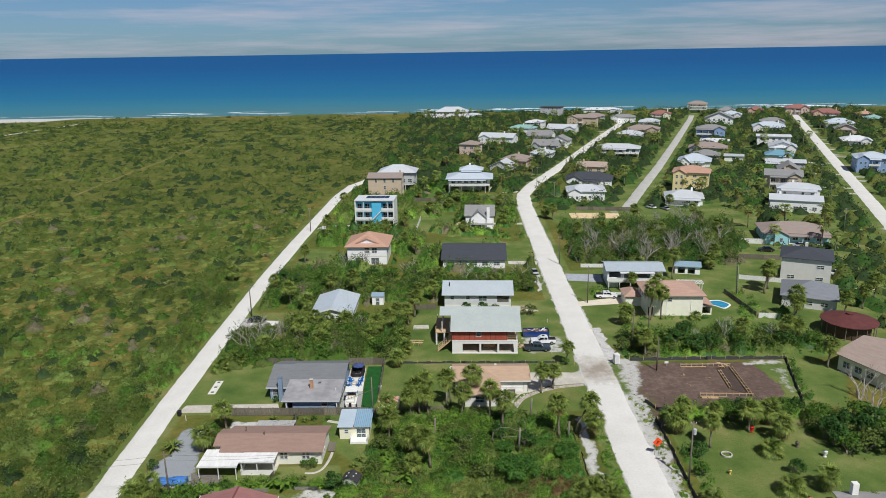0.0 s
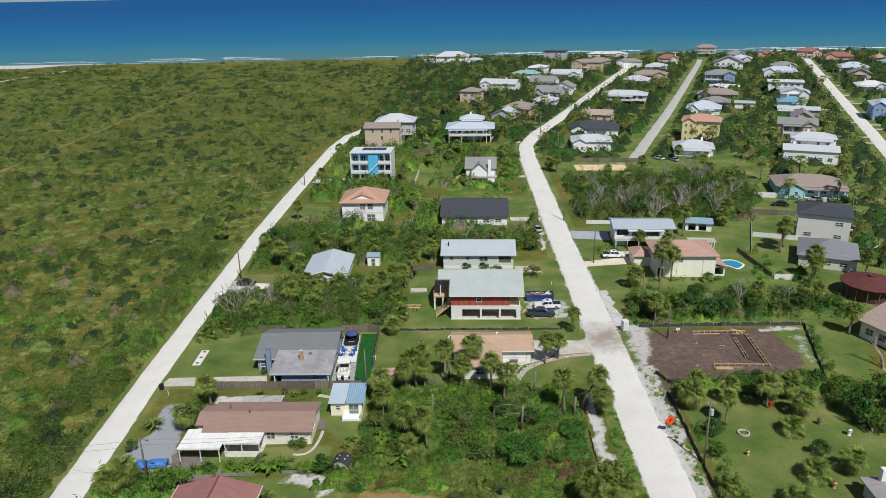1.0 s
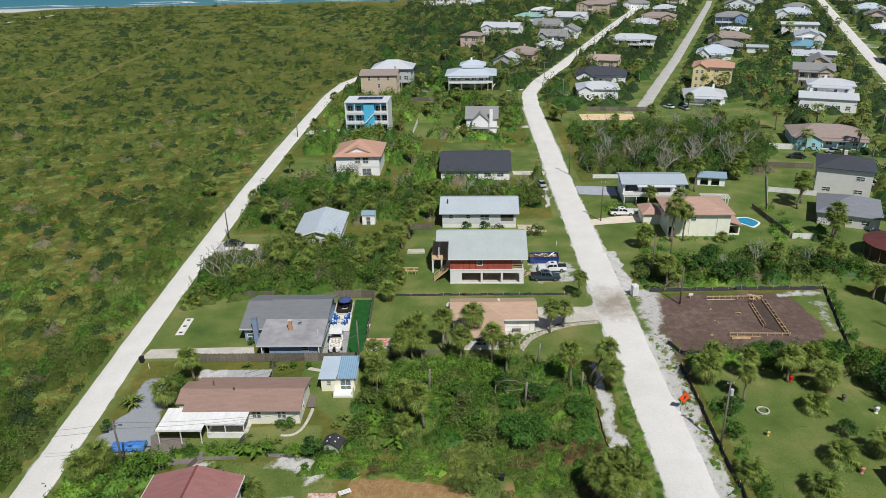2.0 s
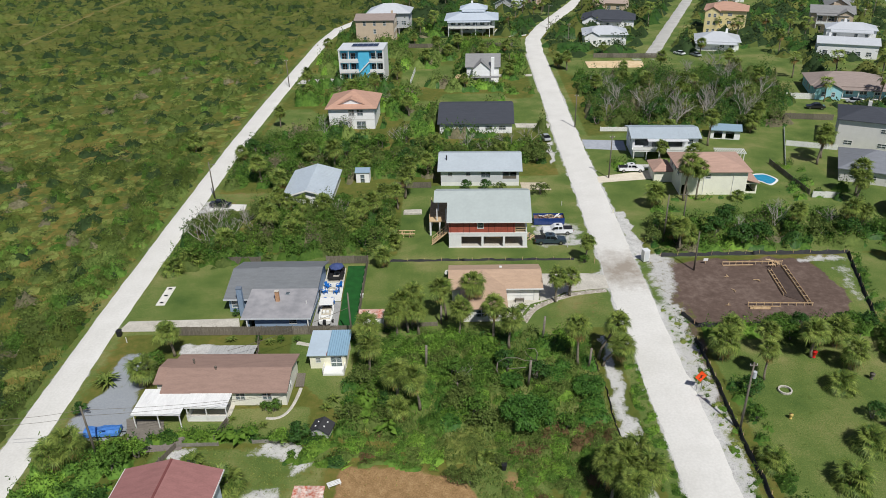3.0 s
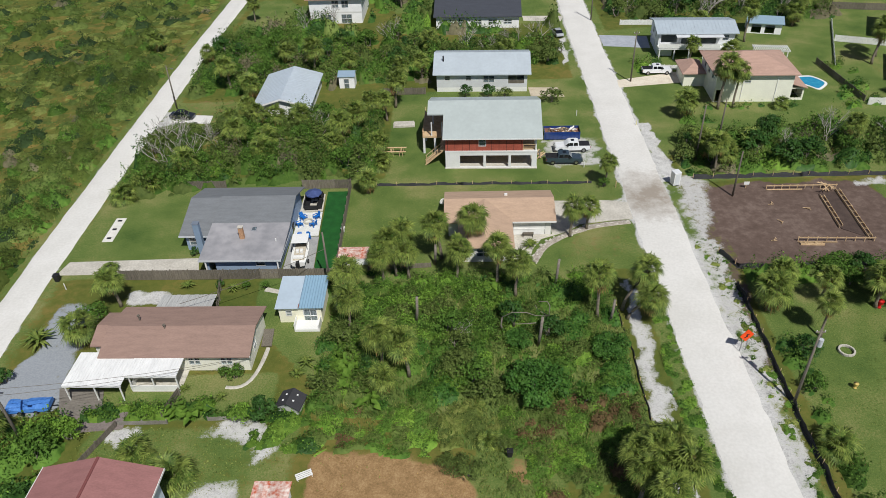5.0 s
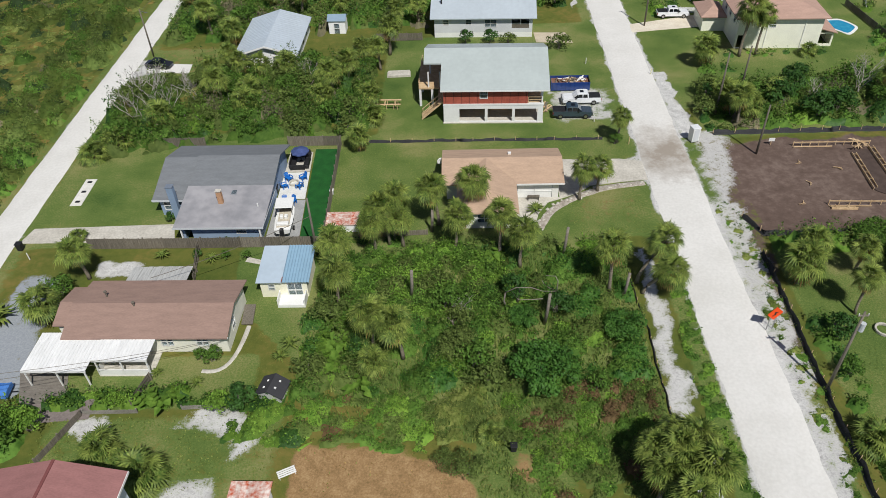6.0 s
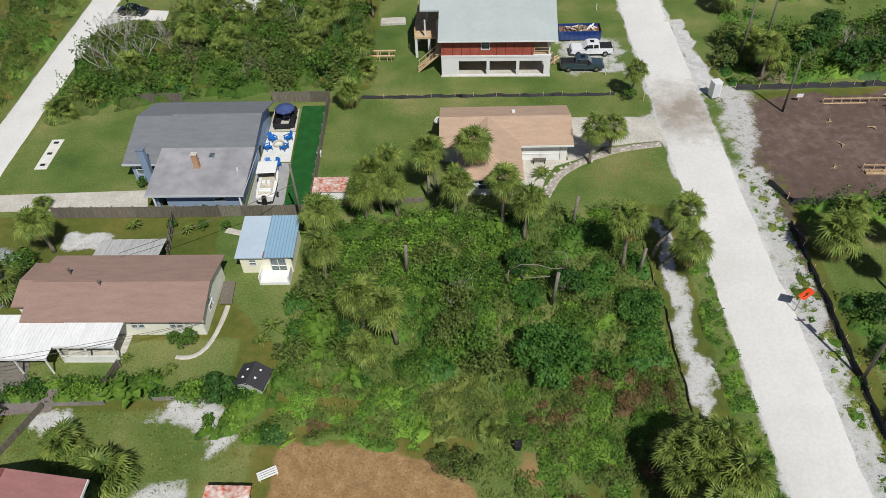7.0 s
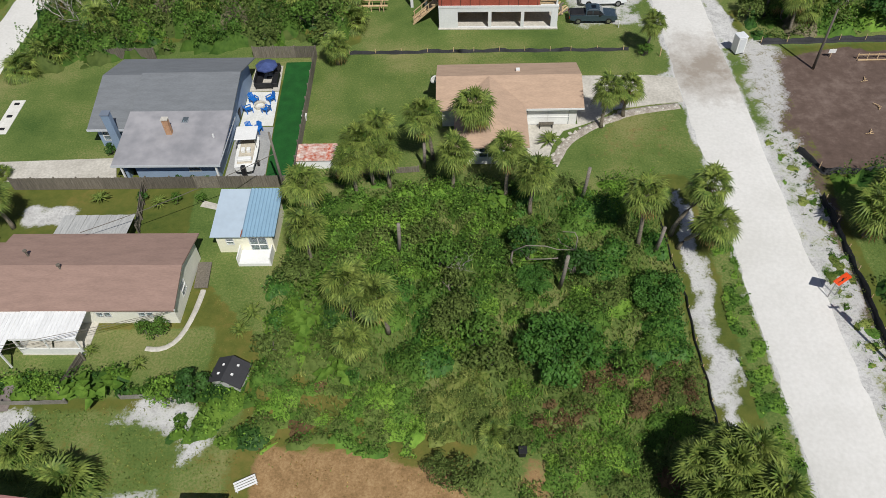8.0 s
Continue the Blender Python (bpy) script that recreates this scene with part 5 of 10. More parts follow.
def tan_house():
    ob = thing("tan_roofed_house", pose(9.0, 129.2, 0, 0, 0, -1), "low white house with a tan shingle roof", "house")
    keep_clear(8.5, 122.5, -1, 17, 14, 0.3)
    w = paint(232, 230, 222)
    rf = shingle(178, 147, 118)
    walls(ob, -7.0, 7.1, 0, 6.8, 0, 2.5, w, [(8.9, 0.02, 4.4, 2.0)], [(2, 0.9, 1, 1.1)], [(2, 0.9, 1, 1.1)])
    part("garage_door", boxes((1.95, 6.25, 0.02, 0.06, 0.04, 2.0)), M_WHITE, ob)
    walls(ob, -5.2, 1.2, -6.0, -0.003, 0, 2.5, w, [(2, 0.9, 1.6, 1.2)], [(1, 0.9, 1.0, 1.2), (3.5, 0.0, 1.0, -2.1)])
    bm = bmesh.new()
    z, r, ym = 2.62, 1.35, 3.4
    slab(bm, [[(-7.6, -0.6, z), (7.7, -0.6, z), (7.7, ym, z + r), (-7.6, ym, z + r)], [(-7.6, ym, z + r), (7.7, ym, z + r), (7.7, 7.4, z), (-7.6, 7.4, z)]], 0.15)
    part("roof", bm, rf, ob)
    bm = bmesh.new()
    slab(bm, [[(-5.7, -6.5, z + 0.02), (1.7, -6.5, z + 0.02), (-2.0, -3.2, z + r)], [(1.7, -6.5, z + 0.02), (1.7, -0.2, z + 0.1), (-2.0, 3.3, z + r + 0.04), (-2.0, -3.2, z + r)], [(-5.7, -0.2, z + 0.1), (-5.7, -6.5, z + 0.02), (-2.0, -3.2, z + r), (-2.0, 3.3, z + r + 0.04)]], 0.15)
    part("wing_roof", bm, rf, ob)
    gable_ends(ob, "gable_x", -7.0, 7.1, 0, 6.8, 2.5, 1.3, 0.6, w)
    part("fascia", boxes((1.75, 7.7, -0.66, -0.605, z - 0.22, z + 0.0)), M_WHITE, ob)
    part("roof_vent", boxes((0.9, 1.3, 4.6, 5.0, 3.3, 3.75)), M_WHITE, ob)


tan_house()


def red_house():
    ob = thing("red_roofed_house", pose(-28.9, 75.8, 0, 0, 0, -2), "two-storey house with a faded red shingle roof", "house")
    keep_clear(-28.9, 75.8, -2, 11, 11, 0.3)
    rf, wall_paint = shingle(150, 98, 92), paint(206, 218, 224)
    walls(ob, -4.8, 4.8, 0, 10.6, 0, 6.0, wall_paint, rows_of(9.6, 0, 6.0, 3), rows_of(10.2, 0, 6.0, 3), rows_of(10.2, 0, 6.0, 3), back=rows_of(9.6, 0, 6.0, 3))
    part("roof", roof_bm("gable_y", -5.4, 5.4, -0.6, 11.2, 6.1, 1.5), rf, ob)
    gable_ends(ob, "gable_y", -4.8, 4.8, 0, 10.6, 6.0, 1.4, 0.6, M_WHITE)
    part("fascia", boxes((5.403, 5.46, -0.6, 11.2, 5.92, 6.14)), M_WHITE, ob)
    part("fascia", boxes((-5.46, -5.403, -0.6, 11.2, 5.92, 6.14)), M_WHITE, ob)
    part("ridge_cap", boxes((-0.12, 0.12, -0.6, 11.2, 7.5, 7.64)), shingle(120, 62, 58), ob)


red_house()


def cream_two_storey():
    ob = thing("two_storey_house", pose(57.3, 169.2, 0, 0, 0, -3), "cream two-storey house with a terracotta hip roof", "house")
    keep_clear(56, 169, -3, 19, 13, 0.6)
    c = paint(248, 247, 226)
    rf = shingle(174, 138, 118)
    walls(ob, -6.7, 6.9, 0, 10.5, 0, 5.3, c, [(0.3, 0.1, 1.2, -2.2), (5.0, 3.7, 1.0, 0.9)], spread(10.1, 3, 0.9, 3.6, 1.2), spread(10.1, 3, 0.9, 3.6, 1.2) + spread(10.1, 2, 1.0, 0.9, 1.2))
    part("roof", roof_bm("hip", -7.4, 7.6, -0.7, 11.2, 5.42, 2.1), rf, ob)
    walls(ob, -10.6, -6.703, 7.0, 13.0, 0, 2.6, c)
    part("garage_roof", roof_bm("hip", -11.1, -6.5, 6.5, 13.4, 2.72, 1.2), rf, ob)
    walls(ob, 6.903, 9.4, 0.6, 6.0, 0, 2.4, c, [(0.2, 0.4, 2.0, -1.8)], [(0.6, 0.4, 1.8, -1.8), (2.8, 0.4, 1.8, -1.8)])
    bm = bmesh.new()
    slab(bm, [[(6.9, 0.2, 3.3), (9.8, 0.2, 2.5), (9.8, 6.4, 2.5), (6.9, 6.4, 3.3)]], 0.14)
    part("porch_roof", bm, rf, ob)
    part("screen_frame", boxes((8.0, 8.06, 0.62, 0.7, 0.4, 2.2), (7.1, 9.1, 0.63, 0.69, 1.2, 1.26)), M_DARK, ob)
    for x in (-2.0, 4.0):
        part("downpipe", boxes((x, x + 0.1, -0.1, -0.01, 0, 5.2)), M_WHITE, ob)


cream_two_storey()


def stilt_house():
    ob = thing("stilt_house", pose(53.3, 191.5, 0, 0, 0, -4), "white stilt house with a pale metal roof and front porch", "house")
    keep_clear(53, 191, -4, 18, 11, 0.6)
    w = paint(228, 230, 230)
    z0 = 2.3
    walls(ob, -7.6, 7.6, 0, 8.4, z0, z0 + 2.6, w, [(0.5, 0.6, 3.2, -1.6), (4.6, 0.3, 7.0, -1.7), (12.8, 1.0, 1.2, 1.1)], spread(8, 2, 0.9, 0.9, 1.2), spread(8, 2, 0.9, 0.9, 1.2))
    part("porch_floor", boxes((-7.7, 7.7, -1.8, 8.4, z0 - 0.28, z0 - 0.003)), M_TRIM, ob)
    part("porch_rail", boxes((-7.7, 4.5, -1.8, -1.72, z0 + 0.85, z0 + 0.95), (-7.7, 4.5, -1.78, -1.74, z0 + 0.1, z0 + 0.8)), M_WHITE, ob)
    for i in range(6):
        for y in (-1.6, 4, 8.2):
            x = -7.4 + i * 2.96
            part("stilt", boxes((x - 0.12, x + 0.12, y - 0.12, y + 0.12, 0, z0 - 0.28)), M_TRIM, ob)
    part("store_wall", boxes((-7.4, -4.5, 0.2, 8, 0, z0 - 0.283), (3, 7.4, 3, 8, 0, z0 - 0.283)), w, ob)
    rf = metal_roof(190, 202, 208)
    part("roof", roof_bm("gable_x", -8.2, 8.2, -0.7, 9.0, z0 + 2.72, 1.1), rf, ob)
    gable_ends(ob, "gable_x", -7.6, 7.6, 0, 8.4, z0 + 2.6, 1.05, 0.6, w)
    seams(ob, "gable_x", -8.2, 8.2, -0.7, 9.0, z0 + 2.72, 1.1, 0.7, rf)
    part("porch_roof", boxes((-4.4, 5.0, -2.0, -0.2, z0 + 2.3, z0 + 2.45)), WHITER, ob)


stilt_house()


def blue_modern():
    ob = thing("modern_house", pose(-25.6, 265, 0, 0, 0, -4), "three-storey white and turquoise house with balconies and solar panels", "house")
    keep_clear(-25.6, 265, -4, 15, 11, 0.6)
    turq = paint(92, 196, 232)
    D = 10
    part("core", boxes((-6.9, 7.1, 1.8, D, 0, 10.2)), turq, ob)
    part("side_wall", boxes((-7.3, -6.903, 0, D, 0, 10.6)), M_WHITE, ob)
    part("side_wall", boxes((7.103, 7.5, 0, D, 0, 10.6)), M_WHITE, ob)
    part("stair_tower", boxes((-0.9, 2.7, 0.4, 1.797, 0, 10.2)), turq, ob)
    for z in (3.2, 6.6):
        part("balcony_slab", boxes((-6.9, -0.903, 0, 1.797, z, z + 0.3)), M_WHITE, ob)
        part("balcony_slab", boxes((2.703, 7.1, 0, 1.797, z, z + 0.3)), M_WHITE, ob)
        part("railing", boxes((-6.9, -0.95, 0.02, 0.06, z + 0.4, z + 1.3)), M_WHITE, ob)
        part("railing", boxes((2.75, 7.1, 0.02, 0.06, z + 0.4, z + 1.3)), M_WHITE, ob)
    for x in (-4.0, 5.0):
        part("column", boxes((x - 0.12, x + 0.12, 0.1, 0.35, 0, 10.2)), M_WHITE, ob)
    for z in (0.2, 3.7, 7.1):
        for x in (-6.5, -3.6, 3.2, 5.3):
            # black sheet on the solid core, standing in for the dark room behind the pane
            part("dark_pane_backing", boxes((x, x + 1.5, 1.782, 1.797, z, z + 2.2)), M_DARK, ob)
            window(ob, pose(x, 1.75, z), 1.8 if x != 5.3 else 1.5, 2.2)
    part("roof", boxes((-7.4, 7.6, -0.1, D + 0.1, 10.602, 10.9)), WHITER, ob)
    for i in range(5):
        part("solar_panel", boxes((-3.5 + i * 1.75, -1.85 + i * 1.75, 4.0, 8.0, 11.0, 11.06)), mat("solar_cell", srgb(18, 26, 46), srgb(30, 40, 66), 1, 0.2) if i == 0 else bpy.data.materials["solar_cell"], ob)
    bm = bmesh.new()
    tube(bm, [(-0.6, 0.1, 0.2), (2.6, 0.1, 3.4)], 0.22, 4), tube(bm, [(-0.6, 0.1, 3.6), (2.6, 0.1, 6.8)], 0.22, 4)
    part("outside_stair", bm, M_WHITE, ob)


blue_modern()


def round_house():
    ob = thing("round_house", pose(93.6, 156.2, 0) @ Matrix.Scale(0.78, 4), "dark round house with a maroon conical roof", "house")
    keep_clear(93.6, 150.5, 0, 12, 12, 0.5)
    n = 16

    def ring(r, z):
        return [(r * math.cos(2 * math.pi * k / n), r * math.sin(2 * math.pi * k / n), z) for k in range(n)]
    bm = bmesh.new()
    slab(bm, [[ring(7.9, 4.3)[k], ring(7.9, 4.3)[(k + 1) % n], ring(1.0, 6.0)[(k + 1) % n], ring(1.0, 6.0)[k]] for k in range(n)] + [ring(1.0, 6.0)], 0.18)
    part("roof", bm, mat("maroon_roof", srgb(86, 46, 44), srgb(106, 58, 54), 0.6, 0.8, 0.01), ob)
    bm = bmesh.new()
    slab(bm, [ring(6.2, 4.2)], 4.2)
    part("wall", bm, paint(86, 66, 56), ob)
    bm = bmesh.new()
    slab(bm, [ring(1.1, 6.4)], 0.42)
    part("roof_cap", bm, bpy.data.materials["maroon_roof"], ob)
    for k in range(n):
        a = 2 * math.pi * (k + 0.5) / n
        part("veranda_post", boxes((7.3 * math.cos(a) - 0.08, 7.3 * math.cos(a) + 0.08, 7.3 * math.sin(a) - 0.08, 7.3 * math.sin(a) + 0.08, 0, 4.15)), M_WOOD_GREY, ob)


round_house()


def cabana():
    ob = thing("pool_cabana", pose(71.8, 203, 0, 0, 0, -14), "small white cabana with a blue metal roof", "outbuilding")
    keep_clear(71.8, 203, -14, 7.4, 6, 0.6)
    walls(ob, -3.5, 3.5, 0, 4.5, 0, 2.3, W_WHITE, [(0.8, 0.1, 2.0, -1.9), (3.6, 0.1, 2.0, -1.9)], [(1, 0.8, 1, 1)], [(1, 0.8, 1, 1)])
    part("roof", roof_bm("gable_x", -3.9, 3.9, -0.5, 5.0, 2.42, 0.9), metal_roof(150, 176, 190), ob)
    gable_ends(ob, "gable_x", -3.5, 3.5, 0, 4.5, 2.3, 0.85, 0.4, W_WHITE)


cabana()

# ---- plants ----
def leaf_arrays(C, N, size, rs, aspect=0.55):
    """Rhombic leaves at C with normals near N: vertices and quads."""
    n = len(C)
    a = rs.normal(size=(n, 3))
    u = a - N * np.sum(a * N, 1)[:, None]
    u /= np.linalg.norm(u, axis=1)[:, None] + 1e-9
    v = np.cross(N, u)
    s = size[:, None]
    V = np.stack([C + u * s, C + v * s * aspect + N * s * 0.12, C - u * s, C - v * s * aspect + N * s * 0.12], 1).reshape(-1, 3)
    return V, np.arange(4 * n).reshape(n, 4)


def quick_mesh(name, V, F, mats, index=None):
    me = bpy.data.meshes.new(name)
    me.vertices.add(len(V))
    me.vertices.foreach_set("co", V.astype(np.float32).ravel())
    me.loops.add(F.size)
    me.loops.foreach_set("vertex_index", F.astype(np.int32).ravel())
    me.polygons.add(len(F))
    me.polygons.foreach_set("loop_start", np.arange(0, F.size, F.shape[1], dtype=np.int32))
    for m in mats:
        me.materials.append(m)
    if index is not None:
        me.polygons.foreach_set("material_index", index.astype(np.int32))
    me.update()
    me.validate()
    return me


def blob_leaves(P, R, flat, n_each, leaf, rs, up=0.35):
    """Leaves over bumpy blobs: centres P, radii R, height factor flat."""
    k = len(P)
    idx = np.repeat(np.arange(k), n_each)
    d = rs.normal(size=(len(idx), 3))
    d[:, 2] = np.abs(d[:, 2]) * 1.0 - 0.25
    d /= np.linalg.norm(d, axis=1)[:, None]
    bump = 0.82 + 0.22 * np.sin(d[:, 0] * 5 + idx) * np.cos(d[:, 1] * 4 + idx * 1.7) + rs.uniform(-0.16, 0.1, len(idx))
    C = P[idx] + d * (R[idx] * bump)[:, None] * np.stack([np.ones(len(idx)), np.ones(len(idx)), flat[idx]], 1)
    N = d + rs.normal(size=d.shape) * 0.45
    N[:, 2] += up
    N /= np.linalg.norm(N, axis=1)[:, None]
    return C, N, leaf * rs.uniform(0.6, 1.3, len(idx)), idx


def free_of(x, y, margin=0.0):
    ok = np.ones(len(x), bool)
    for fx, fy, a, hw, d, e in FOOT:
        dx, dy = x - fx, y - fy
        lx, ly = dx * math.cos(a) + dy * math.sin(a), -dx * math.sin(a) + dy * math.cos(a)
        ok &= ~((np.abs(lx) < hw + margin) & (ly > -e - margin) & (ly < d + e + margin))
    for pts, h in ((ROAD_MAIN, 4.6), (ROAD_WEST, 3.2), (ROAD_PAVED, 6.5), (ROAD_EAST, 6.5), (TRAILS[0], 2.0), (TRAILS[1], 1.4), (TRAILS[2], 2.4), (TRAILS[3], 6.0)):
        ok &= along(x, y, pts, h + margin, 0.01) < 0.5
    return ok


def thicket(name, label, area, per_m2, r_lo, r_hi, flat, n_each, leaf, mats, weights, seed, lift=0.3, gaps=0.0, gap_size=14.0, category="shrubs"):
    """Shrubs of one stretch of land, too many to count, as one mesh of leaves. area: convex corners."""
    rs = np.random.RandomState(seed)
    xs, ys = [p[0] for p in area], [p[1] for p in area]
    n = int((max(xs) - min(xs)) * (max(ys) - min(ys)) * per_m2)
    x, y = rs.uniform(min(xs), max(xs), n), rs.uniform(min(ys), max(ys), n)
    ok = (inside(x, y, area, 0.01) > 0.5) & free_of(x, y, 0.4)
    if gaps:
        ok &= ragged(x, y, gap_size, 1.0, seed) > gaps - 1.0
    x, y = x[ok], y[ok]
    R = rs.uniform(r_lo, r_hi, len(x)) * (0.75 + 0.5 * rs.rand(len(x)) ** 3)
    F = flat * rs.uniform(0.75, 1.25, len(x))
    P = np.stack([x, y, R * F * 0.35 + lift * rs.rand(len(x))], 1)
    C, N, S, idx = blob_leaves(P, R, F, n_each, leaf, rs)
    keep = C[:, 2] > 0.02
    C, N, S, idx = C[keep], N[keep], S[keep], idx[keep]
    V, Q = leaf_arrays(C, N, S, rs)
    pick = rs.choice(len(mats), size=len(x), p=np.array(weights) / sum(weights))
    ob = new(name, quick_mesh(name, V, Q, mats, pick[idx]))
    return tagged(ob, label, category, kind="stuff")


def canopy(name, label, area, cell, bumps, r, h, per_m2, leaf, mats, weights, seed, base=0.15, gaps=0.0, gap_size=14.0, margin=0.3, jitter=0.34, category="shrubs", tail=2.0, under=2, pure=0.72, rugged=0.8):
    """A closed growth of shrubs over a stretch of land: leaves on a height field of many domes.
    bumps: domes a square metre; r, h: their spread and height; gaps: share left to the ground in patches."""
    rs = np.random.RandomState(seed)
    xs, ys = [p[0] for p in area], [p[1] for p in area]
    ax, bx, ay, by = min(xs), max(xs), min(ys), max(ys)
    nx_, ny_ = int((bx - ax) / cell) + 3, int((by - ay) / cell) + 3
    H = np.zeros((ny_, nx_), np.float32)
    who = np.zeros((ny_, nx_), np.int32)
    nb = int((bx - ax) * (by - ay) * bumps)
    cx, cy = rs.uniform(ax, bx, nb), rs.uniform(ay, by, nb)
    sz = rs.rand(nb) ** tail
    R, T = r[0] + (r[1] - r[0]) * sz, h[0] + (h[1] - h[0]) * np.clip(sz + rs.uniform(-0.2, 0.2, nb), 0, 1)
    if gaps:
        hole = ragged(cx, cy, gap_size, 1.0, seed) < gaps - 1.0
        T[hole] = 0.0
    kind = rs.choice(len(mats), size=nb, p=np.array(weights) / sum(weights))
    for i in range(nb):
        if T[i] <= 0:
            continue
        k = int(R[i] / cell) + 1
        ix, iy = int((cx[i] - ax) / cell), int((cy[i] - ay) / cell)
        x0, x1, y0, y1 = max(ix - k, 0), min(ix + k + 1, nx_), max(iy - k, 0), min(iy + k + 1, ny_)
        gx_, gy_ = np.meshgrid(np.arange(x0, x1) * cell + ax - cx[i], np.arange(y0, y1) * cell + ay - cy[i])
        q = 1 - (gx_ ** 2 + gy_ ** 2) / R[i] ** 2
        z = T[i] * np.sqrt(np.clip(q, 0, 1))
        sub = H[y0:y1, x0:x1]
        m = z > sub
        sub[m] = z[m]
        who[y0:y1, x0:x1][m] = kind[i]
    # smaller clumps over the domes
    U = rs.rand(ny_, nx_).astype(np.float32)
    B = rs.rand(ny_, nx_).astype(np.float32)
    for k in (1, 2):
        B = (B + np.roll(B, k, 0) + np.roll(B, k, 1) + np.roll(np.roll(B, k, 0), k, 1)) / 4
    H *= np.clip(1 + rugged * (0.7 * (U - 0.5) + 4.0 * (B - 0.5)), 0.25, 1.8)
    n = int((bx - ax) * (by - ay) * per_m2)
    x, y = rs.uniform(ax, bx, n), rs.uniform(ay, by, n)
    ok = inside(x + ragged(x, y, 5 * r[1], 0.7 * r[1], seed), y + ragged(x, y, 5 * r[1], 0.7 * r[1], seed + 1), area, 0.01) > 0.5
    x, y = x[ok], y[ok]
    ok = free_of(x, y, margin)
    x, y = x[ok], y[ok]
    ix, iy = ((x - ax) / cell).astype(int), ((y - ay) / cell).astype(int)
    z = H[iy, ix]
    ok = z > base
    x, y, z, ix, iy = x[ok], y[ok], z[ok], ix[ok], iy[ok]
    gxn = (H[iy, np.minimum(ix + 1, nx_ - 1)] - H[iy, np.maximum(ix - 1, 0)]) / (2 * cell)
    gyn = (H[np.minimum(iy + 1, ny_ - 1), ix] - H[np.maximum(iy - 1, 0), ix]) / (2 * cell)
    N = np.stack([-np.clip(gxn, -3, 3), -np.clip(gyn, -3, 3), np.ones(len(x))], 1)
    N /= np.linalg.norm(N, axis=1)[:, None]
    N += rs.normal(size=N.shape) * jitter
    N /= np.linalg.norm(N, axis=1)[:, None]
    C = np.stack([x, y, z * (1 - 0.5 * rs.rand(len(x)) ** 2.2)], 1) + N * leaf * 0.3
    V, Q = leaf_arrays(C, N, leaf * rs.uniform(0.55, 1.35, len(x)), rs, 0.6)
    tint = np.where(rs.rand(len(x)) < pure, who[iy, ix], rs.choice(len(mats), size=len(x), p=np.array(weights) / sum(weights)))
    if not under:
        return tagged(new(name, quick_mesh(name, V, Q, mats, tint)), label, category, kind="stuff")
    # the closed inner foliage under the outer leaves, drawn down to the ground all round
    Hs, Ws = H[::under, ::under], who[::under, ::under]
    my, mx_ = Hs.shape
    sx, sy = np.meshgrid(ax + np.arange(mx_) * cell * under, ay + np.arange(my) * cell * under)
    sx, sy = sx + rs.uniform(-0.3, 0.3, sx.shape) * cell * under, sy + rs.uniform(-0.3, 0.3, sx.shape) * cell * under
    fx, fy = sx.ravel(), sy.ravel()
    live = (Hs.ravel() > base) & (inside(fx + ragged(fx, fy, 5 * r[1], 0.7 * r[1], seed), fy + ragged(fx, fy, 5 * r[1], 0.7 * r[1], seed + 1), area, 0.01) > 0.5)
    live[live] = free_of(fx[live], fy[live], margin + 0.1)
    rim = live.reshape(my, mx_)
    rim[0], rim[-1], rim[:, 0], rim[:, -1] = False, False, False, False
    sz_ = np.where(live, Hs.ravel() * (rs.uniform(0.3, 0.66, fx.shape) if leaf < 0.2 else rs.uniform(0.5, 0.8, fx.shape)) - 0.06, -0.12)
    q = (np.arange(my - 1)[:, None] * mx_ + np.arange(mx_ - 1)[None]).ravel()
    q = np.stack([q, q + 1, q + mx_ + 1, q + mx_], 1)
    q = q[live[q].any(1)]
    tone = Ws.ravel()[q].max(1)
    used, back = np.unique(q, return_inverse=True)
    S = np.stack([fx, fy, sz_], 1)[used]
    me = quick_mesh(name, np.concatenate([V, S]), np.concatenate([Q, back.reshape(-1, 4) + len(V)]), mats, np.concatenate([tint, tone]))
    return tagged(new(name, me), label, category, kind="stuff")


def fan_frond(rs, L, droop, az, tilt):
    """One fan leaf: a long stalk and stiff folded leaflets. Returns vertices and triangles."""
    V, T = [], []
    out = np.array([math.cos(az), math.sin(az), 0.0])
    side = np.array([-math.sin(az), math.cos(az), 0.0])
    upv = np.array([0, 0, 1.0])
    stem = L * 0.58
    hub = out * stem * math.cos(tilt) + upv * stem * math.sin(tilt)
    V += [side * 0.03, -side * 0.03, hub + side * 0.02, hub - side * 0.02]
    T += [(0, 1, 3), (0, 3, 2)]
    ax = out * math.cos(tilt - droop) + upv * math.sin(tilt - droop)
    nrm = np.cross(ax, side)
    roll = rs.uniform(-0.5, 0.5)
    sd = side * math.cos(roll) + nrm * math.sin(roll)
    nrm = np.cross(ax, sd)
    m = 14
    for i in range(m):
        a = (i / (m - 1) - 0.5) * 3.6
        d = ax * math.cos(a) + sd * math.sin(a)
        ln = L * (0.60 - 0.10 * abs(a) / 1.8) * rs.uniform(0.85, 1.1)
        pd = np.cross(nrm, d)
        mid, tip = hub + d * ln * 0.5 + nrm * 0.03 * L, hub + d * ln - upv * ln * rs.uniform(0.1, 0.5)
        b = len(V)
        w = L * 0.036
        V += [hub, mid + pd * w, mid - pd * w, tip]
        T += [(b, b + 1, b + 2), (b + 1, b + 3, b + 2)]
    return np.array(V), np.array(T)


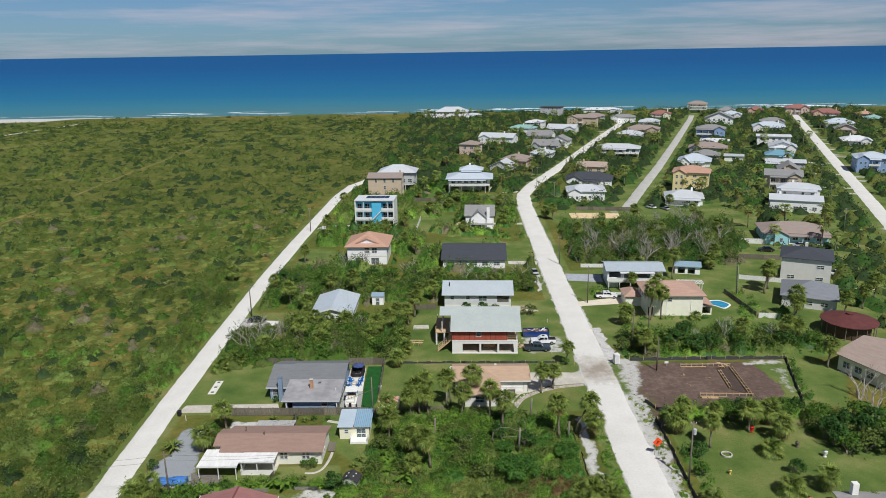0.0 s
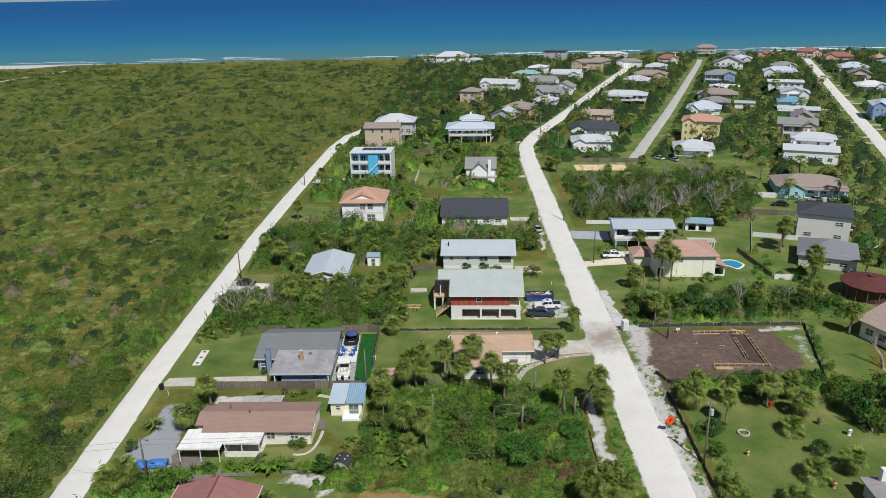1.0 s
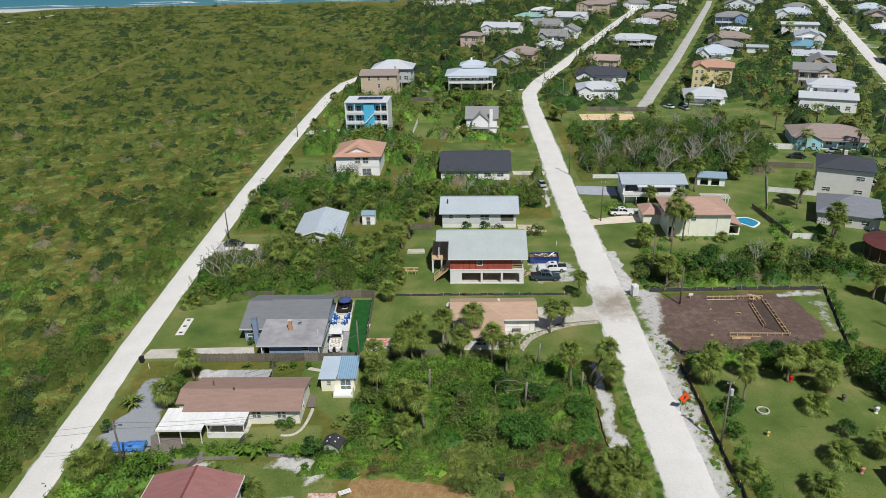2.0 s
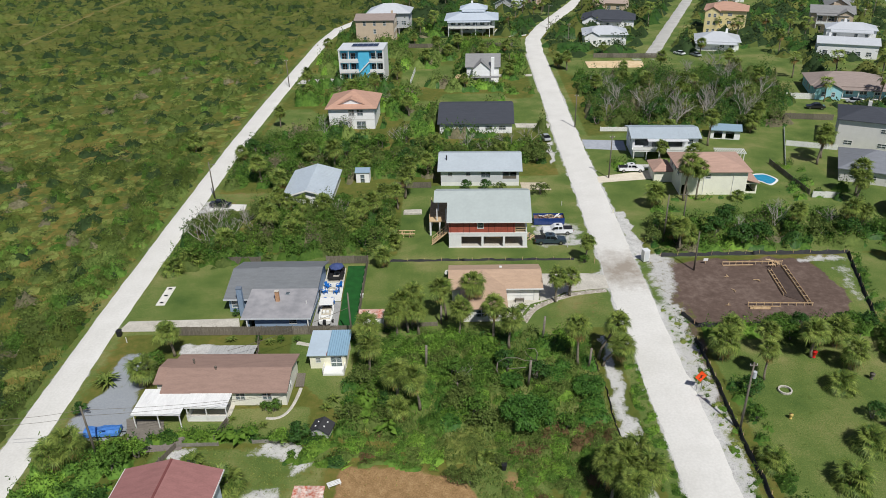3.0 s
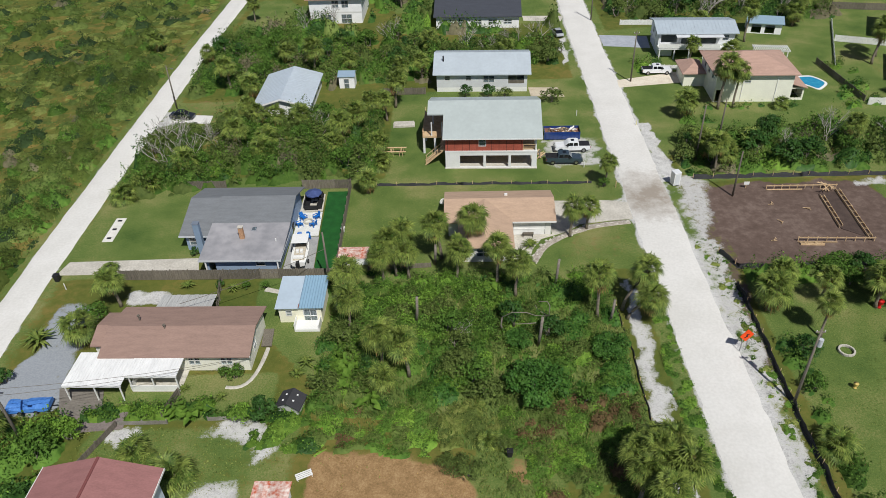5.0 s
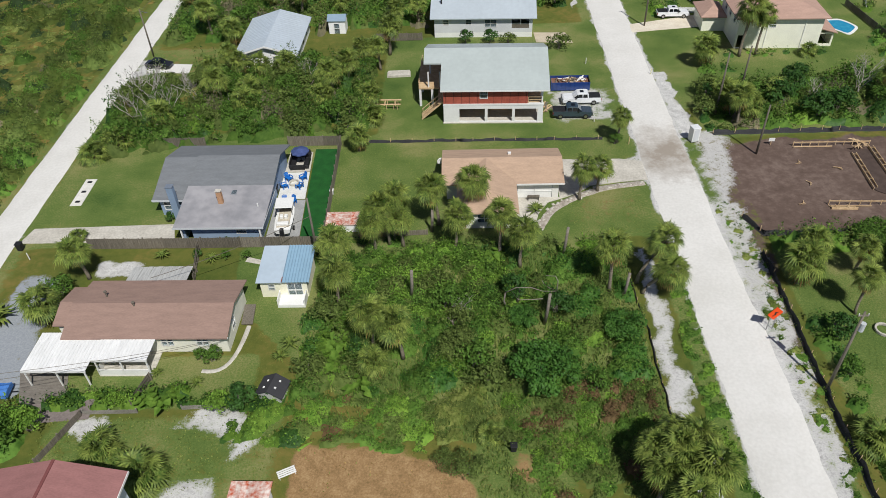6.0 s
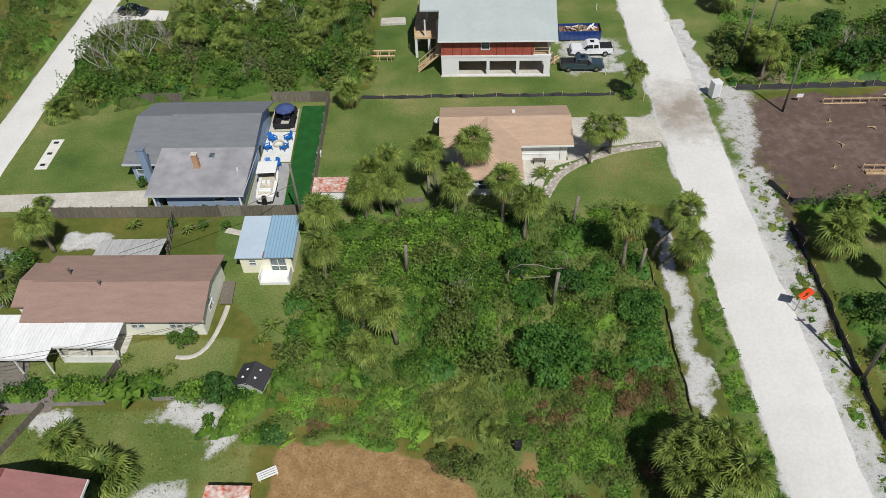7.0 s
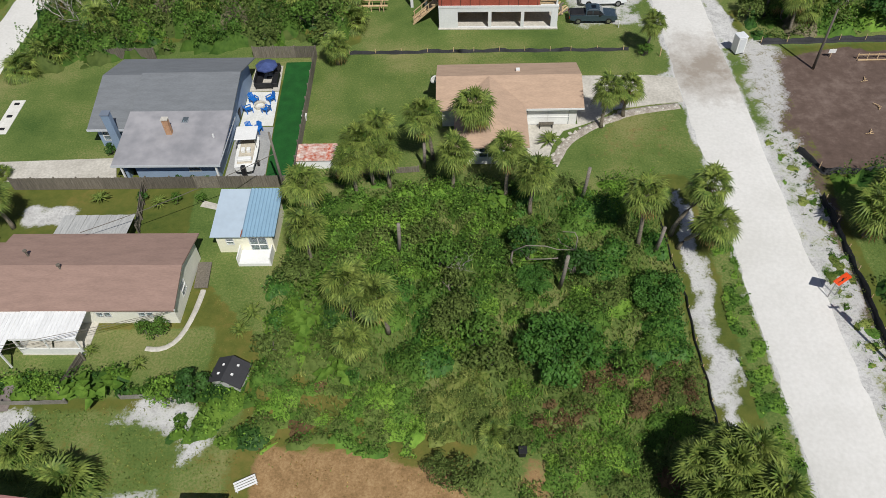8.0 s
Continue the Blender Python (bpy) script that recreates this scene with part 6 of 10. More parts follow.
def palm_crown(rs, n, L, lo=-0.75, hi=1.4):
    Vs, Ts, o = [], [], 0
    for i in range(n):
        f = (i + 0.5) / n
        tilt = hi - (hi - lo) * f + rs.uniform(-0.2, 0.2)
        V, T = fan_frond(rs, L * rs.uniform(0.8, 1.15), rs.uniform(0.1, 0.5), i * 2.399 + rs.uniform(-0.3, 0.3), tilt)
        Vs.append(V), Ts.append(T + o)
        o += len(V)
    return np.concatenate(Vs), np.concatenate(Ts)


def grass(name, label, area, per_m2, height, mats, weights, seed, gaps=0.0, gap_size=6.0, margin=0.1):
    """Upright blades in tufts, as one mesh."""
    rs = np.random.RandomState(seed)
    xs, ys = [p[0] for p in area], [p[1] for p in area]
    n = int((max(xs) - min(xs)) * (max(ys) - min(ys)) * per_m2)
    x, y = rs.uniform(min(xs), max(xs), n), rs.uniform(min(ys), max(ys), n)
    ok = inside(x, y, area, 0.01) > 0.5
    if gaps:
        ok &= ragged(x, y, gap_size, 1.0, seed) > gaps - 1.0
    x, y = x[ok], y[ok]
    ok = free_of(x, y, margin)
    x, y = x[ok], y[ok]
    h = height * rs.uniform(0.5, 1.3, len(x))
    a, lean = rs.uniform(0, 6.28, len(x)), rs.uniform(0.1, 0.7, len(x))
    base = np.stack([x, y, np.zeros(len(x))], 1)
    side = np.stack([-np.sin(a), np.cos(a), np.zeros(len(x))], 1) * (0.05 + 0.03 * rs.rand(len(x)))[:, None]
    tip = base + np.stack([np.cos(a) * lean, np.sin(a) * lean, np.sqrt(1 - lean ** 2 * 0.9)], 1) * h[:, None]
    V = np.stack([base + side, base - side, tip], 1).reshape(-1, 3)
    F = np.arange(len(V)).reshape(-1, 3)
    pick = rs.choice(len(mats), size=len(x), p=np.array(weights) / sum(weights))
    return tagged(new(name, quick_mesh(name, V, F, mats, pick)), label, "grass", kind="stuff")


def make_palm(seed, height, n, L, lean=0.1, dry=5):
    rs = np.random.RandomState(seed)
    ob = thing("cabbage_palm", pose(0, 0, -50), "cabbage palm with fan fronds and a grey trunk", "palm tree", "cabbage palms")
    bm = bmesh.new()
    pts = [(lean * height * (k / 6) ** 1.5, 0.1 * math.sin(k), height * k / 6) for k in range(7)]
    tube(bm, pts, [0.24, 0.19, 0.17, 0.17, 0.17, 0.18, 0.2], 8)
    part("trunk", bm, M_BARK, ob, smooth=True)
    V, T = palm_crown(rs, n, L)
    top = np.array(pts[-1])
    cr = new("crown", quick_mesh("crown", V + top, T, [M_PALM]))
    cr.parent = ob
    V, T = palm_crown(rs, dry, L * 0.85, -1.2, -0.6)
    sk = new("dry_fronds", quick_mesh("dry_fronds", V + top - np.array([0, 0, 0.15]), T, [M_PALM_DRY]))
    sk.parent = ob
    return ob


PALMS = [make_palm(1, 4.7, 46, 1.85, 0.06, 9), make_palm(2, 4.0, 42, 1.8, -0.1, 7), make_palm(3, 5.4, 48, 1.9, 0.14, 10), make_palm(4, 0.8, 34, 1.8, 0.0, 5), make_palm(5, 2.6, 42, 1.9, 0.05, 10), make_palm(6, 6.2, 46, 1.85, 0.05, 9), make_palm(7, 5.4, 46, 1.85, 0.42, 9), make_palm(8, 3.8, 44, 1.85, 0.62, 9), make_palm(9, 6.0, 16, 2.2, 0.05, 3)]


def palm(kind, x, y, turn, s=1.0):
    m = pose(x, y, -0.05, 0, 0, turn) @ Matrix.Scale(1.07 * s, 4)
    copy_thing(PALMS[kind], m)


def limb_tree(bm, rnd, p, d, length, r, depth):
    """Branches that fork and taper."""
    q = p + d * length
    mid = p + d * length * 0.5 + Vector((rnd.uniform(-1, 1), rnd.uniform(-1, 1), rnd.uniform(-0.3, 0.6))) * length * 0.1
    tube(bm, [p, mid, q], [r, r * 0.82, r * 0.62], 5 if depth > 2 else 4, cap=False)
    tips = [q]
    if depth > 0:
        for k in range(rnd.choice((2, 2, 3))):
            nd = (d + Vector((rnd.uniform(-1, 1), rnd.uniform(-1, 1), rnd.uniform(-0.25, 0.75))) * 0.8).normalized()
            tips += limb_tree(bm, rnd, q if k else mid.lerp(q, 0.6), nd, length * rnd.uniform(0.6, 0.85), r * 0.58, depth - 1)
    return tips


def make_tree(seed, height, spread, n_leaf, leaf, leaf_mat, label, name="scrub_tree", clumps=20):
    rnd, rs = random.Random(seed), np.random.RandomState(seed)
    ob = thing(name, pose(0, 0, -50), label, "tree", "scrub trees")
    bm = bmesh.new()
    tips = []
    for k in range(rnd.choice((2, 3))):
        d = Vector((rnd.uniform(-0.5, 0.5), rnd.uniform(-0.5, 0.5), 1)).normalized()
        tips += limb_tree(bm, rnd, Vector((rnd.uniform(-0.2, 0.2), rnd.uniform(-0.2, 0.2), -0.1)), d, height * 0.36, 0.12, 1)
    part("trunk", bm, M_TWIG, ob)
    k = clumps
    ang, rad = rs.uniform(0, 6.28, k), np.sqrt(rs.rand(k)) * spread * 0.68
    P = np.stack([np.cos(ang) * rad, np.sin(ang) * rad, height * (0.72 - 0.35 * (rad / spread) ** 2 + rs.uniform(-0.15, 0.12, k))], 1)
    R = spread * rs.uniform(0.6, 1.15, k) * (1.55 / math.sqrt(k))
    C, N, S, idx = blob_leaves(P, R, np.full(k, 0.8), n_leaf // k, leaf, rs)
    V, Q = leaf_arrays(C, N, S, rs)
    cr = new("crown", quick_mesh("crown", V, Q, [leaf_mat]))
    cr.parent = ob
    return ob


TREES = [
    make_tree(11, 3.6, 2.2, 760, 0.18, M_LEAF, "bushy scrub oak with dense green leaves"),
    make_tree(12, 3.0, 2.6, 800, 0.18, M_LEAF_OLIVE, "spreading olive-green scrub tree"),
    make_tree(13, 4.2, 2.4, 1000, 0.2, M_LEAF_DARK, "dark green dense tree"),
    make_tree(14, 2.4, 1.9, 800, 0.14, M_LEAF_LIME, "bright green leafy shrub tree"),
    make_tree(16, 3.2, 4.3, 6400, 0.16, M_LEAF_GLOSSY, "wide glossy-leaved green tree on a vacant lot", clumps=52),
    make_tree(17, 1.7, 1.9, 1500, 0.1, M_LEAF_OLIVE, "feathery olive-green bush on a vacant lot", "feathery_bush"),
    make_tree(15, 3.2, 2.3, 620, 0.15, M_LEAF_OLIVE, "thin olive scrub tree"),
]

TREES = TREES[:4] + [TREES[6], TREES[4], TREES[5]]


def tree(kind, x, y, turn, s=1.0):
    copy_thing(TREES[kind], pose(x, y, 0, 0, 0, turn) @ Matrix.Scale(s, 4))


def dead_tree(x, y, size, seed, label="bare bleached dead tree with forking branches"):
    size = size if size < 8 else 5.0 + size * 0.3
    rnd = random.Random(seed)
    ob = thing("dead_tree", pose(x, y, 0), label, "tree", "dead trees")
    bm = bmesh.new()
    for k in range(3):
        d = Vector((rnd.uniform(-0.6, 0.6), rnd.uniform(-0.6, 0.6), 1)).normalized()
        limb_tree(bm, rnd, Vector((rnd.uniform(-0.3, 0.3), rnd.uniform(-0.3, 0.3), -0.1)), d, size * 0.33, size * 0.021, 4)
    part("trunk", bm, M_DEADWOOD, ob)


def fill_trees(area, n, kinds, seed, lo=0.75, hi=1.3, apart=2.4):
    rnd, got = random.Random(seed), []
    xs, ys = [p[0] for p in area], [p[1] for p in area]
    tries = 0
    while len(got) < n and tries < n * 30:
        tries += 1
        x, y = rnd.uniform(min(xs), max(xs)), rnd.uniform(min(ys), max(ys))
        if any((x - a) ** 2 + (y - b) ** 2 < apart ** 2 for a, b in got):
            continue
        ax, ay = np.array([x]), np.array([y])
        if inside(ax, ay, area, 0.01)[0] > 0.5 and free_of(ax, ay, 1.2)[0]:
            got.append((x, y))
            tree(rnd.choice(kinds), x, y, rnd.uniform(0, 360), rnd.uniform(lo, hi))


GREENS = [M_LEAF, M_LEAF_OLIVE, M_LEAF_DARK, M_LEAF_LIME, M_LEAF_RUST]

# ---- drives, fences, vehicles and yard things ----
pad("driveway", [(-50.2, 122.6), (-31.0, 122.2), (-32.0, 125.6), (-49.5, 125.4)], M_CONCRETE, "pale concrete driveway across a lawn")
pad("driveway", [(10.4, 123.6), (12.6, 123.3), (13.3, 125.7), (14.7, 128.0), (18.4, 129.6), (20.4, 131.2), (20.4, 137.4), (16.4, 137.6), (16.3, 129.0), (10.4, 129.1)], M_CONCRETE, "curved concrete driveway", 0.09)
pad("driveway", [(20.42, 131.3), (24.6, 132.0), (28.2, 132.4), (28.3, 136.6), (25.4, 137.3), (20.42, 137.4)], M_CONCRETE, "concrete apron at the road", 0.085)
pad("driveway", [(17.9, 174.2), (24.2, 173.6), (23.4, 177.8), (17.8, 178.2)], mat("tan_paving", srgb(176, 162, 138), srgb(204, 192, 168), 0.6, 0.9, 0.004), "tan paved parking pad")
pad("driveway", [(35.0, 177.0), (48.2, 178.6), (48.0, 183.6), (35.4, 180.4)], mat("cream_paving", srgb(206, 194, 172), srgb(226, 218, 198), 0.6, 0.9, 0.004), "cream paved driveway")
pad("driveway", [(36.0, 198.6), (45.6, 196.6), (46.4, 203.6), (36.2, 205.2)], mat("grey_gravel_drive", srgb(150, 156, 164), srgb(180, 184, 190), 0.8, 0.95, 0.02), "grey gravel driveway")
pad("driveway", [(-48.4, 167.2), (-41.0, 166.4), (-41.2, 169.6), (-48.4, 170.6)], M_SHELL, "short shell driveway")
pad("driveway", [(110.2, 186.6), (124.0, 180.4), (125.6, 184.2), (112.0, 190.4)], M_CONCRETE, "concrete driveway beside a grey house")
road("path", [(-22.6, 101.9), (-21.4, 101.5), (-20.3, 101.9), (-19.6, 103.4), (-19.2, 105.4), (-19.1, 107.9)], 0.26, M_CONCRETE, "curved concrete garden path", 0.02, 0.04)
pad("path", [(-21.6, 118.2), (-18.6, 117.3), (-18.6, 118.0), (-21.4, 119.0)], M_CONCRETE, "short concrete path to a shed")
pad("path", [(-19.9, 108.0), (-18.7, 108.0), (-18.9, 110.9), (-20.1, 110.9)], M_WOOD_GREY, "small timber deck beside the house", 0.25, "deck")
ROCK_BED = [(13.2, 122.9), (13.9, 125.4), (15.3, 127.5), (18.8, 129.1), (20.8, 130.7), (24.4, 131.4), (27.6, 131.7)]
road("rock_bed", ROCK_BED, 0.55, mat("mixed_rock_bed", srgb(134, 124, 112), srgb(190, 182, 168), 1.6, 0.95, 0.05), "bed of pale rocks and pebbles edging a lawn", 0.03, 0.2)
pad("driveway", [(-47.5, 265.6), (-34.0, 265.4), (-34.0, 271.5), (-46.4, 270.6)], M_ASPHALT, "grey driveway of a three-storey house")
pad("driveway", [(19.4, 268.6), (30.6, 268.2), (30.6, 271.0), (19.4, 271.6)], M_CONCRETE, "pale driveway beside a white cottage")
pad("driveway", [(22.6, 340.0), (28.0, 331.0), (35.0, 332.0), (36.5, 338.0), (24.0, 347.5)], M_SHELL, "white shell driveway of a porch house")
pad("driveway", [(20.4, 216.0), (29.0, 215.0), (30.0, 218.5), (20.4, 219.4)], M_CONCRETE, "pale sandy parking place beside a low house")
for cx_, cy_, w_, d_ in ((-3.5, 261, 16, 20), (8, 234, 26, 17), (24.5, 215, 10, 32), (-40, 262, 12, 14), (-40.5, 216, 12, 24), (12, 318, 40, 14)):
    keep_clear(cx_, cy_, 0, w_, d_, 0.0)
far_drives = random.Random(9)
for k in range(26):
    side = 1 if k % 2 else -1
    t = far_drives.uniform(0.12, 0.95)
    base_x, base_y = (165 + (342 - 165) * t, 262 + (710 - 262) * t) if k % 3 else (62 + (196 - 62) * t, 390 + (735 - 390) * t)
    base_x += side * 8.5
    pad("driveway", [(base_x - 6, base_y + 1.0), (base_x + 6, base_y - 3.6), (base_x + 6.8, base_y - 1.2), (base_x - 5.2, base_y + 3.4)], M_CONCRETE, "pale concrete driveway of a beach house")
road("sand_lot", [(51.0, 281.6), (58, 281.4), (66, 281.0), (70.4, 280.4)], 5.2, mat("orange_sand", srgb(206, 178, 134), srgb(232, 210, 172), 0.2, 0.95, 0.02), "bare orange sand of a cleared lot", 0.04, 0.8)
keep_clear(60.5, 275.0, -3, 22, 13, 0.5)
pad("patio", [(-20.0, 122.4), (-15.9, 122.0), (-16.2, 130.0), (-20.0, 130.0)], mat("grey_pavers", srgb(146, 146, 144), srgb(172, 172, 168), 0.9, 0.9, 0.004), "grey paved boat bay", 0.03)
pad("patio", [(-19.9, 130.2), (-16.3, 130.2), (-16.5, 136.2), (-19.9, 136.2)], mat("white_pavers", srgb(206, 206, 198), srgb(230, 230, 222), 0.9, 0.9, 0.004), "white paved seating area", 0.045)
pad("patio", [(-19.9, 136.4), (-16.5, 136.4), (-16.7, 141.2), (-19.9, 141.2)], M_CONCRETE, "concrete patio", 0.03)
turf = mat("artificial_turf", srgb(18, 72, 24), srgb(30, 94, 34), 0.8, 0.95, 0.02, fine=20)
pad("artificial_lawn", [(-15.8, 121.6), (-13.1, 121.6), (-13.2, 141.8), (-16.4, 141.8), (-16.1, 130)], turf, "bright green artificial turf strip", 0.05, "lawn")
pad("horseshoe_lane", [(-46.9, 130.0), (-45.4, 130.0), (-45.4, 135.9), (-46.9, 135.9)], mat("white_sand_pit", srgb(206, 204, 192), srgb(228, 226, 216), 1, 0.95, 0.01), "white sand games lane in a lawn", 0.06, "games lane")
for y in (130.8, 133.0, 135.2):
    tagged(finish("stepping_stone", bevel(boxes((-46.45, -45.85, y - 0.2, y + 0.2, 0.06, 0.14)), 0.03), M_DARK), "dark slab lying on a white sand lane", "stone", "slabs on the lane")

def plank_fence(pts, height, material, label, step=2.4, group="timber fences"):
    """A board fence: posts and panels of separate boards."""
    for (ax, ay), (bx, by) in zip(pts, pts[1:]):
        L = math.hypot(bx - ax, by - ay)
        n = max(1, round(L / step))
        ob = thing("board_fence", pose(ax, ay, 0, 0, 0, math.degrees(math.atan2(by - ay, bx - ax))), label, "fence", group)
        w = L / n
        rnd = random.Random(int(ax * 7 + ay))
        for i in range(n + 1):
            part("post", boxes((i * w - 0.06, i * w + 0.06, 0.03, 0.15, -0.1, height + 0.05)), material, ob)
        for i in range(n):
            bm = bmesh.new()
            k = max(2, int(w / 0.16))
            for j in range(k):
                x = i * w + j * w / k
                box(bm, x + 0.008, x + w / k - 0.008, -0.01, 0.02, 0.04, height + rnd.uniform(-0.04, 0.03))
            box(bm, i * w, (i + 1) * w, 0.022, 0.06, 0.3, 0.38), box(bm, i * w, (i + 1) * w, 0.022, 0.06, height - 0.35, height - 0.27)
            tagged(part("panel", bm, material, ob), kind="stuff")


plank_fence([(-41.0, 121.2), (-29.6, 120.9), (-13.0, 120.6)], 1.6, M_WOOD_GREY, "weathered grey board fence between two gardens")
plank_fence([(-12.7, 121.0), (-12.9, 142.6)], 1.6, M_WOOD_GREY, "weathered board fence along artificial turf")
plank_fence([(-38.8, 143.6), (-32.4, 143.4)], 1.5, M_WOOD_GREY, "grey board fence at the back of a lawn")
plank_fence([(-20.4, 142.9), (-12.9, 142.7)], 1.6, M_WOOD_GREY, "weathered board fence behind a patio")
plank_fence([(-27.6, 120.7), (-26.6, 114.6)], 1.3, M_WOOD_GREY, "weathered garden fence beside a lean-to")
plank_fence([(-27.4, 100.9), (-28.2, 97.6)], 1.1, M_WOOD_GREY, "low timber garden fence")
pale = mat("pale_fence", srgb(118, 114, 104), srgb(150, 146, 136), 1.2, 0.9, 0.004)
plank_fence([(-32.6, 96.9), (-27.5, 96.9)], 0.6, pale, "low pale timber fence behind shrubs")
plank_fence([(-23.3, 97.2), (-20.1, 97.3)], 0.6, pale, "low pale timber fence behind shrubs")
pad("paved_pad", [(-41.0, 102.2), (-36.0, 101.9), (-34.8, 98.3), (-39.4, 98.3)], mat("brown_pavers", srgb(104, 98, 90), srgb(134, 128, 118), 0.9, 0.95, 0.006, streak=(1, 4, 1)), "brown-grey paved parking pad beside a cottage", 0.06)
keep_clear(-37.8, 98.2, 0, 6, 4, 0.0), keep_clear(-43.4, 97.0, 0, 6, 4, 0.0)
plank_fence([(-34.8, 91.6), (-32.7, 96.8)], 0.8, M_WOOD_GREY, "low timber fence with open slats")
plank_fence([(-8.6, 121.9), (-0.4, 122.3)], 0.8, M_WOOD_GREY, "low weathered fence behind a row of palms")
plank_fence([(-10, 176.6), (-2, 176.4)], 1.4, M_WOOD_GREY, "grey board fence at the back of a lawn")
plank_fence([(55.2, 291.5), (80.5, 288.5)], 1.6, M_WOOD_GREY, "weathered fence at the edge of a wooded lot")
plank_fence([(-12, 314.5), (28, 312)], 1.6, M_WOOD_GREY, "long weathered fence beside a house lot")
plank_fence([(84.8, 197.4), (95.4, 193.4)], 1.4, M_WHITE, "white vinyl privacy fence")
plank_fence([(99.5, 236.6), (108.5, 234.6)], 1.8, M_WHITE, "white vinyl privacy fence")
plank_fence([(78.9, 183.4), (89.4, 209.4)], 0.7, M_WHITE, "white vinyl fence along a yard")
plank_fence([(93.0, 218.0), (104.9, 215.5)], 1.6, M_WOOD_GREY, "grey board fence behind a house")
plank_fence([(77.4, 166.6), (82.4, 166.0)], 1.4, M_WHITE, "short white vinyl fence")
plank_fence([(42.0, 211.2), (50.6, 210.6)], 1.2, M_WHITE, "low white fence beside a driveway")
plank_fence([(-9.6, 262.0), (-8.6, 278.0)], 1.5, M_WHITE, "white garden fence between two yards")
plank_fence([(42.6, 185.2), (48.4, 184.6)], 1.0, M_WHITE, "white picket fence beside a driveway")
plank_fence([(76.1, 186.0), (77.3, 168.0)], 1.2, M_WOOD_GREY, "grey timber fence behind a pool")


def silt_fence(pts, label, tall=1.0):
    """Sagging black cloth on stakes."""
    ob = thing("silt_fence", pose(pts[0][0], pts[0][1], 0), label, "silt fence", "silt fences")
    ox, oy = pts[0]
    bm, last, i = bmesh.new(), None, 0
    for (ax, ay), (bx, by) in zip(pts, pts[1:]):
        L = math.hypot(bx - ax, by - ay)
        nx_, ny_ = -(by - ay) / L, (bx - ax) / L
        k = max(2, int(L / 0.6))
        for j in range(k + 1):
            x, y = ax + (bx - ax) * j / k - ox, ay + (by - ay) * j / k - oy
            wob = 0.05 * math.sin(i * 1.3) + 0.06 * math.sin(i * 0.47)
            zt = (0.62 + 0.12 * math.sin(i * 0.9) + 0.08 * math.sin(i * 2.3)) * tall
            row = [bm.verts.new((x + nx_ * (wob + d), y + ny_ * (wob + d), z)) for d, z in ((-0.3 * tall, 0.02), (-0.03, 0.3 * zt), (0.0, zt), (0.03, zt - 0.01), (0.06, 0.3 * zt), (0.3 * tall, 0.02))]
            if last:
                for a, b, c, d in zip(last, last[1:], row[1:], row):
                    bm.faces.new((a, b, c, d))
            if i % 5 == 0:
                part("stake", boxes((x - 0.03, x + 0.03, y - 0.03, y + 0.03, -0.1, 0.2 + 0.75 * tall)), M_WOOD_NEW, ob)
            last = row
            i += 1
    part("cloth", bm, M_BLACKCLOTH, ob, smooth=True)


silt_fence([(-9.0, 143.2), (4, 143.0), (16, 142.6), (24, 142.4)], "black silt fence sagging between wooden stakes", 0.6)
silt_fence([(36.9, 84), (37.2, 97), (37.8, 110), (38.0, 117.4)], "black silt fence along a sandy verge")
silt_fence([(37.7, 124.0), (39.2, 120.7), (52, 120.6), (66.4, 120.8)], "black silt fence round a building site")
silt_fence([(39.6, 142.9), (56, 142.9), (72.8, 142.6)], "black silt fence behind a building site")
silt_fence([(72.8, 142.4), (66.6, 121.0)], "black silt fence at the side of a building site")
silt_fence([(22.2, 84), (22.3, 99.6), (22.5, 106.0), (22.0, 116.0)], "black silt cloth along a vacant lot", 0.35)


def wheel(parent, x, y, r, w):
    bm = bmesh.new()
    tube(bm, [(x, y - w / 2, r), (x, y - w / 2 + 0.04, r), (x, y + w / 2 - 0.04, r), (x, y + w / 2, r)], [r * 0.88, r, r, r * 0.88], 16)
    ty = part("wheel", bm, M_TYRE, parent)
    bm = bmesh.new()
    tube(bm, [(x, y - w / 2 - 0.012, r), (x, y + w / 2 + 0.012, r)], r * 0.58, 10)
    part("rim", bm, M_CHROME, ty)


def profile(pts, half, inset=0.0):
    """A solid from a side outline (x, z), with the upper points drawn in by `inset`."""
    bm = bmesh.new()
    zs = [p[1] for p in pts]
    lo, hi = min(zs), max(zs)
    rings = []
    for s in (-1, 1):
        rings.append([bm.verts.new((x, s * (half - inset * (z - lo) / (hi - lo)), z)) for x, z in pts])
    n = len(pts)
    bm.faces.new(rings[0]), bm.faces.new(rings[1][::-1])
    for i in range(n):
        bm.faces.new((rings[0][i], rings[0][(i + 1) % n], rings[1][(i + 1) % n], rings[1][i]))
    return bm


def car_paint(name, r, g, b):
    m = mat(name, srgb(r * 0.92, g * 0.92, b * 0.92), srgb(r, g, b), 1, 0.25, specular=0.6)
    m.node_tree.nodes["Principled BSDF"].inputs["Coat Weight"].default_value = 0.6
    return m


M_CARGLASS = mat("dark_car_glass", srgb(14, 18, 22), srgb(24, 28, 32), 1, 0.06, specular=0.6)


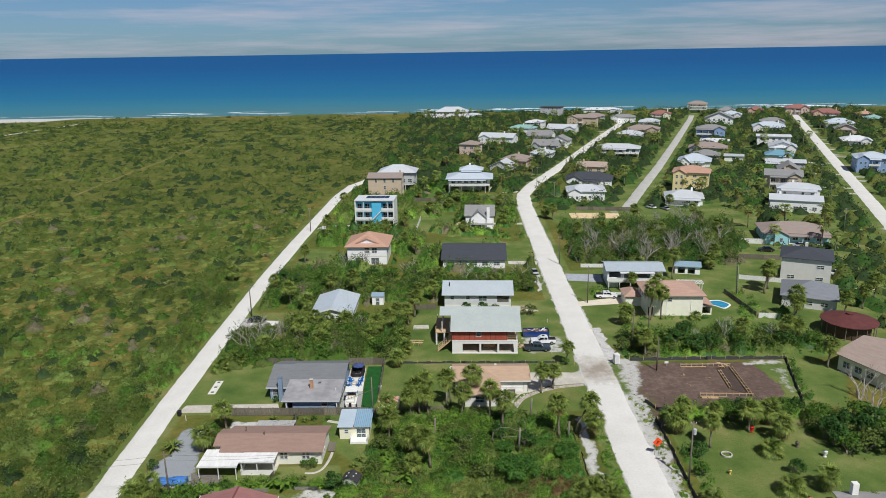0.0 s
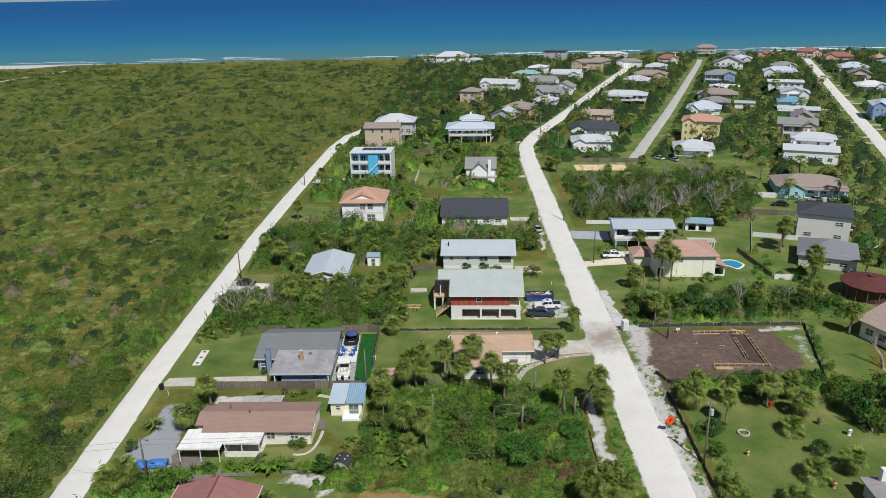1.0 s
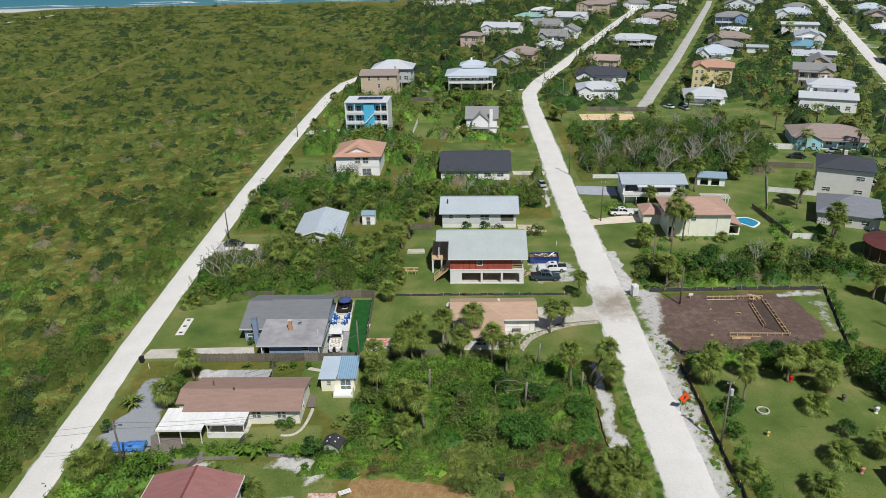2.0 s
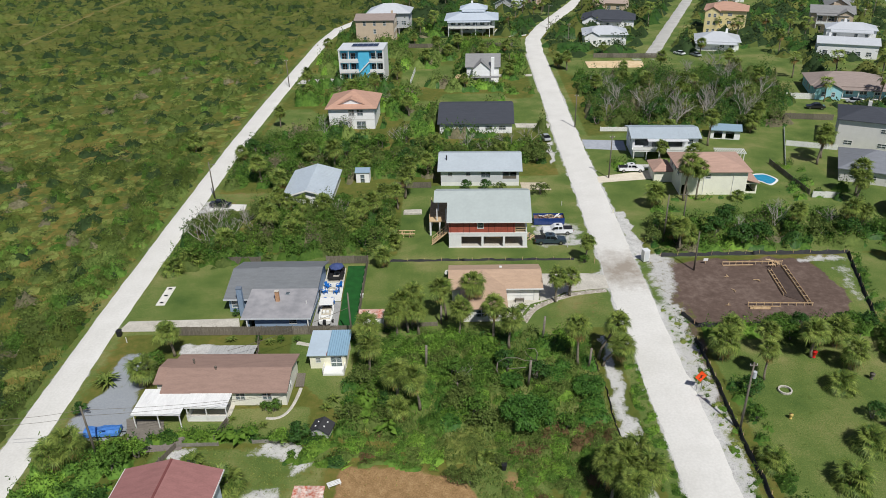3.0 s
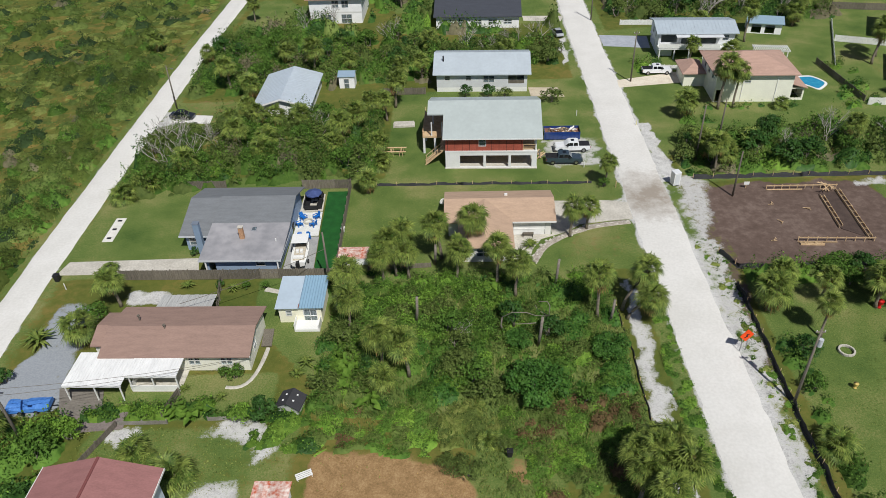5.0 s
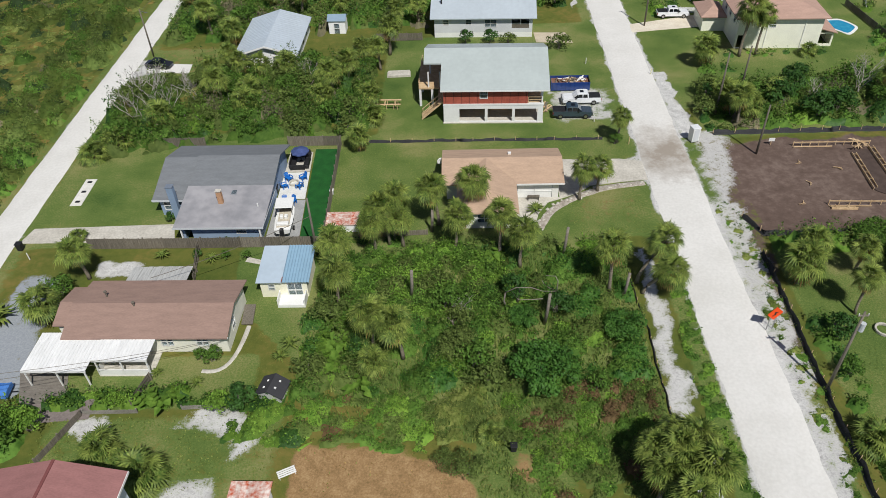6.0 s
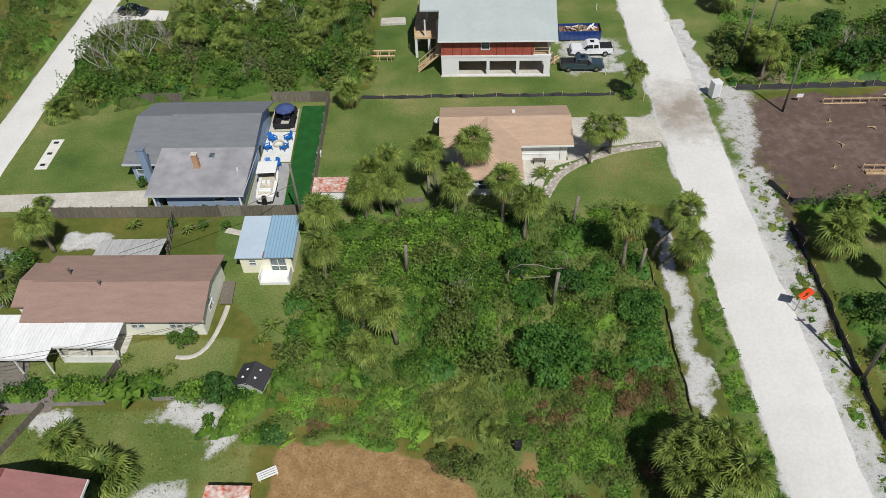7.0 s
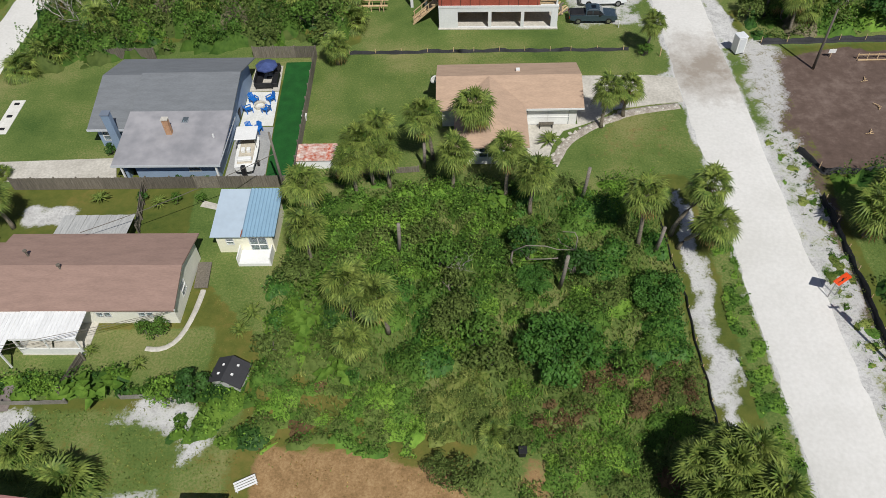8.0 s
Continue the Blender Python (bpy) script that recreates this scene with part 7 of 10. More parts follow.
def pickup(x, y, turn, body, label, cover=None, lid=True):
    """A crew-cab pickup; its nose points along local -x."""
    ob = thing("pickup_truck", pose(x, y, 0.03, 0, 0, turn), label, "pickup truck", "parked vehicles")
    b = profile([(-2.85, 0.5), (-2.9, 0.85), (-2.7, 1.05), (-1.45, 1.14), (-1.3, 1.16), (0.95, 1.18), (2.85, 1.16), (2.9, 0.55), (2.2, 0.42), (-2.3, 0.42)], 0.97, 0.06)
    bmesh.ops.bevel(b, geom=b.edges[:], offset=0.05, segments=2, affect="EDGES")
    part("body", b, body, ob, smooth=False)
    c = part("cab", bevel(profile([(-1.35, 1.15), (-0.72, 1.78), (-0.4, 1.86), (0.6, 1.86), (0.95, 1.74), (1.0, 1.15)], 0.88, 0.14), 0.03), body, ob)
    g = profile([(-1.28, 1.2), (-0.72, 1.7), (-0.66, 1.72), (-0.62, 1.2)], 0.9, 0.12)
    part("windscreen", g, M_CARGLASS, c)
    for s in (-1, 1):
        for a, bx in ((-0.66, 0.06), (0.12, 0.82)):
            bm = bmesh.new()
            v = [bm.verts.new((px, s * (0.892 - 0.155 * (pz - 1.15) / 0.71), pz)) for px, pz in ((a, 1.22), (bx, 1.22), (bx - 0.04, 1.7), (a + 0.06, 1.7))]
            w = [bm.verts.new((q.co.x, q.co.y - s * 0.03, q.co.z)) for q in v]
            bm.faces.new(v), bm.faces.new(w[::-1])
            for i in range(4):
                bm.faces.new((v[i], v[(i + 1) % 4], w[(i + 1) % 4], w[i]))
            part("side_window", bm, M_CARGLASS, c)
    part("sunroof", boxes((-0.3, 0.25, -0.35, 0.35, 1.855, 1.875)), M_CARGLASS, c)
    part("bed_cover", bevel(boxes((1.05, 2.78, -0.82, 0.82, 1.165, 1.24)), 0.02), cover or M_DARK, ob, "dark bed cover")
    if lid:
        for i in range(4):
            part("cover_rib", boxes((1.35 + i * 0.4, 1.4 + i * 0.4, -0.8, 0.8, 1.24, 1.27)), M_DARK, ob)
    for wx in (-1.9, 1.8):
        for wy in (-0.86, 0.86):
            wheel(ob, wx, wy, 0.4, 0.26)
    for s in (-1, 1):
        part("headlight", boxes((-2.92, -2.8, s * 0.72 - 0.15, s * 0.72 + 0.15, 0.82, 0.98)), M_CHROME, ob)
        part("tail_light", boxes((2.84, 2.91, s * 0.86 - 0.07, s * 0.86 + 0.07, 0.75, 1.08)), mat("red_lens", srgb(120, 20, 18), srgb(150, 28, 24), 2, 0.3) if s < 0 and "red_lens" not in bpy.data.materials else bpy.data.materials["red_lens"], ob)
        part("mirror", boxes((-0.95, -0.75, s * 1.02 - 0.09, s * 1.02 + 0.09, 1.2, 1.36)), M_DARK, ob)
    part("bumper", boxes((-2.98, -2.84, -0.85, 0.85, 0.45, 0.68)), M_CHROME, ob)
    return ob


def sedan(x, y, turn, body, label, s=1.0):
    ob = thing("car", pose(x, y, 0.03, 0, 0, turn) @ Matrix.Scale(s, 4), label, "car", "parked vehicles")
    b = profile([(-2.2, 0.4), (-2.25, 0.7), (-1.3, 0.9), (1.5, 0.95), (2.2, 0.9), (2.25, 0.45), (1.8, 0.3), (-1.8, 0.3)], 0.88, 0.05)
    bmesh.ops.bevel(b, geom=b.edges[:], offset=0.05, segments=1, affect="EDGES")
    part("body", b, body, ob)
    part("cabin", bevel(profile([(-1.15, 0.9), (-0.45, 1.42), (0.9, 1.44), (1.7, 0.94)], 0.8, 0.14), 0.03), M_CARGLASS, ob, "dark glazed cabin")
    part("roof_panel", bevel(boxes((-0.4, 0.9, -0.62, 0.62, 1.43, 1.48)), 0.015), body, ob)
    for wx in (-1.4, 1.35):
        for wy in (-0.8, 0.8):
            wheel(ob, wx, wy, 0.33, 0.22)
    return ob


P_WHITE, P_NAVY, P_DARK, P_SILVER = car_paint("white_car_paint", 236, 238, 238), car_paint("slate_car_paint", 52, 68, 78), car_paint("black_car_paint", 34, 36, 40), car_paint("silver_car_paint", 176, 180, 182)
pickup(22.5, 152.9, -1, P_WHITE, "white crew-cab pickup with a black bed cover", lid=False)
pickup(20.6, 149.0, 178, P_NAVY, "dark slate pickup with a ribbed bed cover")
pickup(43.6, 183.2, 178, P_WHITE, "white pickup parked on a paved drive")
sedan(-46.6, 169.0, 172, P_DARK, "dark car parked at the end of a short drive")
sedan(113.8, 199.6, -24, P_WHITE, "white car parked beside a grey house", 1.1)
sedan(105, 226.0, -14, P_DARK, "dark car parked beside an aqua house", 1.1)
sedan(27.0, 206.0, -80, P_SILVER, "silver car parked beside the shell road", 1.0)
sedan(91.5, 290.0, -70, P_SILVER, "silver car parked among trees", 1.0)
sedan(86.5, 293.0, -60, P_WHITE, "white car parked among trees", 1.0)
sedan(118, 230.6, -14, P_SILVER, "silver car on a driveway", 1.0)


def dumpster():
    ob = thing("roll_off_dumpster", pose(21.4, 157.6, 0, 0, 0, -1.5), "long blue roll-off dumpster full of building rubble", "dumpster")
    blue = car_paint("dumpster_blue", 38, 66, 128)
    part("side", boxes((-3, 3, -1.2, -1.12, 0.2, 1.5)), blue, ob), part("side", boxes((-3, 3, 1.12, 1.2, 0.2, 1.5)), blue, ob)
    part("end", boxes((-3, -2.92, -1.12, 1.12, 0.2, 1.5)), blue, ob), part("end", boxes((2.92, 3, -1.12, 1.12, 0.2, 1.5)), M_DARK, ob)
    part("floor", boxes((-2.92, 2.92, -1.12, 1.12, 0.1, 0.22)), blue, ob)
    for i in range(9):
        part("rib", boxes((-2.8 + i * 0.69, -2.7 + i * 0.69, -1.26, -1.203, 0.2, 1.45)), blue, ob)
    rnd = random.Random(3)
    ms = [M_WOOD_NEW, mat("rubble_brown", srgb(110, 78, 62), srgb(148, 110, 88), 2, 0.9, 0.02), M_WHITE, M_WOOD_GREY]
    part("rubble", boxes((-2.9, 2.9, -1.1, 1.1, 0.25, 1.1)), ms[1], ob)
    for i in range(46):
        bm = boxes((-rnd.uniform(0.2, 0.7), rnd.uniform(0.1, 0.6), -0.06, 0.12, -0.03, 0.06))
        o = part("debris", bm, rnd.choice(ms), ob)
        o.matrix_basis = pose(rnd.uniform(-2.3, 2.3), rnd.uniform(-0.75, 0.75), rnd.uniform(1.12, 1.4), rnd.uniform(-25, 25), rnd.uniform(-25, 25), rnd.uniform(0, 180))
    for x in (-2.2, 2.2):
        for y in (-0.9, 0.9):
            bm = bmesh.new()
            tube(bm, [(x, y - 0.12, 0.13), (x, y + 0.12, 0.13)], 0.13, 10)
            part("roller", bm, M_DARK, ob)


dumpster()


def boat():
    ob = thing("motor_boat", pose(-17.8, 125.0, 0, 0, 0, 92), "white motor boat with a white canopy on a trailer", "boat")
    bm, rows = bmesh.new(), []
    for x, w, zb in ((-2.9, 0.95, 0.75), (-1.5, 1.08, 0.62), (0.3, 1.1, 0.58), (1.7, 0.95, 0.62), (2.6, 0.6, 0.78), (3.3, 0.05, 1.1)):
        rows.append([bm.verts.new(p) for p in ((x, -w, 1.45), (x, -w * 0.86, 0.95), (x, 0, zb), (x, w * 0.86, 0.95), (x, w, 1.45))])
    for a, b in zip(rows, rows[1:]):
        for i in range(4):
            bm.faces.new((a[i], a[i + 1], b[i + 1], b[i]))
    bm.faces.new(rows[0][::-1])
    for a, b in zip(rows, rows[1:]):
        m = [bm.verts.new((q[0].co.x, 0, 1.5)) for q in (a, b)]
        bm.faces.new((a[0], b[0], m[1], m[0])), bm.faces.new((m[0], m[1], b[4], a[4]))
    part("hull", bm, M_WHITE, ob)
    part("cockpit", boxes((-2.4, 0.6, -0.75, 0.75, 1.47, 1.53)), mat("tan_deck", srgb(176, 166, 146), srgb(204, 196, 178), 2, 0.8), ob)
    part("windscreen", profile([(0.6, 1.5), (0.7, 1.5), (1.15, 1.5), (0.65, 2.0)], 0.8, 0.1), M_CARGLASS, ob)
    part("canopy", bevel(boxes((-0.2, 1.9, -1.1, 1.1, 2.65, 2.75)), 0.04), M_WHITE, ob, "white canopy roof")
    for x in (-0.1, 1.6):
        for y in (-0.95, 0.95):
            part("canopy_pole", boxes((x - 0.025, x + 0.025, y - 0.025, y + 0.025, 1.45, 2.65)), M_CHROME, ob)
    for y in (-0.45, 0.1):
        part("seat", bevel(boxes((-0.9, -0.4, y, y + 0.4, 1.53, 1.95)), 0.05), M_WHITE, ob)
    part("bench_seat", bevel(boxes((-2.2, -1.75, -0.7, 0.7, 1.53, 1.9)), 0.05), M_WHITE, ob)
    part("outboard", bevel(boxes((-3.4, -2.95, -0.22, 0.22, 0.7, 1.85)), 0.06), M_DARK, ob)
    part("trailer", boxes((-2.6, 3.6, -0.5, -0.4, 0.42, 0.52), (-2.6, 3.6, 0.4, 0.5, 0.42, 0.52), (-1.2, -1.1, -1.0, 1.0, 0.38, 0.46)), M_CHROME, ob)
    for y in (-1.0, 1.0):
        wheel(ob, -1.1, y, 0.3, 0.2)


boat()


def umbrella():
    ob = thing("patio_umbrella", pose(-18.0, 138.9, 0) @ Matrix.Scale(0.74, 4), "large navy patio umbrella", "umbrella")
    navy = mat("navy_cloth", srgb(52, 66, 110), srgb(76, 92, 140), 2, 0.85)
    bm = bmesh.new()
    n = 8
    ring = [bm.verts.new((1.7 * math.cos(6.2832 * k / n), 1.7 * math.sin(6.2832 * k / n), 2.35)) for k in range(n)]
    rim = [bm.verts.new((1.72 * math.cos(6.2832 * k / n), 1.72 * math.sin(6.2832 * k / n), 2.15)) for k in range(n)]
    top = bm.verts.new((0, 0, 2.95))
    for k in range(n):
        bm.faces.new((ring[k], ring[(k + 1) % n], top)), bm.faces.new((rim[k], rim[(k + 1) % n], ring[(k + 1) % n], ring[k]))
    part("canopy", bm, navy, ob)
    for k in range(n):
        bm = bmesh.new()
        a = 6.2832 * k / n
        tube(bm, [(0, 0, 2.93), (1.7 * math.cos(a), 1.7 * math.sin(a), 2.33)], 0.02, 4)
        part("rib", bm, M_DARK, ob)
    bm = bmesh.new()
    tube(bm, [(0, 0, 0.03), (0, 0, 2.9)], 0.035, 6)
    part("pole", bm, M_DARK, ob)
    part("base", boxes((-0.4, 0.4, -0.4, 0.4, 0.03, 0.12)), M_DARK, ob)


umbrella()


def sofa(x, y, turn, w):
    ob = thing("patio_sofa", pose(x, y, 0.04, 0, 0, turn), "dark wicker patio sofa", "sofa", "patio furniture")
    part("seat", bevel(boxes((-w / 2, w / 2, -0.4, 0.3, 0.12, 0.42)), 0.03), M_DARK, ob)
    part("backrest", bevel(boxes((-w / 2, w / 2, 0.25, 0.42, 0.3, 0.85)), 0.03), M_DARK, ob)
    for s in (-1, 1):
        part("armrest", bevel(boxes((s * w / 2 - 0.09, s * w / 2 + 0.09, -0.4, 0.4, 0.12, 0.62)), 0.03), M_DARK, ob)


sofa(-18.2, 140.2, 0, 2.6), sofa(-19.0, 138.2, 90, 2.2), sofa(-17.1, 138.0, -90, 2.0), sofa(-18.2, 137.0, 180, 1.8)
M_BLUEPLASTIC = mat("blue_plastic", srgb(20, 96, 176), srgb(32, 116, 196), 2, 0.5)


def garden_chair(x, y, turn):
    ob = thing("garden_chair", pose(x, y, 0.05, 0, 0, turn), "bright blue slatted garden chair", "chair", "chairs round the fire pit")
    part("seat", bevel(boxes((-0.32, 0.32, -0.35, 0.3, 0.32, 0.38)), 0.01), M_BLUEPLASTIC, ob)
    for i in range(5):
        o = part("back_slat", boxes((-0.32 + i * 0.13, -0.21 + i * 0.13, 0, 0.03, 0, 0.8 - 0.05 * abs(i - 2))), M_BLUEPLASTIC, ob)
        o.matrix_basis = pose(0, 0.28, 0.34, -22)
    for s in (-1, 1):
        part("armrest", boxes((s * 0.38 - 0.07, s * 0.38 + 0.07, -0.42, 0.35, 0.58, 0.62)), M_BLUEPLASTIC, ob)
        part("leg", boxes((s * 0.38 - 0.04, s * 0.38 + 0.04, -0.4, -0.3, 0, 0.58)), M_BLUEPLASTIC, ob)
        part("leg", boxes((s * 0.38 - 0.04, s * 0.38 + 0.04, 0.25, 0.35, 0, 0.58)), M_BLUEPLASTIC, ob)


garden_chair(-19.0, 134.4, 50), garden_chair(-17.1, 134.5, -50), garden_chair(-19.3, 132.7, 120), garden_chair(-17.3, 132.6, -120), garden_chair(-18.6, 129.2, 20), garden_chair(-17.7, 129.2, -20)


def fire_pit(x, y, r, label):
    ob = thing("fire_pit", pose(x, y, 0.04), label, "fire pit", "fire pits")
    n = 12
    for k in range(n):
        o = part("stone", bevel(boxes((-0.16 * r / 0.6, 0.16 * r / 0.6, -0.1, 0.1, 0, 0.3)), 0.03), M_CONCRETE, ob)
        a = 2 * math.pi * k / n
        o.matrix_basis = pose(r * math.cos(a), r * math.sin(a), 0, 0, 0, math.degrees(a) + 90)


fire_pit(-18.2, 133.6, 0.6, "round pale stone fire pit on white paving")
fire_pit(46.0, 105.1, 0.8, "ring of pale stones in a lawn")

# small box with a rust-streaked roof, doghouse, sheet-metal lean-to
def rusty_box():
    ob = thing("tool_shed", pose(-10.8, 123.2, 0, 0, 0, -1), "low white box shed with a rusty metal roof", "shed")
    part("body", boxes((-2.0, 2.0, 0, 2.4, 0, 1.1)), W_WHITE, ob)
    rusted = mat("rusting_white_metal", srgb(178, 78, 40), srgb(226, 216, 204), 1.1, 0.85, 0.006, fine=3, vary=0.12)
    for i in range(8):
        part("roof_sheet", boxes((-2.1 + i * 0.525, -1.585 + i * 0.525, -0.1, 2.5, 1.103, 1.16 + 0.02 * (i % 2))), rusted, ob)


rusty_box()


def doghouse():
    ob = thing("playhouse", pose(-15.0, 97.8, 0, 0, 0, -14), "small playhouse with a black shingle roof", "playhouse")
    part("wall", boxes((-1.1, 1.1, 0, 1.8, 0, 1.1)), paint(196, 196, 190), ob)
    part("roof", roof_bm("gable_y", -1.4, 1.4, -0.2, 2.1, 1.1, 0.8, 0.08), shingle(54, 54, 56), ob)
    gable_ends(ob, "gable_y", -1.1, 1.1, 0, 1.8, 1.05, 0.75, 0.3, paint(196, 196, 190))
    for x, y, z in ((-0.6, 0.5, 1.62), (0.5, 0.6, 1.68), (-0.5, 1.3, 1.66), (0.6, 1.5, 1.6)):
        part("roof_light", boxes((x - 0.09, x + 0.09, y - 0.09, y + 0.09, z - 0.12, z)), M_WHITE, ob)


doghouse()


def lean_to():
    ob = thing("lean_to", pose(-29.8, 112.75, 0, 0, 0, -1), "open lean-to with a weathered sheet-metal roof", "lean-to")
    sheet = mat("weathered_zinc", srgb(160, 160, 156), srgb(196, 196, 190), 1.2, 0.6, 0.01, streak=(5, 0.5, 1))
    for i in range(12):
        bm = bmesh.new()
        x = -3.35 + i * 0.56
        slab(bm, [[(x, 0, 2.35), (x + 0.54, 0, 2.35), (x + 0.54, 2.6, 2.1 + 0.03 * (i % 2)), (x, 2.6, 2.1 + 0.03 * (i % 2))]], 0.03)
        part("roof_sheet", bm, sheet, ob)
    for x in (-3.1, 0, 3.1):
        part("post", boxes((x - 0.06, x + 0.06, 2.3, 2.42, 0, 2.06)), M_WOOD_GREY, ob)


lean_to()


def tarp_trailer():
    ob = thing("covered_trailer", pose(-42.8, 99.4, 0, 0, 0, 4) @ Matrix.Scale(0.84, 4), "utility trailer under a bright blue tarpaulin", "trailer")
    bm = bmesh.new()
    rnd, rows = random.Random(2), []
    for i in range(9):
        x = -2.6 + i * 0.65
        h = 1.1 + rnd.uniform(-0.12, 0.18)
        rows.append([bm.verts.new((x, y, z)) for y, z in ((-1.0, 0.45), (-0.95, h * 0.85), (-0.4, h), (0.4, h), (0.95, h * 0.85), (1.0, 0.45))])
    for a, b in zip(rows, rows[1:]):
        for i in range(5):
            bm.faces.new((a[i], a[i + 1], b[i + 1], b[i]))
    bm.faces.new(rows[0][::-1]), bm.faces.new(rows[-1])
    part("tarpaulin", bm, mat("blue_tarp", srgb(56, 112, 190), srgb(92, 146, 214), 1.5, 0.6, 0.03), ob)
    for x in (-1.0, 1.0):
        for y in (-0.95, 0.95):
            wheel(ob, x, y, 0.32, 0.2)
    part("chassis", boxes((-2.5, 2.6, -0.8, 0.8, 0.36, 0.44), (2.6, 3.4, -0.05, 0.05, 0.36, 0.44)), M_DARK, ob)


tarp_trailer()
pad("parking_pad", [(-38.5, 95.9), (-32.0, 96.4), (-32.0, 99.4), (-38.6, 99.4)], mat("brown_pavers", srgb(112, 102, 98), srgb(136, 126, 120), 0.8, 0.9, 0.004), "brown paved pad beside a carport", 0.03)


def work_sign():
    ob = thing("road_work_sign", pose(34.7, 105.7, 0, 0, 0, 14), "orange diamond road-work sign on two legs", "sign")
    o = part("panel", bevel(boxes((-0.62, 0.62, -0.015, 0.015, -0.62, 0.62)), 0.05), mat("fluorescent_orange", srgb(236, 74, 22), srgb(250, 90, 34), 2, 0.5), ob)
    o.matrix_basis = pose(0, -0.06, 2.35, 0, 45, 0)
    part("symbol", boxes((-0.1, 0.12, -0.085, -0.08, 2.1, 2.55), (-0.28, -0.08, -0.085, -0.08, 2.02, 2.14), (0.1, 0.3, -0.085, -0.08, 2.4, 2.5)), M_DARK, ob)
    for x in (-0.35, 0.35):
        part("leg", boxes((x - 0.04, x + 0.04, -0.02, 0.06, -0.1, 2.6)), M_CHROME, ob)


work_sign()


def toilet():
    ob = thing("portable_toilet", pose(36.4, 141.4, 0, 0, 0, 15), "white portable toilet cabin at the road edge", "portable toilet")
    part("cabin", bevel(boxes((-0.55, 0.55, -0.55, 0.55, 0.1, 2.1)), 0.03), M_WHITE, ob)
    part("roof", bevel(boxes((-0.6, 0.6, -0.6, 0.6, 2.1, 2.28)), 0.06), paint(226, 228, 228), ob)
    part("door", boxes((-0.4, 0.4, -0.575, -0.553, 0.2, 2.0)), paint(214, 216, 216), ob)
    part("skid", boxes((-0.55, 0.55, -0.5, -0.4, 0.0, 0.1), (-0.55, 0.55, 0.4, 0.5, 0, 0.1)), M_DARK, ob)


toilet()


def utility_pole(x, y, h, lean, arm, label="weathered wooden utility pole", can=False, light=False):
    ob = thing("utility_pole", pose(x, y, 0, lean, 0, 0), label, "utility pole", "utility poles")
    bm = bmesh.new()
    tube(bm, [(0, 0, -0.2), (0, 0, h * 0.5), (0, 0, h)], [0.16, 0.14, 0.1], 8)
    part("pole", bm, M_WOOD_GREY, ob, smooth=True)
    if arm:
        part("crossarm", boxes((-arm, arm, -0.06, 0.06, h - 0.5, h - 0.38)), M_WOOD_GREY, ob)
        for xx in (-arm * 0.9, 0.0, arm * 0.9):
            bm = bmesh.new()
            tube(bm, [(xx, 0, h - 0.38), (xx, 0, h - 0.2)], 0.05, 6)
            part("insulator", bm, M_TRIM, ob)
    if can:
        bm = bmesh.new()
        tube(bm, [(0.28, -0.1, h - 2.2), (0.28, -0.1, h - 1.3)], 0.24, 10)
        part("transformer", bm, paint(196, 200, 202), ob, "grey transformer can")
    if light:
        bm = bmesh.new()
        tube(bm, [(0, 0, h - 0.6), (0.6, -0.4, h - 0.3), (1.1, -0.6, h - 0.35)], 0.035, 5)
        part("lamp_arm", bm, M_CHROME, ob)
        part("lamp_head", bevel(boxes((1.0, 1.45, -0.72, -0.5, h - 0.45, h - 0.33)), 0.02), M_CHROME, ob)
    return ob


utility_pole(37.4, 97.9, 10.4, 0, 0.45, "utility pole with a grey transformer", True)
utility_pole(-49.0, 173.3, 8.5, 0, 0, "plain wooden utility pole", light=True)
utility_pole(-41.6, 94.8, 8.5, 0, 0, "wooden utility pole with a lamp", light=True)
utility_pole(-49.2, 262, 9, 0, 0.5)
utility_pole(43.9, 137.6, 7.5, 0, 0)
utility_pole(41.6, 148.6, 9.5, 0, 0)
utility_pole(46.2, 152.6, 8.5, 0, 0)
utility_pole(37.8, 179.6, 10, 0, 0.5)
utility_pole(-13.2, 118.8, 8.5, 0, 0, "dark wooden pole beside a boat bay")
utility_pole(36.0, 215, 9, 0, 0.5)
utility_pole(48.2, 306, 9.5, 0, 0.5)
utility_pole(46.0, 346, 9.5, 0, 0.5, light=True)
for x, y in ((66, 380), (83, 422), (102, 470), (122, 520), (141, 568), (158, 612), (142, 248), (160, 292), (183, 345), (207, 403), (228, 456), (252, 515), (276, 572), (300, 630)):
    utility_pole(x, y, 9, 0, 0.5)
for x, y, h in ((-2.0, 111.6, 4.2), (12.0, 107.2, 4.6), (15.2, 117.6, 4.6), (20.9, 111.0, 3.5), (9.4, 110.5, 2.2), (0.1, 122.9, 3.4)):
    ob = thing("dead_palm_trunk", pose(x, y, 0, 4, 3, 0), "bare broken trunk of a dead palm", "tree trunk", "dead palm trunks")
    bm = bmesh.new()
    tube(bm, [(0, 0, -0.1), (0.05, 0, h * 0.5), (0.02, 0.04, h)], [0.2, 0.17, 0.16], 8)
    part("trunk", bm, M_TWIG, ob, smooth=True)


def wire(a, b, sag, r=0.02):
    bm = bmesh.new()
    A, B = Vector(a), Vector(b)
    pts = [A.lerp(B, k / 12) - Vector((0, 0, sag * 4 * (k / 12) * (1 - k / 12))) for k in range(13)]
    tube(bm, pts, r, 4)
    tagged(finish("power_cable", bm, M_WOOD_GREY), "thin grey overhead cable", "cable", "overhead cables")


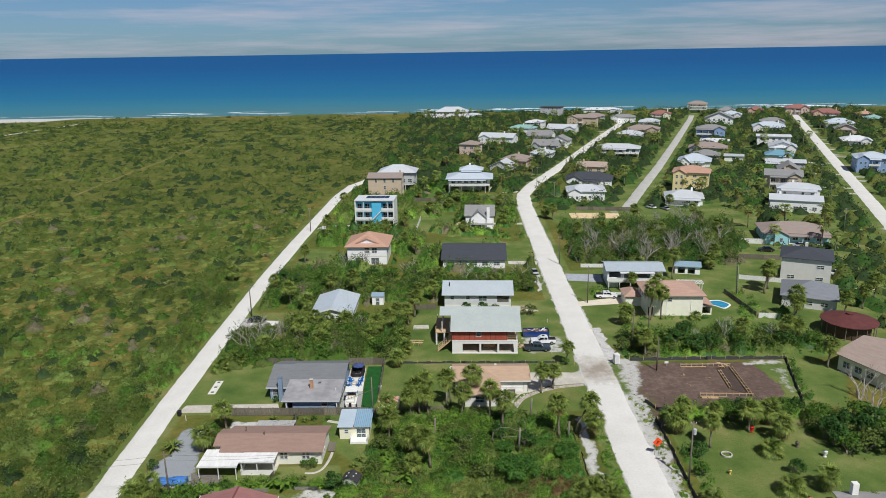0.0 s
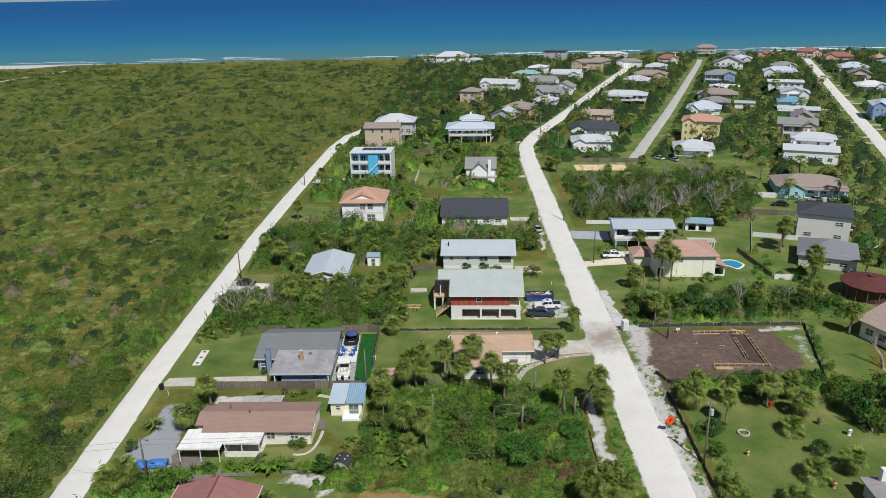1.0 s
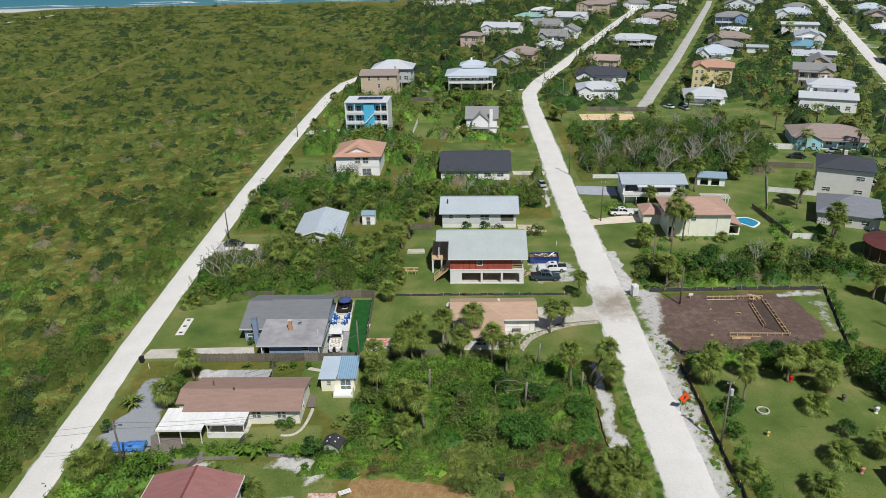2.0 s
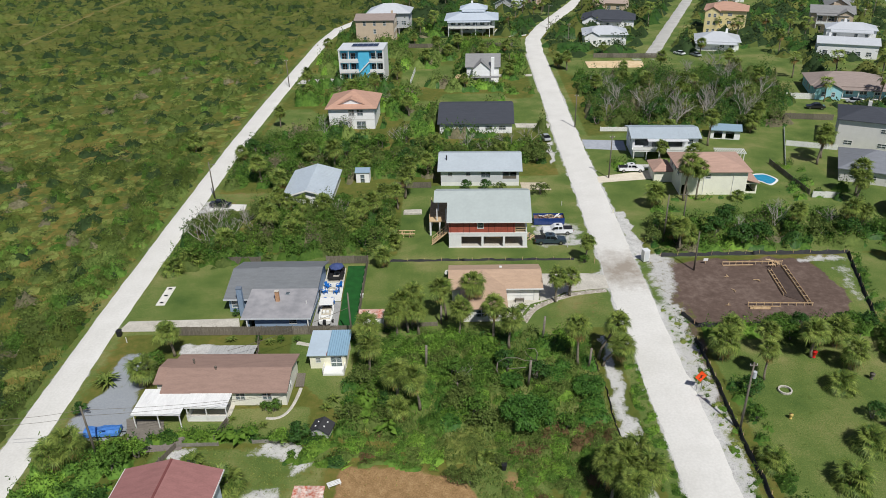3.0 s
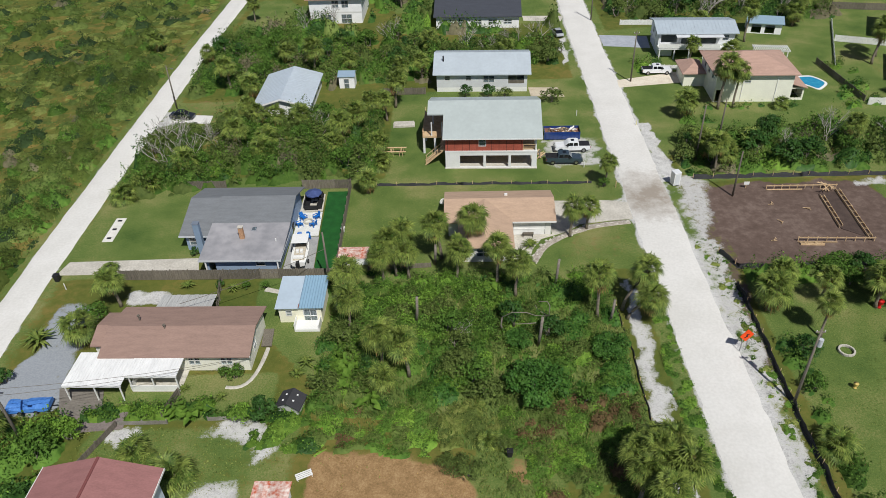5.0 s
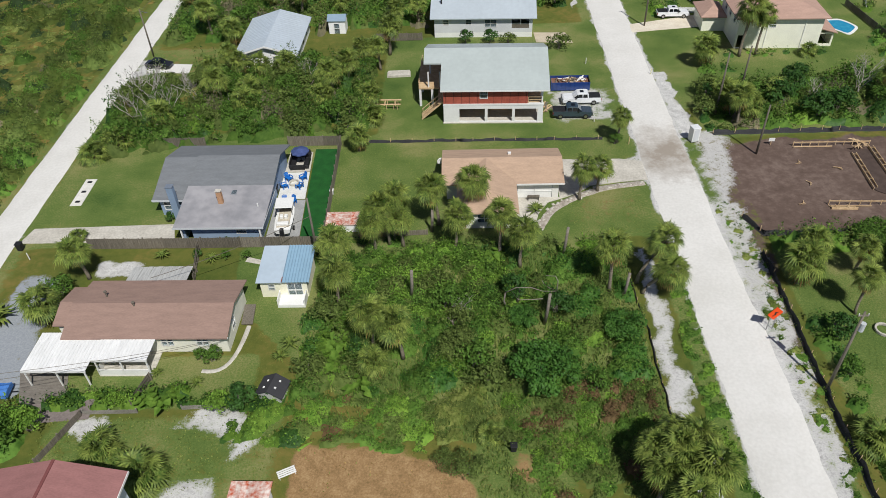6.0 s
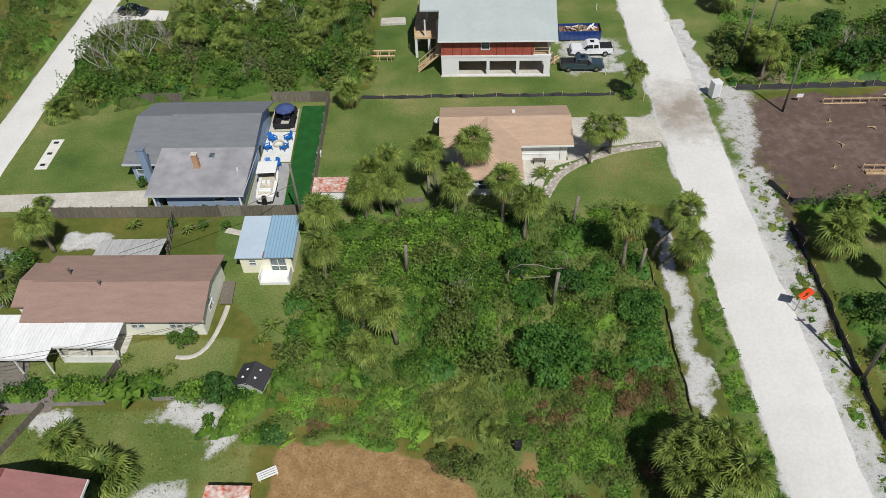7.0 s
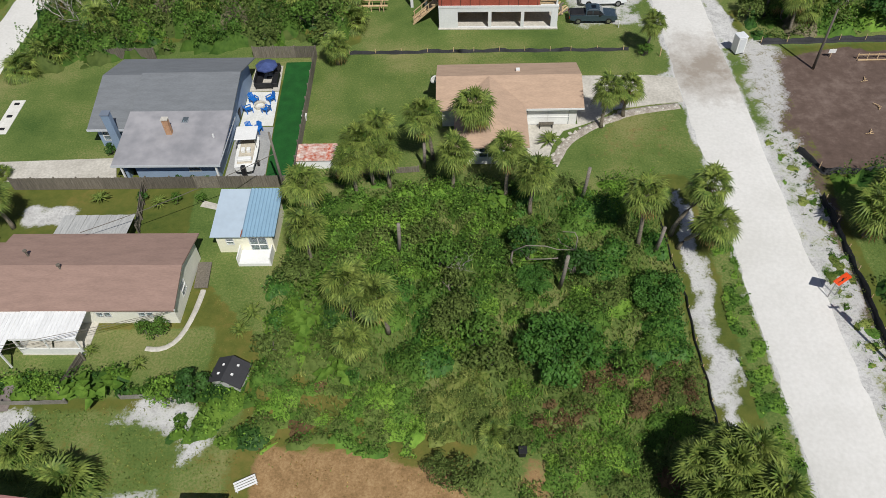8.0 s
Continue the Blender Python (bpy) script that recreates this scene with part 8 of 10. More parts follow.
wire((-13.2, 118.8, 6.0), (-29.6, 111.5, 3.9), 0.4, 0.03)
wire((-49.0, 173.3, 8.0), (-49.2, 262, 8.4), 1.2)
for dz in (0.0, 0.9):
    wire((-52.0, 93.6, 7.8 - dz), (-41.6, 94.8, 8.0 - dz), 0.3), wire((-41.6, 94.8, 8.0 - dz), (-20.2, 103.9, 2.5 - 0.1 * dz), 0.5)


def building_site():
    """Batter boards and footing forms of new lumber."""
    def board_frame(x0, x1, y, turn, label):
        ob = thing("batter_board", pose(x0, y, 0.05, 0, 0, turn), label, "timber frame", "batter boards")
        L = x1 - x0
        n = max(2, int(L / 1.1))
        for i in range(n + 1):
            part("stake", boxes((i * L / n - 0.04, i * L / n + 0.04, -0.04, 0.04, -0.2, 0.75)), M_WOOD_NEW, ob)
        part("rail", boxes((-0.1, L + 0.1, -0.075, -0.042, 0.55, 0.72)), M_WOOD_NEW, ob)
        part("rail", boxes((-0.1, L * 0.5, -0.45, -0.41, 0.1, 0.26)), M_WOOD_NEW, ob)
    soil = mat("dark_soil", srgb(66, 54, 48), srgb(88, 74, 66), 1, 0.95, 0.03)
    pad("trench_soil", [(56.4, 137.6), (59.0, 138.0), (58.2, 126.6), (55.9, 128.6)], soil, "dark dug soil between footing forms", 0.11, "soil")
    board_frame(49.4, 59.6, 139.2, -1, "long board frame of new lumber on bare earth")
    board_frame(48.9, 58.8, 126.0, -3, "row of stakes and boards of new lumber on bare earth")
    for x0, y0, x1, y1, gap in ((59.3, 138.4, 58.4, 125.8, 0.5), (56.4, 136.9, 55.7, 128.8, 0.45), (48.9, 125.1, 52.0, 124.9, 0.35)):
        L = math.hypot(x1 - x0, y1 - y0)
        ob = thing("footing_form", pose(x0, y0, 0.04, 0, 0, math.degrees(math.atan2(y1 - y0, x1 - x0))), "timber footing form round a trench edge", "formwork", "footing forms")
        part("board", boxes((0, L, -0.05, 0.0, 0, 0.35)), M_WOOD_NEW, ob)
        part("board", boxes((0, L * 0.96, gap, gap + 0.05, 0, 0.35)), M_WOOD_NEW, ob)
        for i in range(int(L / 1.4)):
            part("spreader", boxes((0.5 + 1.4 * i, 0.58 + 1.4 * i, -0.1, gap + 0.1, 0.353, 0.4)), M_WOOD_NEW, ob)
        part("soil_edge", boxes((0, L, 0.003, gap - 0.003, 0, 0.12)), soil, ob)
    for x, y, a, n in ((58.6, 138.6, 70, 5), (57.6, 138.0, 20, 4)):
        ob = thing("leaning_boards", pose(x, y, 0.05, 0, 0, a), "loose boards propped against a timber frame", "boards", "propped boards")
        for k in range(n):
            part("board", boxes((-1.2, 1.2, -0.06, 0.06, 0, 0.05)), M_WOOD_NEW, ob).matrix_basis = pose(0.15 * k, 0.2 * k, 0.5, 0, 14 - 6 * k, 25 * k)
    for x, y, a in ((48.6, 135.0, 20), (48.4, 130.4, 70), (45.8, 126.2, 10), (53.4, 133.6, 110)):
        ob = thing("stake_pile", pose(x, y, 0.08, 0, 0, a), "small heap of survey stakes on bare earth", "stakes", "stake heaps")
        for k in range(3):
            o = part("stake", boxes((-0.5, 0.5, -0.03, 0.03, 0, 0.06)), M_WOOD_NEW, ob)
            o.matrix_basis = pose(0.1 * k, 0.1 * k, 0.05 * k, 0, 8, 25 * k)
    ob = thing("permit_board", pose(46.5, 139.6, 0), "small white notice board on a stake", "sign")
    part("panel", boxes((-0.4, 0.4, -0.02, 0.02, 0.7, 1.2)), M_WHITE, ob)
    part("stake", boxes((-0.04, 0.04, 0.022, 0.08, -0.1, 1.2)), M_WOOD_NEW, ob)


building_site()


def sawhorse_table():
    ob = thing("sawhorse_table", pose(-7.2, 153.2, 0, 0, 0, -2), "planks of new lumber laid on sawhorses", "work table")
    for y in (-0.7, 0.7):
        part("plank", boxes((-2.4, 2.4, y - 0.14, y + 0.14, 0.8, 0.88)), M_WOOD_NEW, ob)
    for x in (-1.6, 0, 1.6):
        part("sawhorse", boxes((x - 0.06, x + 0.06, -0.95, 0.95, 0.68, 0.79), (x - 0.3, x - 0.22, -0.8, -0.7, 0, 0.7), (x + 0.22, x + 0.3, -0.8, -0.7, 0, 0.7), (x - 0.3, x - 0.22, 0.7, 0.8, 0, 0.7), (x + 0.22, x + 0.3, 0.7, 0.8, 0, 0.7)), M_WOOD_NEW, ob)


sawhorse_table()
ob = thing("panel_stack", pose(-5.6, 163.6, 0, 0, 0, 2), "stack of pale building panels on a lawn", "panel stack")
for i in range(4):
    part("panel", boxes((-1.9 + 0.06 * i, 1.9 - 0.04 * i, -0.9, 0.9, 0.02 + i * 0.09, 0.1 + i * 0.09)), M_CONCRETE, ob)
ob = thing("rubble_bags", pose(-10.2, 156.0, 0), "pile of white building sacks beside a palm", "sacks")
for i in range(5):
    part("sack", bevel(boxes((-0.35, 0.35, -0.22, 0.22, 0, 0.22)), 0.06), M_WHITE, ob).matrix_basis = pose(0.3 * (i % 2), 0.5 * (i // 2), 0.01 + 0.2 * (i == 4), 0, 0, 40 * i)
ob = thing("lumber_pile", pose(17.0, 151.6, 0, 0, 0, 60), "heap of loose lumber beside a house", "lumber")
for i in range(9):
    part("plank", boxes((-1.3, 1.3, -0.1, 0.1, 0, 0.07)), M_WOOD_NEW if i % 3 else M_WOOD_GREY, ob).matrix_basis = pose(0.1 * i - 0.4, 0.16 * i - 0.6, 0.03 + 0.05 * (i % 4), 0, 3 * (i % 3), 14 * (i % 5) - 20)


def bench(x, y, turn, label):
    ob = thing("garden_bench", pose(x, y, 0.04, 0, 0, turn), label, "bench")
    for i in range(3):
        part("slat", boxes((-0.75, 0.75, -0.3 + i * 0.16, -0.18 + i * 0.16, 0.42, 0.46)), M_WOOD_GREY, ob)
        part("slat", boxes((-0.75, 0.75, 0.2, 0.24, 0.55 + i * 0.14, 0.65 + i * 0.14)), M_WOOD_GREY, ob)
    for xx in (-0.68, 0.62):
        part("leg", boxes((xx, xx + 0.06, -0.3, 0.24, 0, 0.415)), M_DARK, ob)


bench(12.9, 128.6, 180, "grey garden bench against a garage wall")


def bin_(x, y, label, m, s=1.0):
    ob = thing("wheelie_bin", pose(x, y, 0.02) @ Matrix.Scale(s, 4), label, "bin", "bins")
    part("body", bevel(profile([(-0.28, 0.08), (0.28, 0.08), (0.34, 1.0), (-0.34, 1.0)], 0.3, -0.04), 0.02), m, ob)
    part("lid", bevel(boxes((-0.38, 0.4, -0.37, 0.37, 1.003, 1.07)), 0.02), m, ob)


bin_(7.6, 92.0, "black bin lying in low shrubs", M_DARK, 0.8), bin_(-49.4, 121.4, "dark bin beside the road", M_DARK), bin_(-12.9, 131.0, "pale bin behind a fence", M_TRIM, 0.7), bin_(-20.3, 131.6, "black covered grill against a wall", M_DARK, 1.1)
ob = thing("folding_lounger", pose(-12.2, 90.1, 0.02, 0, 0, 25), "white slatted lounger on bare ground", "lounger")
for i in range(4):
    part("slat", boxes((-0.8, 0.8, -0.36 + i * 0.2, -0.22 + i * 0.2, 0.3, 0.34)), M_WHITE, ob)
for x in (-0.7, 0.7):
    part("leg", boxes((x - 0.03, x + 0.03, -0.34, 0.36, 0, 0.298)), M_WHITE, ob)
for x, y, m, lab, s in ((53.1, 112.4, mat("red_enamel", srgb(190, 26, 22), srgb(210, 40, 34), 2, 0.5), "red garden ornament in a lawn", 0.9), (61.7, 104.3, M_WHITE, "white garden urn in a lawn", 0.9), (58.6, 107.3, M_WOOD_GREY, "stone garden urn on a round bed", 0.8), (44.5, 99.8, mat("yellow_paint", srgb(206, 178, 96), srgb(226, 200, 120), 2, 0.7), "yellow garden marker post", 0.6), (53.2, 92.1, mat("terracotta", srgb(190, 130, 104), srgb(212, 156, 130), 2, 0.8), "terracotta garden urn on a lawn", 0.8)):
    ob = thing("garden_urn", pose(x, y, 0) @ Matrix.Scale(s, 4), lab, "garden ornament", "garden ornaments")
    bm = bmesh.new()
    tube(bm, [(0, 0, 0), (0, 0, 0.12), (0, 0, 0.3), (0, 0, 0.7), (0, 0, 1.0), (0, 0, 1.1)], [0.35, 0.3, 0.16, 0.42, 0.36, 0.46], 12)
    part("bowl", bm, m, ob, smooth=True)
for x, y, m, lab in ((34.9, 161.2, mat("yellow_marker", srgb(220, 214, 150), srgb(236, 230, 170), 2, 0.7), "short pale marker post beside the road"), (27.4, 141.0, M_WOOD_NEW, "short wooden marker post"), (23.6, 147.2, M_WHITE, "short white pipe post"), (25.2, 165.6, M_WHITE, "short white pipe post"), (-47.6, 119.6, M_WHITE, "white plastic pipe lying by the road")):
    ob = thing("marker_post", pose(x, y, 0), lab, "post", "marker posts")
    bm = bmesh.new()
    tube(bm, [(0, 0, -0.1), (0, 0, 1.0)], 0.06, 8)
    part("post", bm, m, ob)


def satellite_dish(x, y, z, turn):
    ob = thing("satellite_dish", pose(x, y, z, 0, 0, turn), "white satellite dish on a short mast", "satellite dish", "satellite dishes")
    bm = bmesh.new()
    tube(bm, [(0, 0, -0.5), (0, 0, 0)], 0.03, 6)
    part("mast", bm, M_CHROME, ob)
    bm = bmesh.new()
    rings = [[bm.verts.new((r * math.cos(2 * math.pi * k / 14), -0.4 * r * r + d, 0.1 + r * math.sin(2 * math.pi * k / 14))) for k in range(14)] for r, d in ((0.02, 0.0), (0.25, 0.0), (0.45, 0.0), (0.46, 0.03), (0.02, 0.04))]
    for a, b in zip(rings, rings[1:]):
        for k in range(14):
            bm.faces.new((a[k], a[(k + 1) % 14], b[(k + 1) % 14], b[k]))
    part("reflector", bm, M_WHITE, ob, smooth=True)


satellite_dish(1.2, 133.2, 3.2, 30)

# pool and its white pergola
def pool():
    ob = thing("swimming_pool", pose(71.6, 177.0, 0) @ Matrix.Diagonal((0.72, 0.66, 1, 1)), "kidney-shaped pool with blue water and white coping", "pool")
    n = 28

    def outline(s):
        return [((2.6 + 0.7 * math.cos(2 * (2 * math.pi * k / n) + 0.8)) * s * math.cos(2 * math.pi * k / n), (4.2 + 0.5 * math.sin(3 * 2 * math.pi * k / n)) * s * math.sin(2 * math.pi * k / n)) for k in range(n)]
    bm = bmesh.new()
    slab(bm, [[(*outline(1.18)[k], 0.1), (*outline(1.18)[(k + 1) % n], 0.1), (*outline(0.98)[(k + 1) % n], 0.1), (*outline(0.98)[k], 0.1)] for k in range(n)], 0.14)
    part("coping", bm, M_WHITE, ob)
    bm = bmesh.new()
    bm.faces.new([bm.verts.new((*p, 0.05)) for p in outline(0.985)])
    part("water_surface", bm, mat("pool_water", srgb(30, 128, 168), srgb(60, 160, 190), 0.8, 0.1), ob, "bright blue pool water")


pool()
keep_clear(71.6, 173.6, 0, 6, 7, 0.3)


def rusty_roofed_shed():
    ob = thing("storage_shed", pose(-14.7, 84.6, 0, 0, 0, -2), "small shed with a rust-streaked sheet roof", "shed")
    keep_clear(-14.7, 84.4, -2, 3.6, 4.2, 0.1)
    walls(ob, -1.5, 1.5, 0, 3.4, 0, 1.7, W_WHITE, [(1.0, 0.02, 0.9, 1.6)])
    for i in range(7):
        part("roof_sheet", boxes((-1.75 + i * 0.5, -1.255 + i * 0.5, -0.2, 3.8, 1.703, 1.76 + 0.02 * (i % 2))), bpy.data.materials["rusting_white_metal"], ob)


rusty_roofed_shed()


def pergola():
    ob = thing("pergola", pose(67.2, 186.6, 0, 0, 0, -8), "white slatted pergola beside a pool", "pergola")
    for x in (-3, 3):
        for y in (0, 2.6):
            part("post", boxes((x - 0.08, x + 0.08, y - 0.08, y + 0.08, 0, 2.4)), M_WHITE, ob)
    for y in (0, 2.6):
        part("beam", boxes((-3.4, 3.4, y - 0.06, y + 0.06, 2.403, 2.6)), M_WHITE, ob)
    for i in range(18):
        part("slat", boxes((-3.3 + i * 0.385, -3.14 + i * 0.385, -0.4, 3.0, 2.603, 2.7)), M_WHITE, ob)


pergola()


def camper():
    ob = thing("grey_roofed_house", pose(60.2, 82.4, 0, 0, 0, -2), "low grey-roofed house with a white chimney", "house")
    keep_clear(60.2, 82.4, -2, 10, 10, 0.4)
    walls(ob, -4.2, 4.2, 0, 8.0, 0, 2.4, paint(206, 210, 214), [(1, 0.9, 1, 1)], [(2, 0.9, 1, 1)], [(2, 0.9, 1, 1)])
    part("roof", roof_bm("hip", -4.8, 4.8, -0.6, 8.6, 2.5, 1.5), shingle(150, 146, 142), ob)
    part("chimney", bevel(boxes((-2.9, -2.0, 6.9, 7.7, 2.4, 4.8)), 0.03), M_WHITE, ob)


camper()


def banana_leaves(x, y, n, seed, h, mat_, label, name="elephant_ear"):
    """Large single leaves on stalks."""
    ob = thing(name, pose(x, y, 0), label, "plant", "large-leaved plants")
    rnd = random.Random(seed)
    for i in range(n):
        a, r = rnd.uniform(0, 6.28), rnd.uniform(0.15, 1.3)
        px, py, pz = r * math.cos(a), r * math.sin(a), h * rnd.uniform(0.5, 1.0)
        L, W = rnd.uniform(0.5, 0.85), rnd.uniform(0.34, 0.52)
        bm = bmesh.new()
        d, s_ = Vector((math.cos(a), math.sin(a), -0.35)).normalized(), Vector((-math.sin(a), math.cos(a), 0))
        c = Vector((px, py, pz))
        v = [bm.verts.new(c - d * L * 0.5), bm.verts.new(c - d * L * 0.2 + s_ * W + Vector((0, 0, 0.06))), bm.verts.new(c + d * L * 0.35 + s_ * W * 0.6), bm.verts.new(c + d * L), bm.verts.new(c + d * L * 0.35 - s_ * W * 0.6), bm.verts.new(c - d * L * 0.2 - s_ * W + Vector((0, 0, 0.06))), bm.verts.new(c + Vector((0, 0, -0.05)))]
        for k in range(6):
            bm.faces.new((v[6], v[k], v[(k + 1) % 6]))
        tube(bm, [(px * 0.2, py * 0.2, 0), (px * 0.6, py * 0.6, pz * 0.7), tuple(c)], 0.02, 3, cap=False)
        part("leaf", bm, mat_, ob)


for x, y, sd in ((-9.6, 105.4, 1), (-10.8, 104.2, 2), (-8.8, 103.6, 3), (-10.4, 102.6, 4), (-9.4, 101.2, 5), (-7.8, 105.6, 6), (-26.4, 97.6, 7), (-24.6, 97.4, 8), (-6.6, 98.8, 9), (7.2, 117.6, 10)):
    banana_leaves(x, y, 14, sd, 1.5, M_LEAF_LIME, "clump of bright elephant-ear leaves")


def spiky(x, y, s, seed, label="spiky green cycad in a lawn"):
    ob = thing("cycad", pose(x, y, 0) @ Matrix.Scale(s, 4), label, "plant", "spiky garden plants")
    rs = np.random.RandomState(seed)
    for i in range(22):
        a, t = i * 2.399, 0.25 + 0.9 * rs.rand()
        bm = bmesh.new()
        d = Vector((math.cos(a), math.sin(a), 0))
        w = Vector((-math.sin(a), math.cos(a), 0)) * 0.1
        p0, p1, p2 = Vector((0, 0, 0.2)), d * 0.6 * math.cos(t) + Vector((0, 0, 0.2 + 0.75 * math.sin(t))), d * 1.25 * math.cos(t * 0.8) + Vector((0, 0, 0.1 + 0.8 * math.sin(t)))
        v = [bm.verts.new(q) for q in (p0 + w * 0.3, p1 + w, p2, p1 - w, p0 - w * 0.3)]
        m_ = bm.verts.new(p1 + Vector((0, 0, 0.04)))
        bm.faces.new((v[0], v[1], m_)), bm.faces.new((v[1], v[2], m_)), bm.faces.new((v[2], v[3], m_)), bm.faces.new((v[3], v[4], m_)), bm.faces.new((v[4], v[0], m_))
        part("frond", bm, M_PALM, ob)


spiky(-46.4, 109.6, 1.9, 1, "large spiky garden palm beside a gravel drive"), spiky(-31.6, 119.4, 1.0, 2), spiky(-25.6, 118.6, 0.9, 3), spiky(-14.2, 105.0, 1.1, 4), spiky(-15.0, 103.4, 0.9, 5), spiky(13.0, 126.0, 1.3, 6, "spiky garden palm beside a driveway"), spiky(-27.0, 101.6, 0.7, 7), spiky(-22.6, 100.2, 0.8, 8), spiky(12.4, 123.2, 0.7, 9)
rock_rnd = random.Random(8)
for i in range(44):
    u = i / 43.001 * (len(ROCK_BED) - 1)
    (ax, ay), (bx, by) = ROCK_BED[int(u)], ROCK_BED[int(u) + 1]
    x, y = ax + (bx - ax) * (u % 1), ay + (by - ay) * (u % 1)
    r = rock_rnd.uniform(0.12, 0.24)
    bm = bmesh.new()
    bmesh.ops.create_icosphere(bm, subdivisions=1, radius=r)
    for v in bm.verts:
        v.co *= rock_rnd.uniform(0.75, 1.2)
        v.co.z *= 0.6
    o = finish("edging_stone", bm, M_CONCRETE)
    o.location = (x + rock_rnd.uniform(-0.4, 0.4), y + rock_rnd.uniform(-0.35, 0.35), 0.05)
    tagged(o, "pale rock edging a driveway bed", "stone", "edging stones")
surf = random.Random(21)
for k in range(46):
    x = surf.uniform(-640, 640)
    breaker(x, x + surf.uniform(14, 60), surf.choice((794, 797, 806, 820, 826)) + surf.uniform(-3, 3) - 0.02 * x, surf.uniform(1.5, 5.5), k)
for x0, x1, y, wd, sd in ((-83, -45, 806, 6, 101), (-30, 45, 806, 8, 102), (50, 95, 812, 7, 103), (360, 430, 798, 8, 105), (440, 475, 800, 6, 106)):
    breaker(x0, x1, y, wd, sd)
keep_clear(-480, 708, 8, 270, 90, 1.0)

# palms whose places can be told
for k, x, y, a, s in (
    (2, -4.8, 120.6, 190, 1.0), (1, -3.2, 120.2, 0, 1.0), (0, -6.4, 119.4, 200, 0.9), (2, 1.0, 124.2, 200, 1.0), (2, 4.4, 124.6, 20, 1.05),
    (0, 3.0, 119.4, 10, 1.0), (2, 8.1, 117.9, 100, 1.0), (0, 10.2, 116.2, 50, 1.0), (5, 19.5, 111.8, 160, 0.98), (6, 22.7, 113.0, 10, 1.0),
    (7, 23.0, 111.4, -20, 1.0), (0, 18.7, 128.5, 10, 0.95), (1, 21.3, 130.2, 90, 0.95), (1, -10.0, 116.0, 0, 1.1), (0, -9.7, 110.4, 70, 1.0),
    (0, -5.4, 103.9, 120, 1.05), (2, -2.6, 102.9, 220, 0.98), (4, -5.3, 100.6, 40, 0.85), (2, 20.0, 88.8, 0, 0.9), (0, 21.2, 87.4, 90, 0.95), (1, 19.0, 86.8, 200, 1.0),
    (3, 5.6, 93.5, 0, 0.7), (3, -29.4, 92.6, 60, 1.05), (3, -24.6, 89.8, 190, 1.25), (3, -26.4, 90.6, 100, 0.9), (5, -4.2, 121.2, 30, 1.0), (0, 22.0, 89.4, 40, 1.0), (1, 20.6, 90.6, 130, 1.0), (0, 22.6, 86.6, 10, 1.05), (1, 18.8, 89.0, 260, 0.95), (2, 20.2, 84.6, 300, 0.95), (1, -39.1, 116.0, 30, 1.0), (4, -41.0, 109.0, 10, 1.1),
    (4, -44.4, 94.8, 200, 1.1), (4, -46.2, 93.0, 100, 1.0), (1, -32.2, 154.5, 10, 1.15), (0, -13.1, 159.0, 100, 1.0), (1, -8.7, 165.6, 20, 1.0), (0, -6.6, 179.0, 40, 1.0),
    (4, -10.2, 141.2, 90, 0.9), (4, 43.7, 163.4, 60, 1.2), (0, 25.9, 141.6, 10, 0.8), (2, 89.2, 188.5, 70, 1.1), (4, 40.0, 112.4, 10, 1.2), (1, 42.0, 114.6, 10, 1.0),
    (1, 47.0, 114.0, 80, 0.9), (1, 52.7, 112.4, 30, 1.1), (4, 54.3, 114.6, 100, 1.0), (4, 57.2, 115.0, 10, 1.1), (4, 56.8, 109.5, 45, 1.1), (3, 53.4, 105.3, 0, 1.2),
    (2, 44.2, 107.6, 80, 0.8), (3, 51.6, 94.4, 10, 1.3), (3, 46.5, 88.4, 70, 1.3), (4, 57.1, 94.8, 90, 1.0), (3, 38.8, 91.9, 60, 1.1), (3, -43.0, 123.2, 0, 0.6),
    (0, -34.8, 159.4, 30, 0.9), (4, -28.4, 164.0, 10, 1.0), (4, -23.6, 163.6, 100, 1.0), (4, -16.6, 152.4, 10, 1.1), (4, -27.9, 151.0, 60, 1.1), (4, -39.5, 147.8, 130, 1.1),
    (3, -47.4, 141.0, 30, 1.2), (3, -45.0, 144.0, 30, 1.3), (0, -11.5, 164.8, 60, 0.9), (0, -44.0, 221.0, 0, 0.9), (4, -62, 203, 20, 1.1), (2, 55.2, 178.5, 40, 1.05),
    (0, 51.0, 186.8, 10, 0.9), (3, -9.0, 149.0, 0, 1.2), (4, -9.5, 153.0, 0, 1.0), (4, 45.2, 146.0, 0, 1.0), (4, 42.8, 150.5, 50, 1.0), (3, 61.0, 90.0, 10, 1.2),
):
    palm(k, x, y, a, s)
for k, x, y, a, s in ((5, 50.6, 166.6, 0, 1.25), (5, 53.4, 166.8, 90, 1.05), (2, 86.6, 184.7, 30, 1.2), (5, 66.1, 198.7, 60, 1.1), (3, 61.6, 166.4, 0, 0.9), (3, 46.4, 170.6, 30, 1.0)):
    palm(k, x, y, a, s)
palm_rnd = random.Random(5)
for x0, x1, y0, y1, n in ((-47, 0, 143, 205, 16), (-47, 25, 208, 330, 40), (38, 80, 144, 156, 6), (40, 100, 205, 300, 26), (-4, 26, 184, 203, 6)):
    c = 0
    while c < n:
        x, y = palm_rnd.uniform(x0, x1), palm_rnd.uniform(y0, y1)
        c += 1
        if free_of(np.array([x]), np.array([y]), 0.8)[0]:
            palm(palm_rnd.choice((0, 1, 1, 4, 4)), x, y, palm_rnd.uniform(0, 360), palm_rnd.uniform(0.85, 1.2))

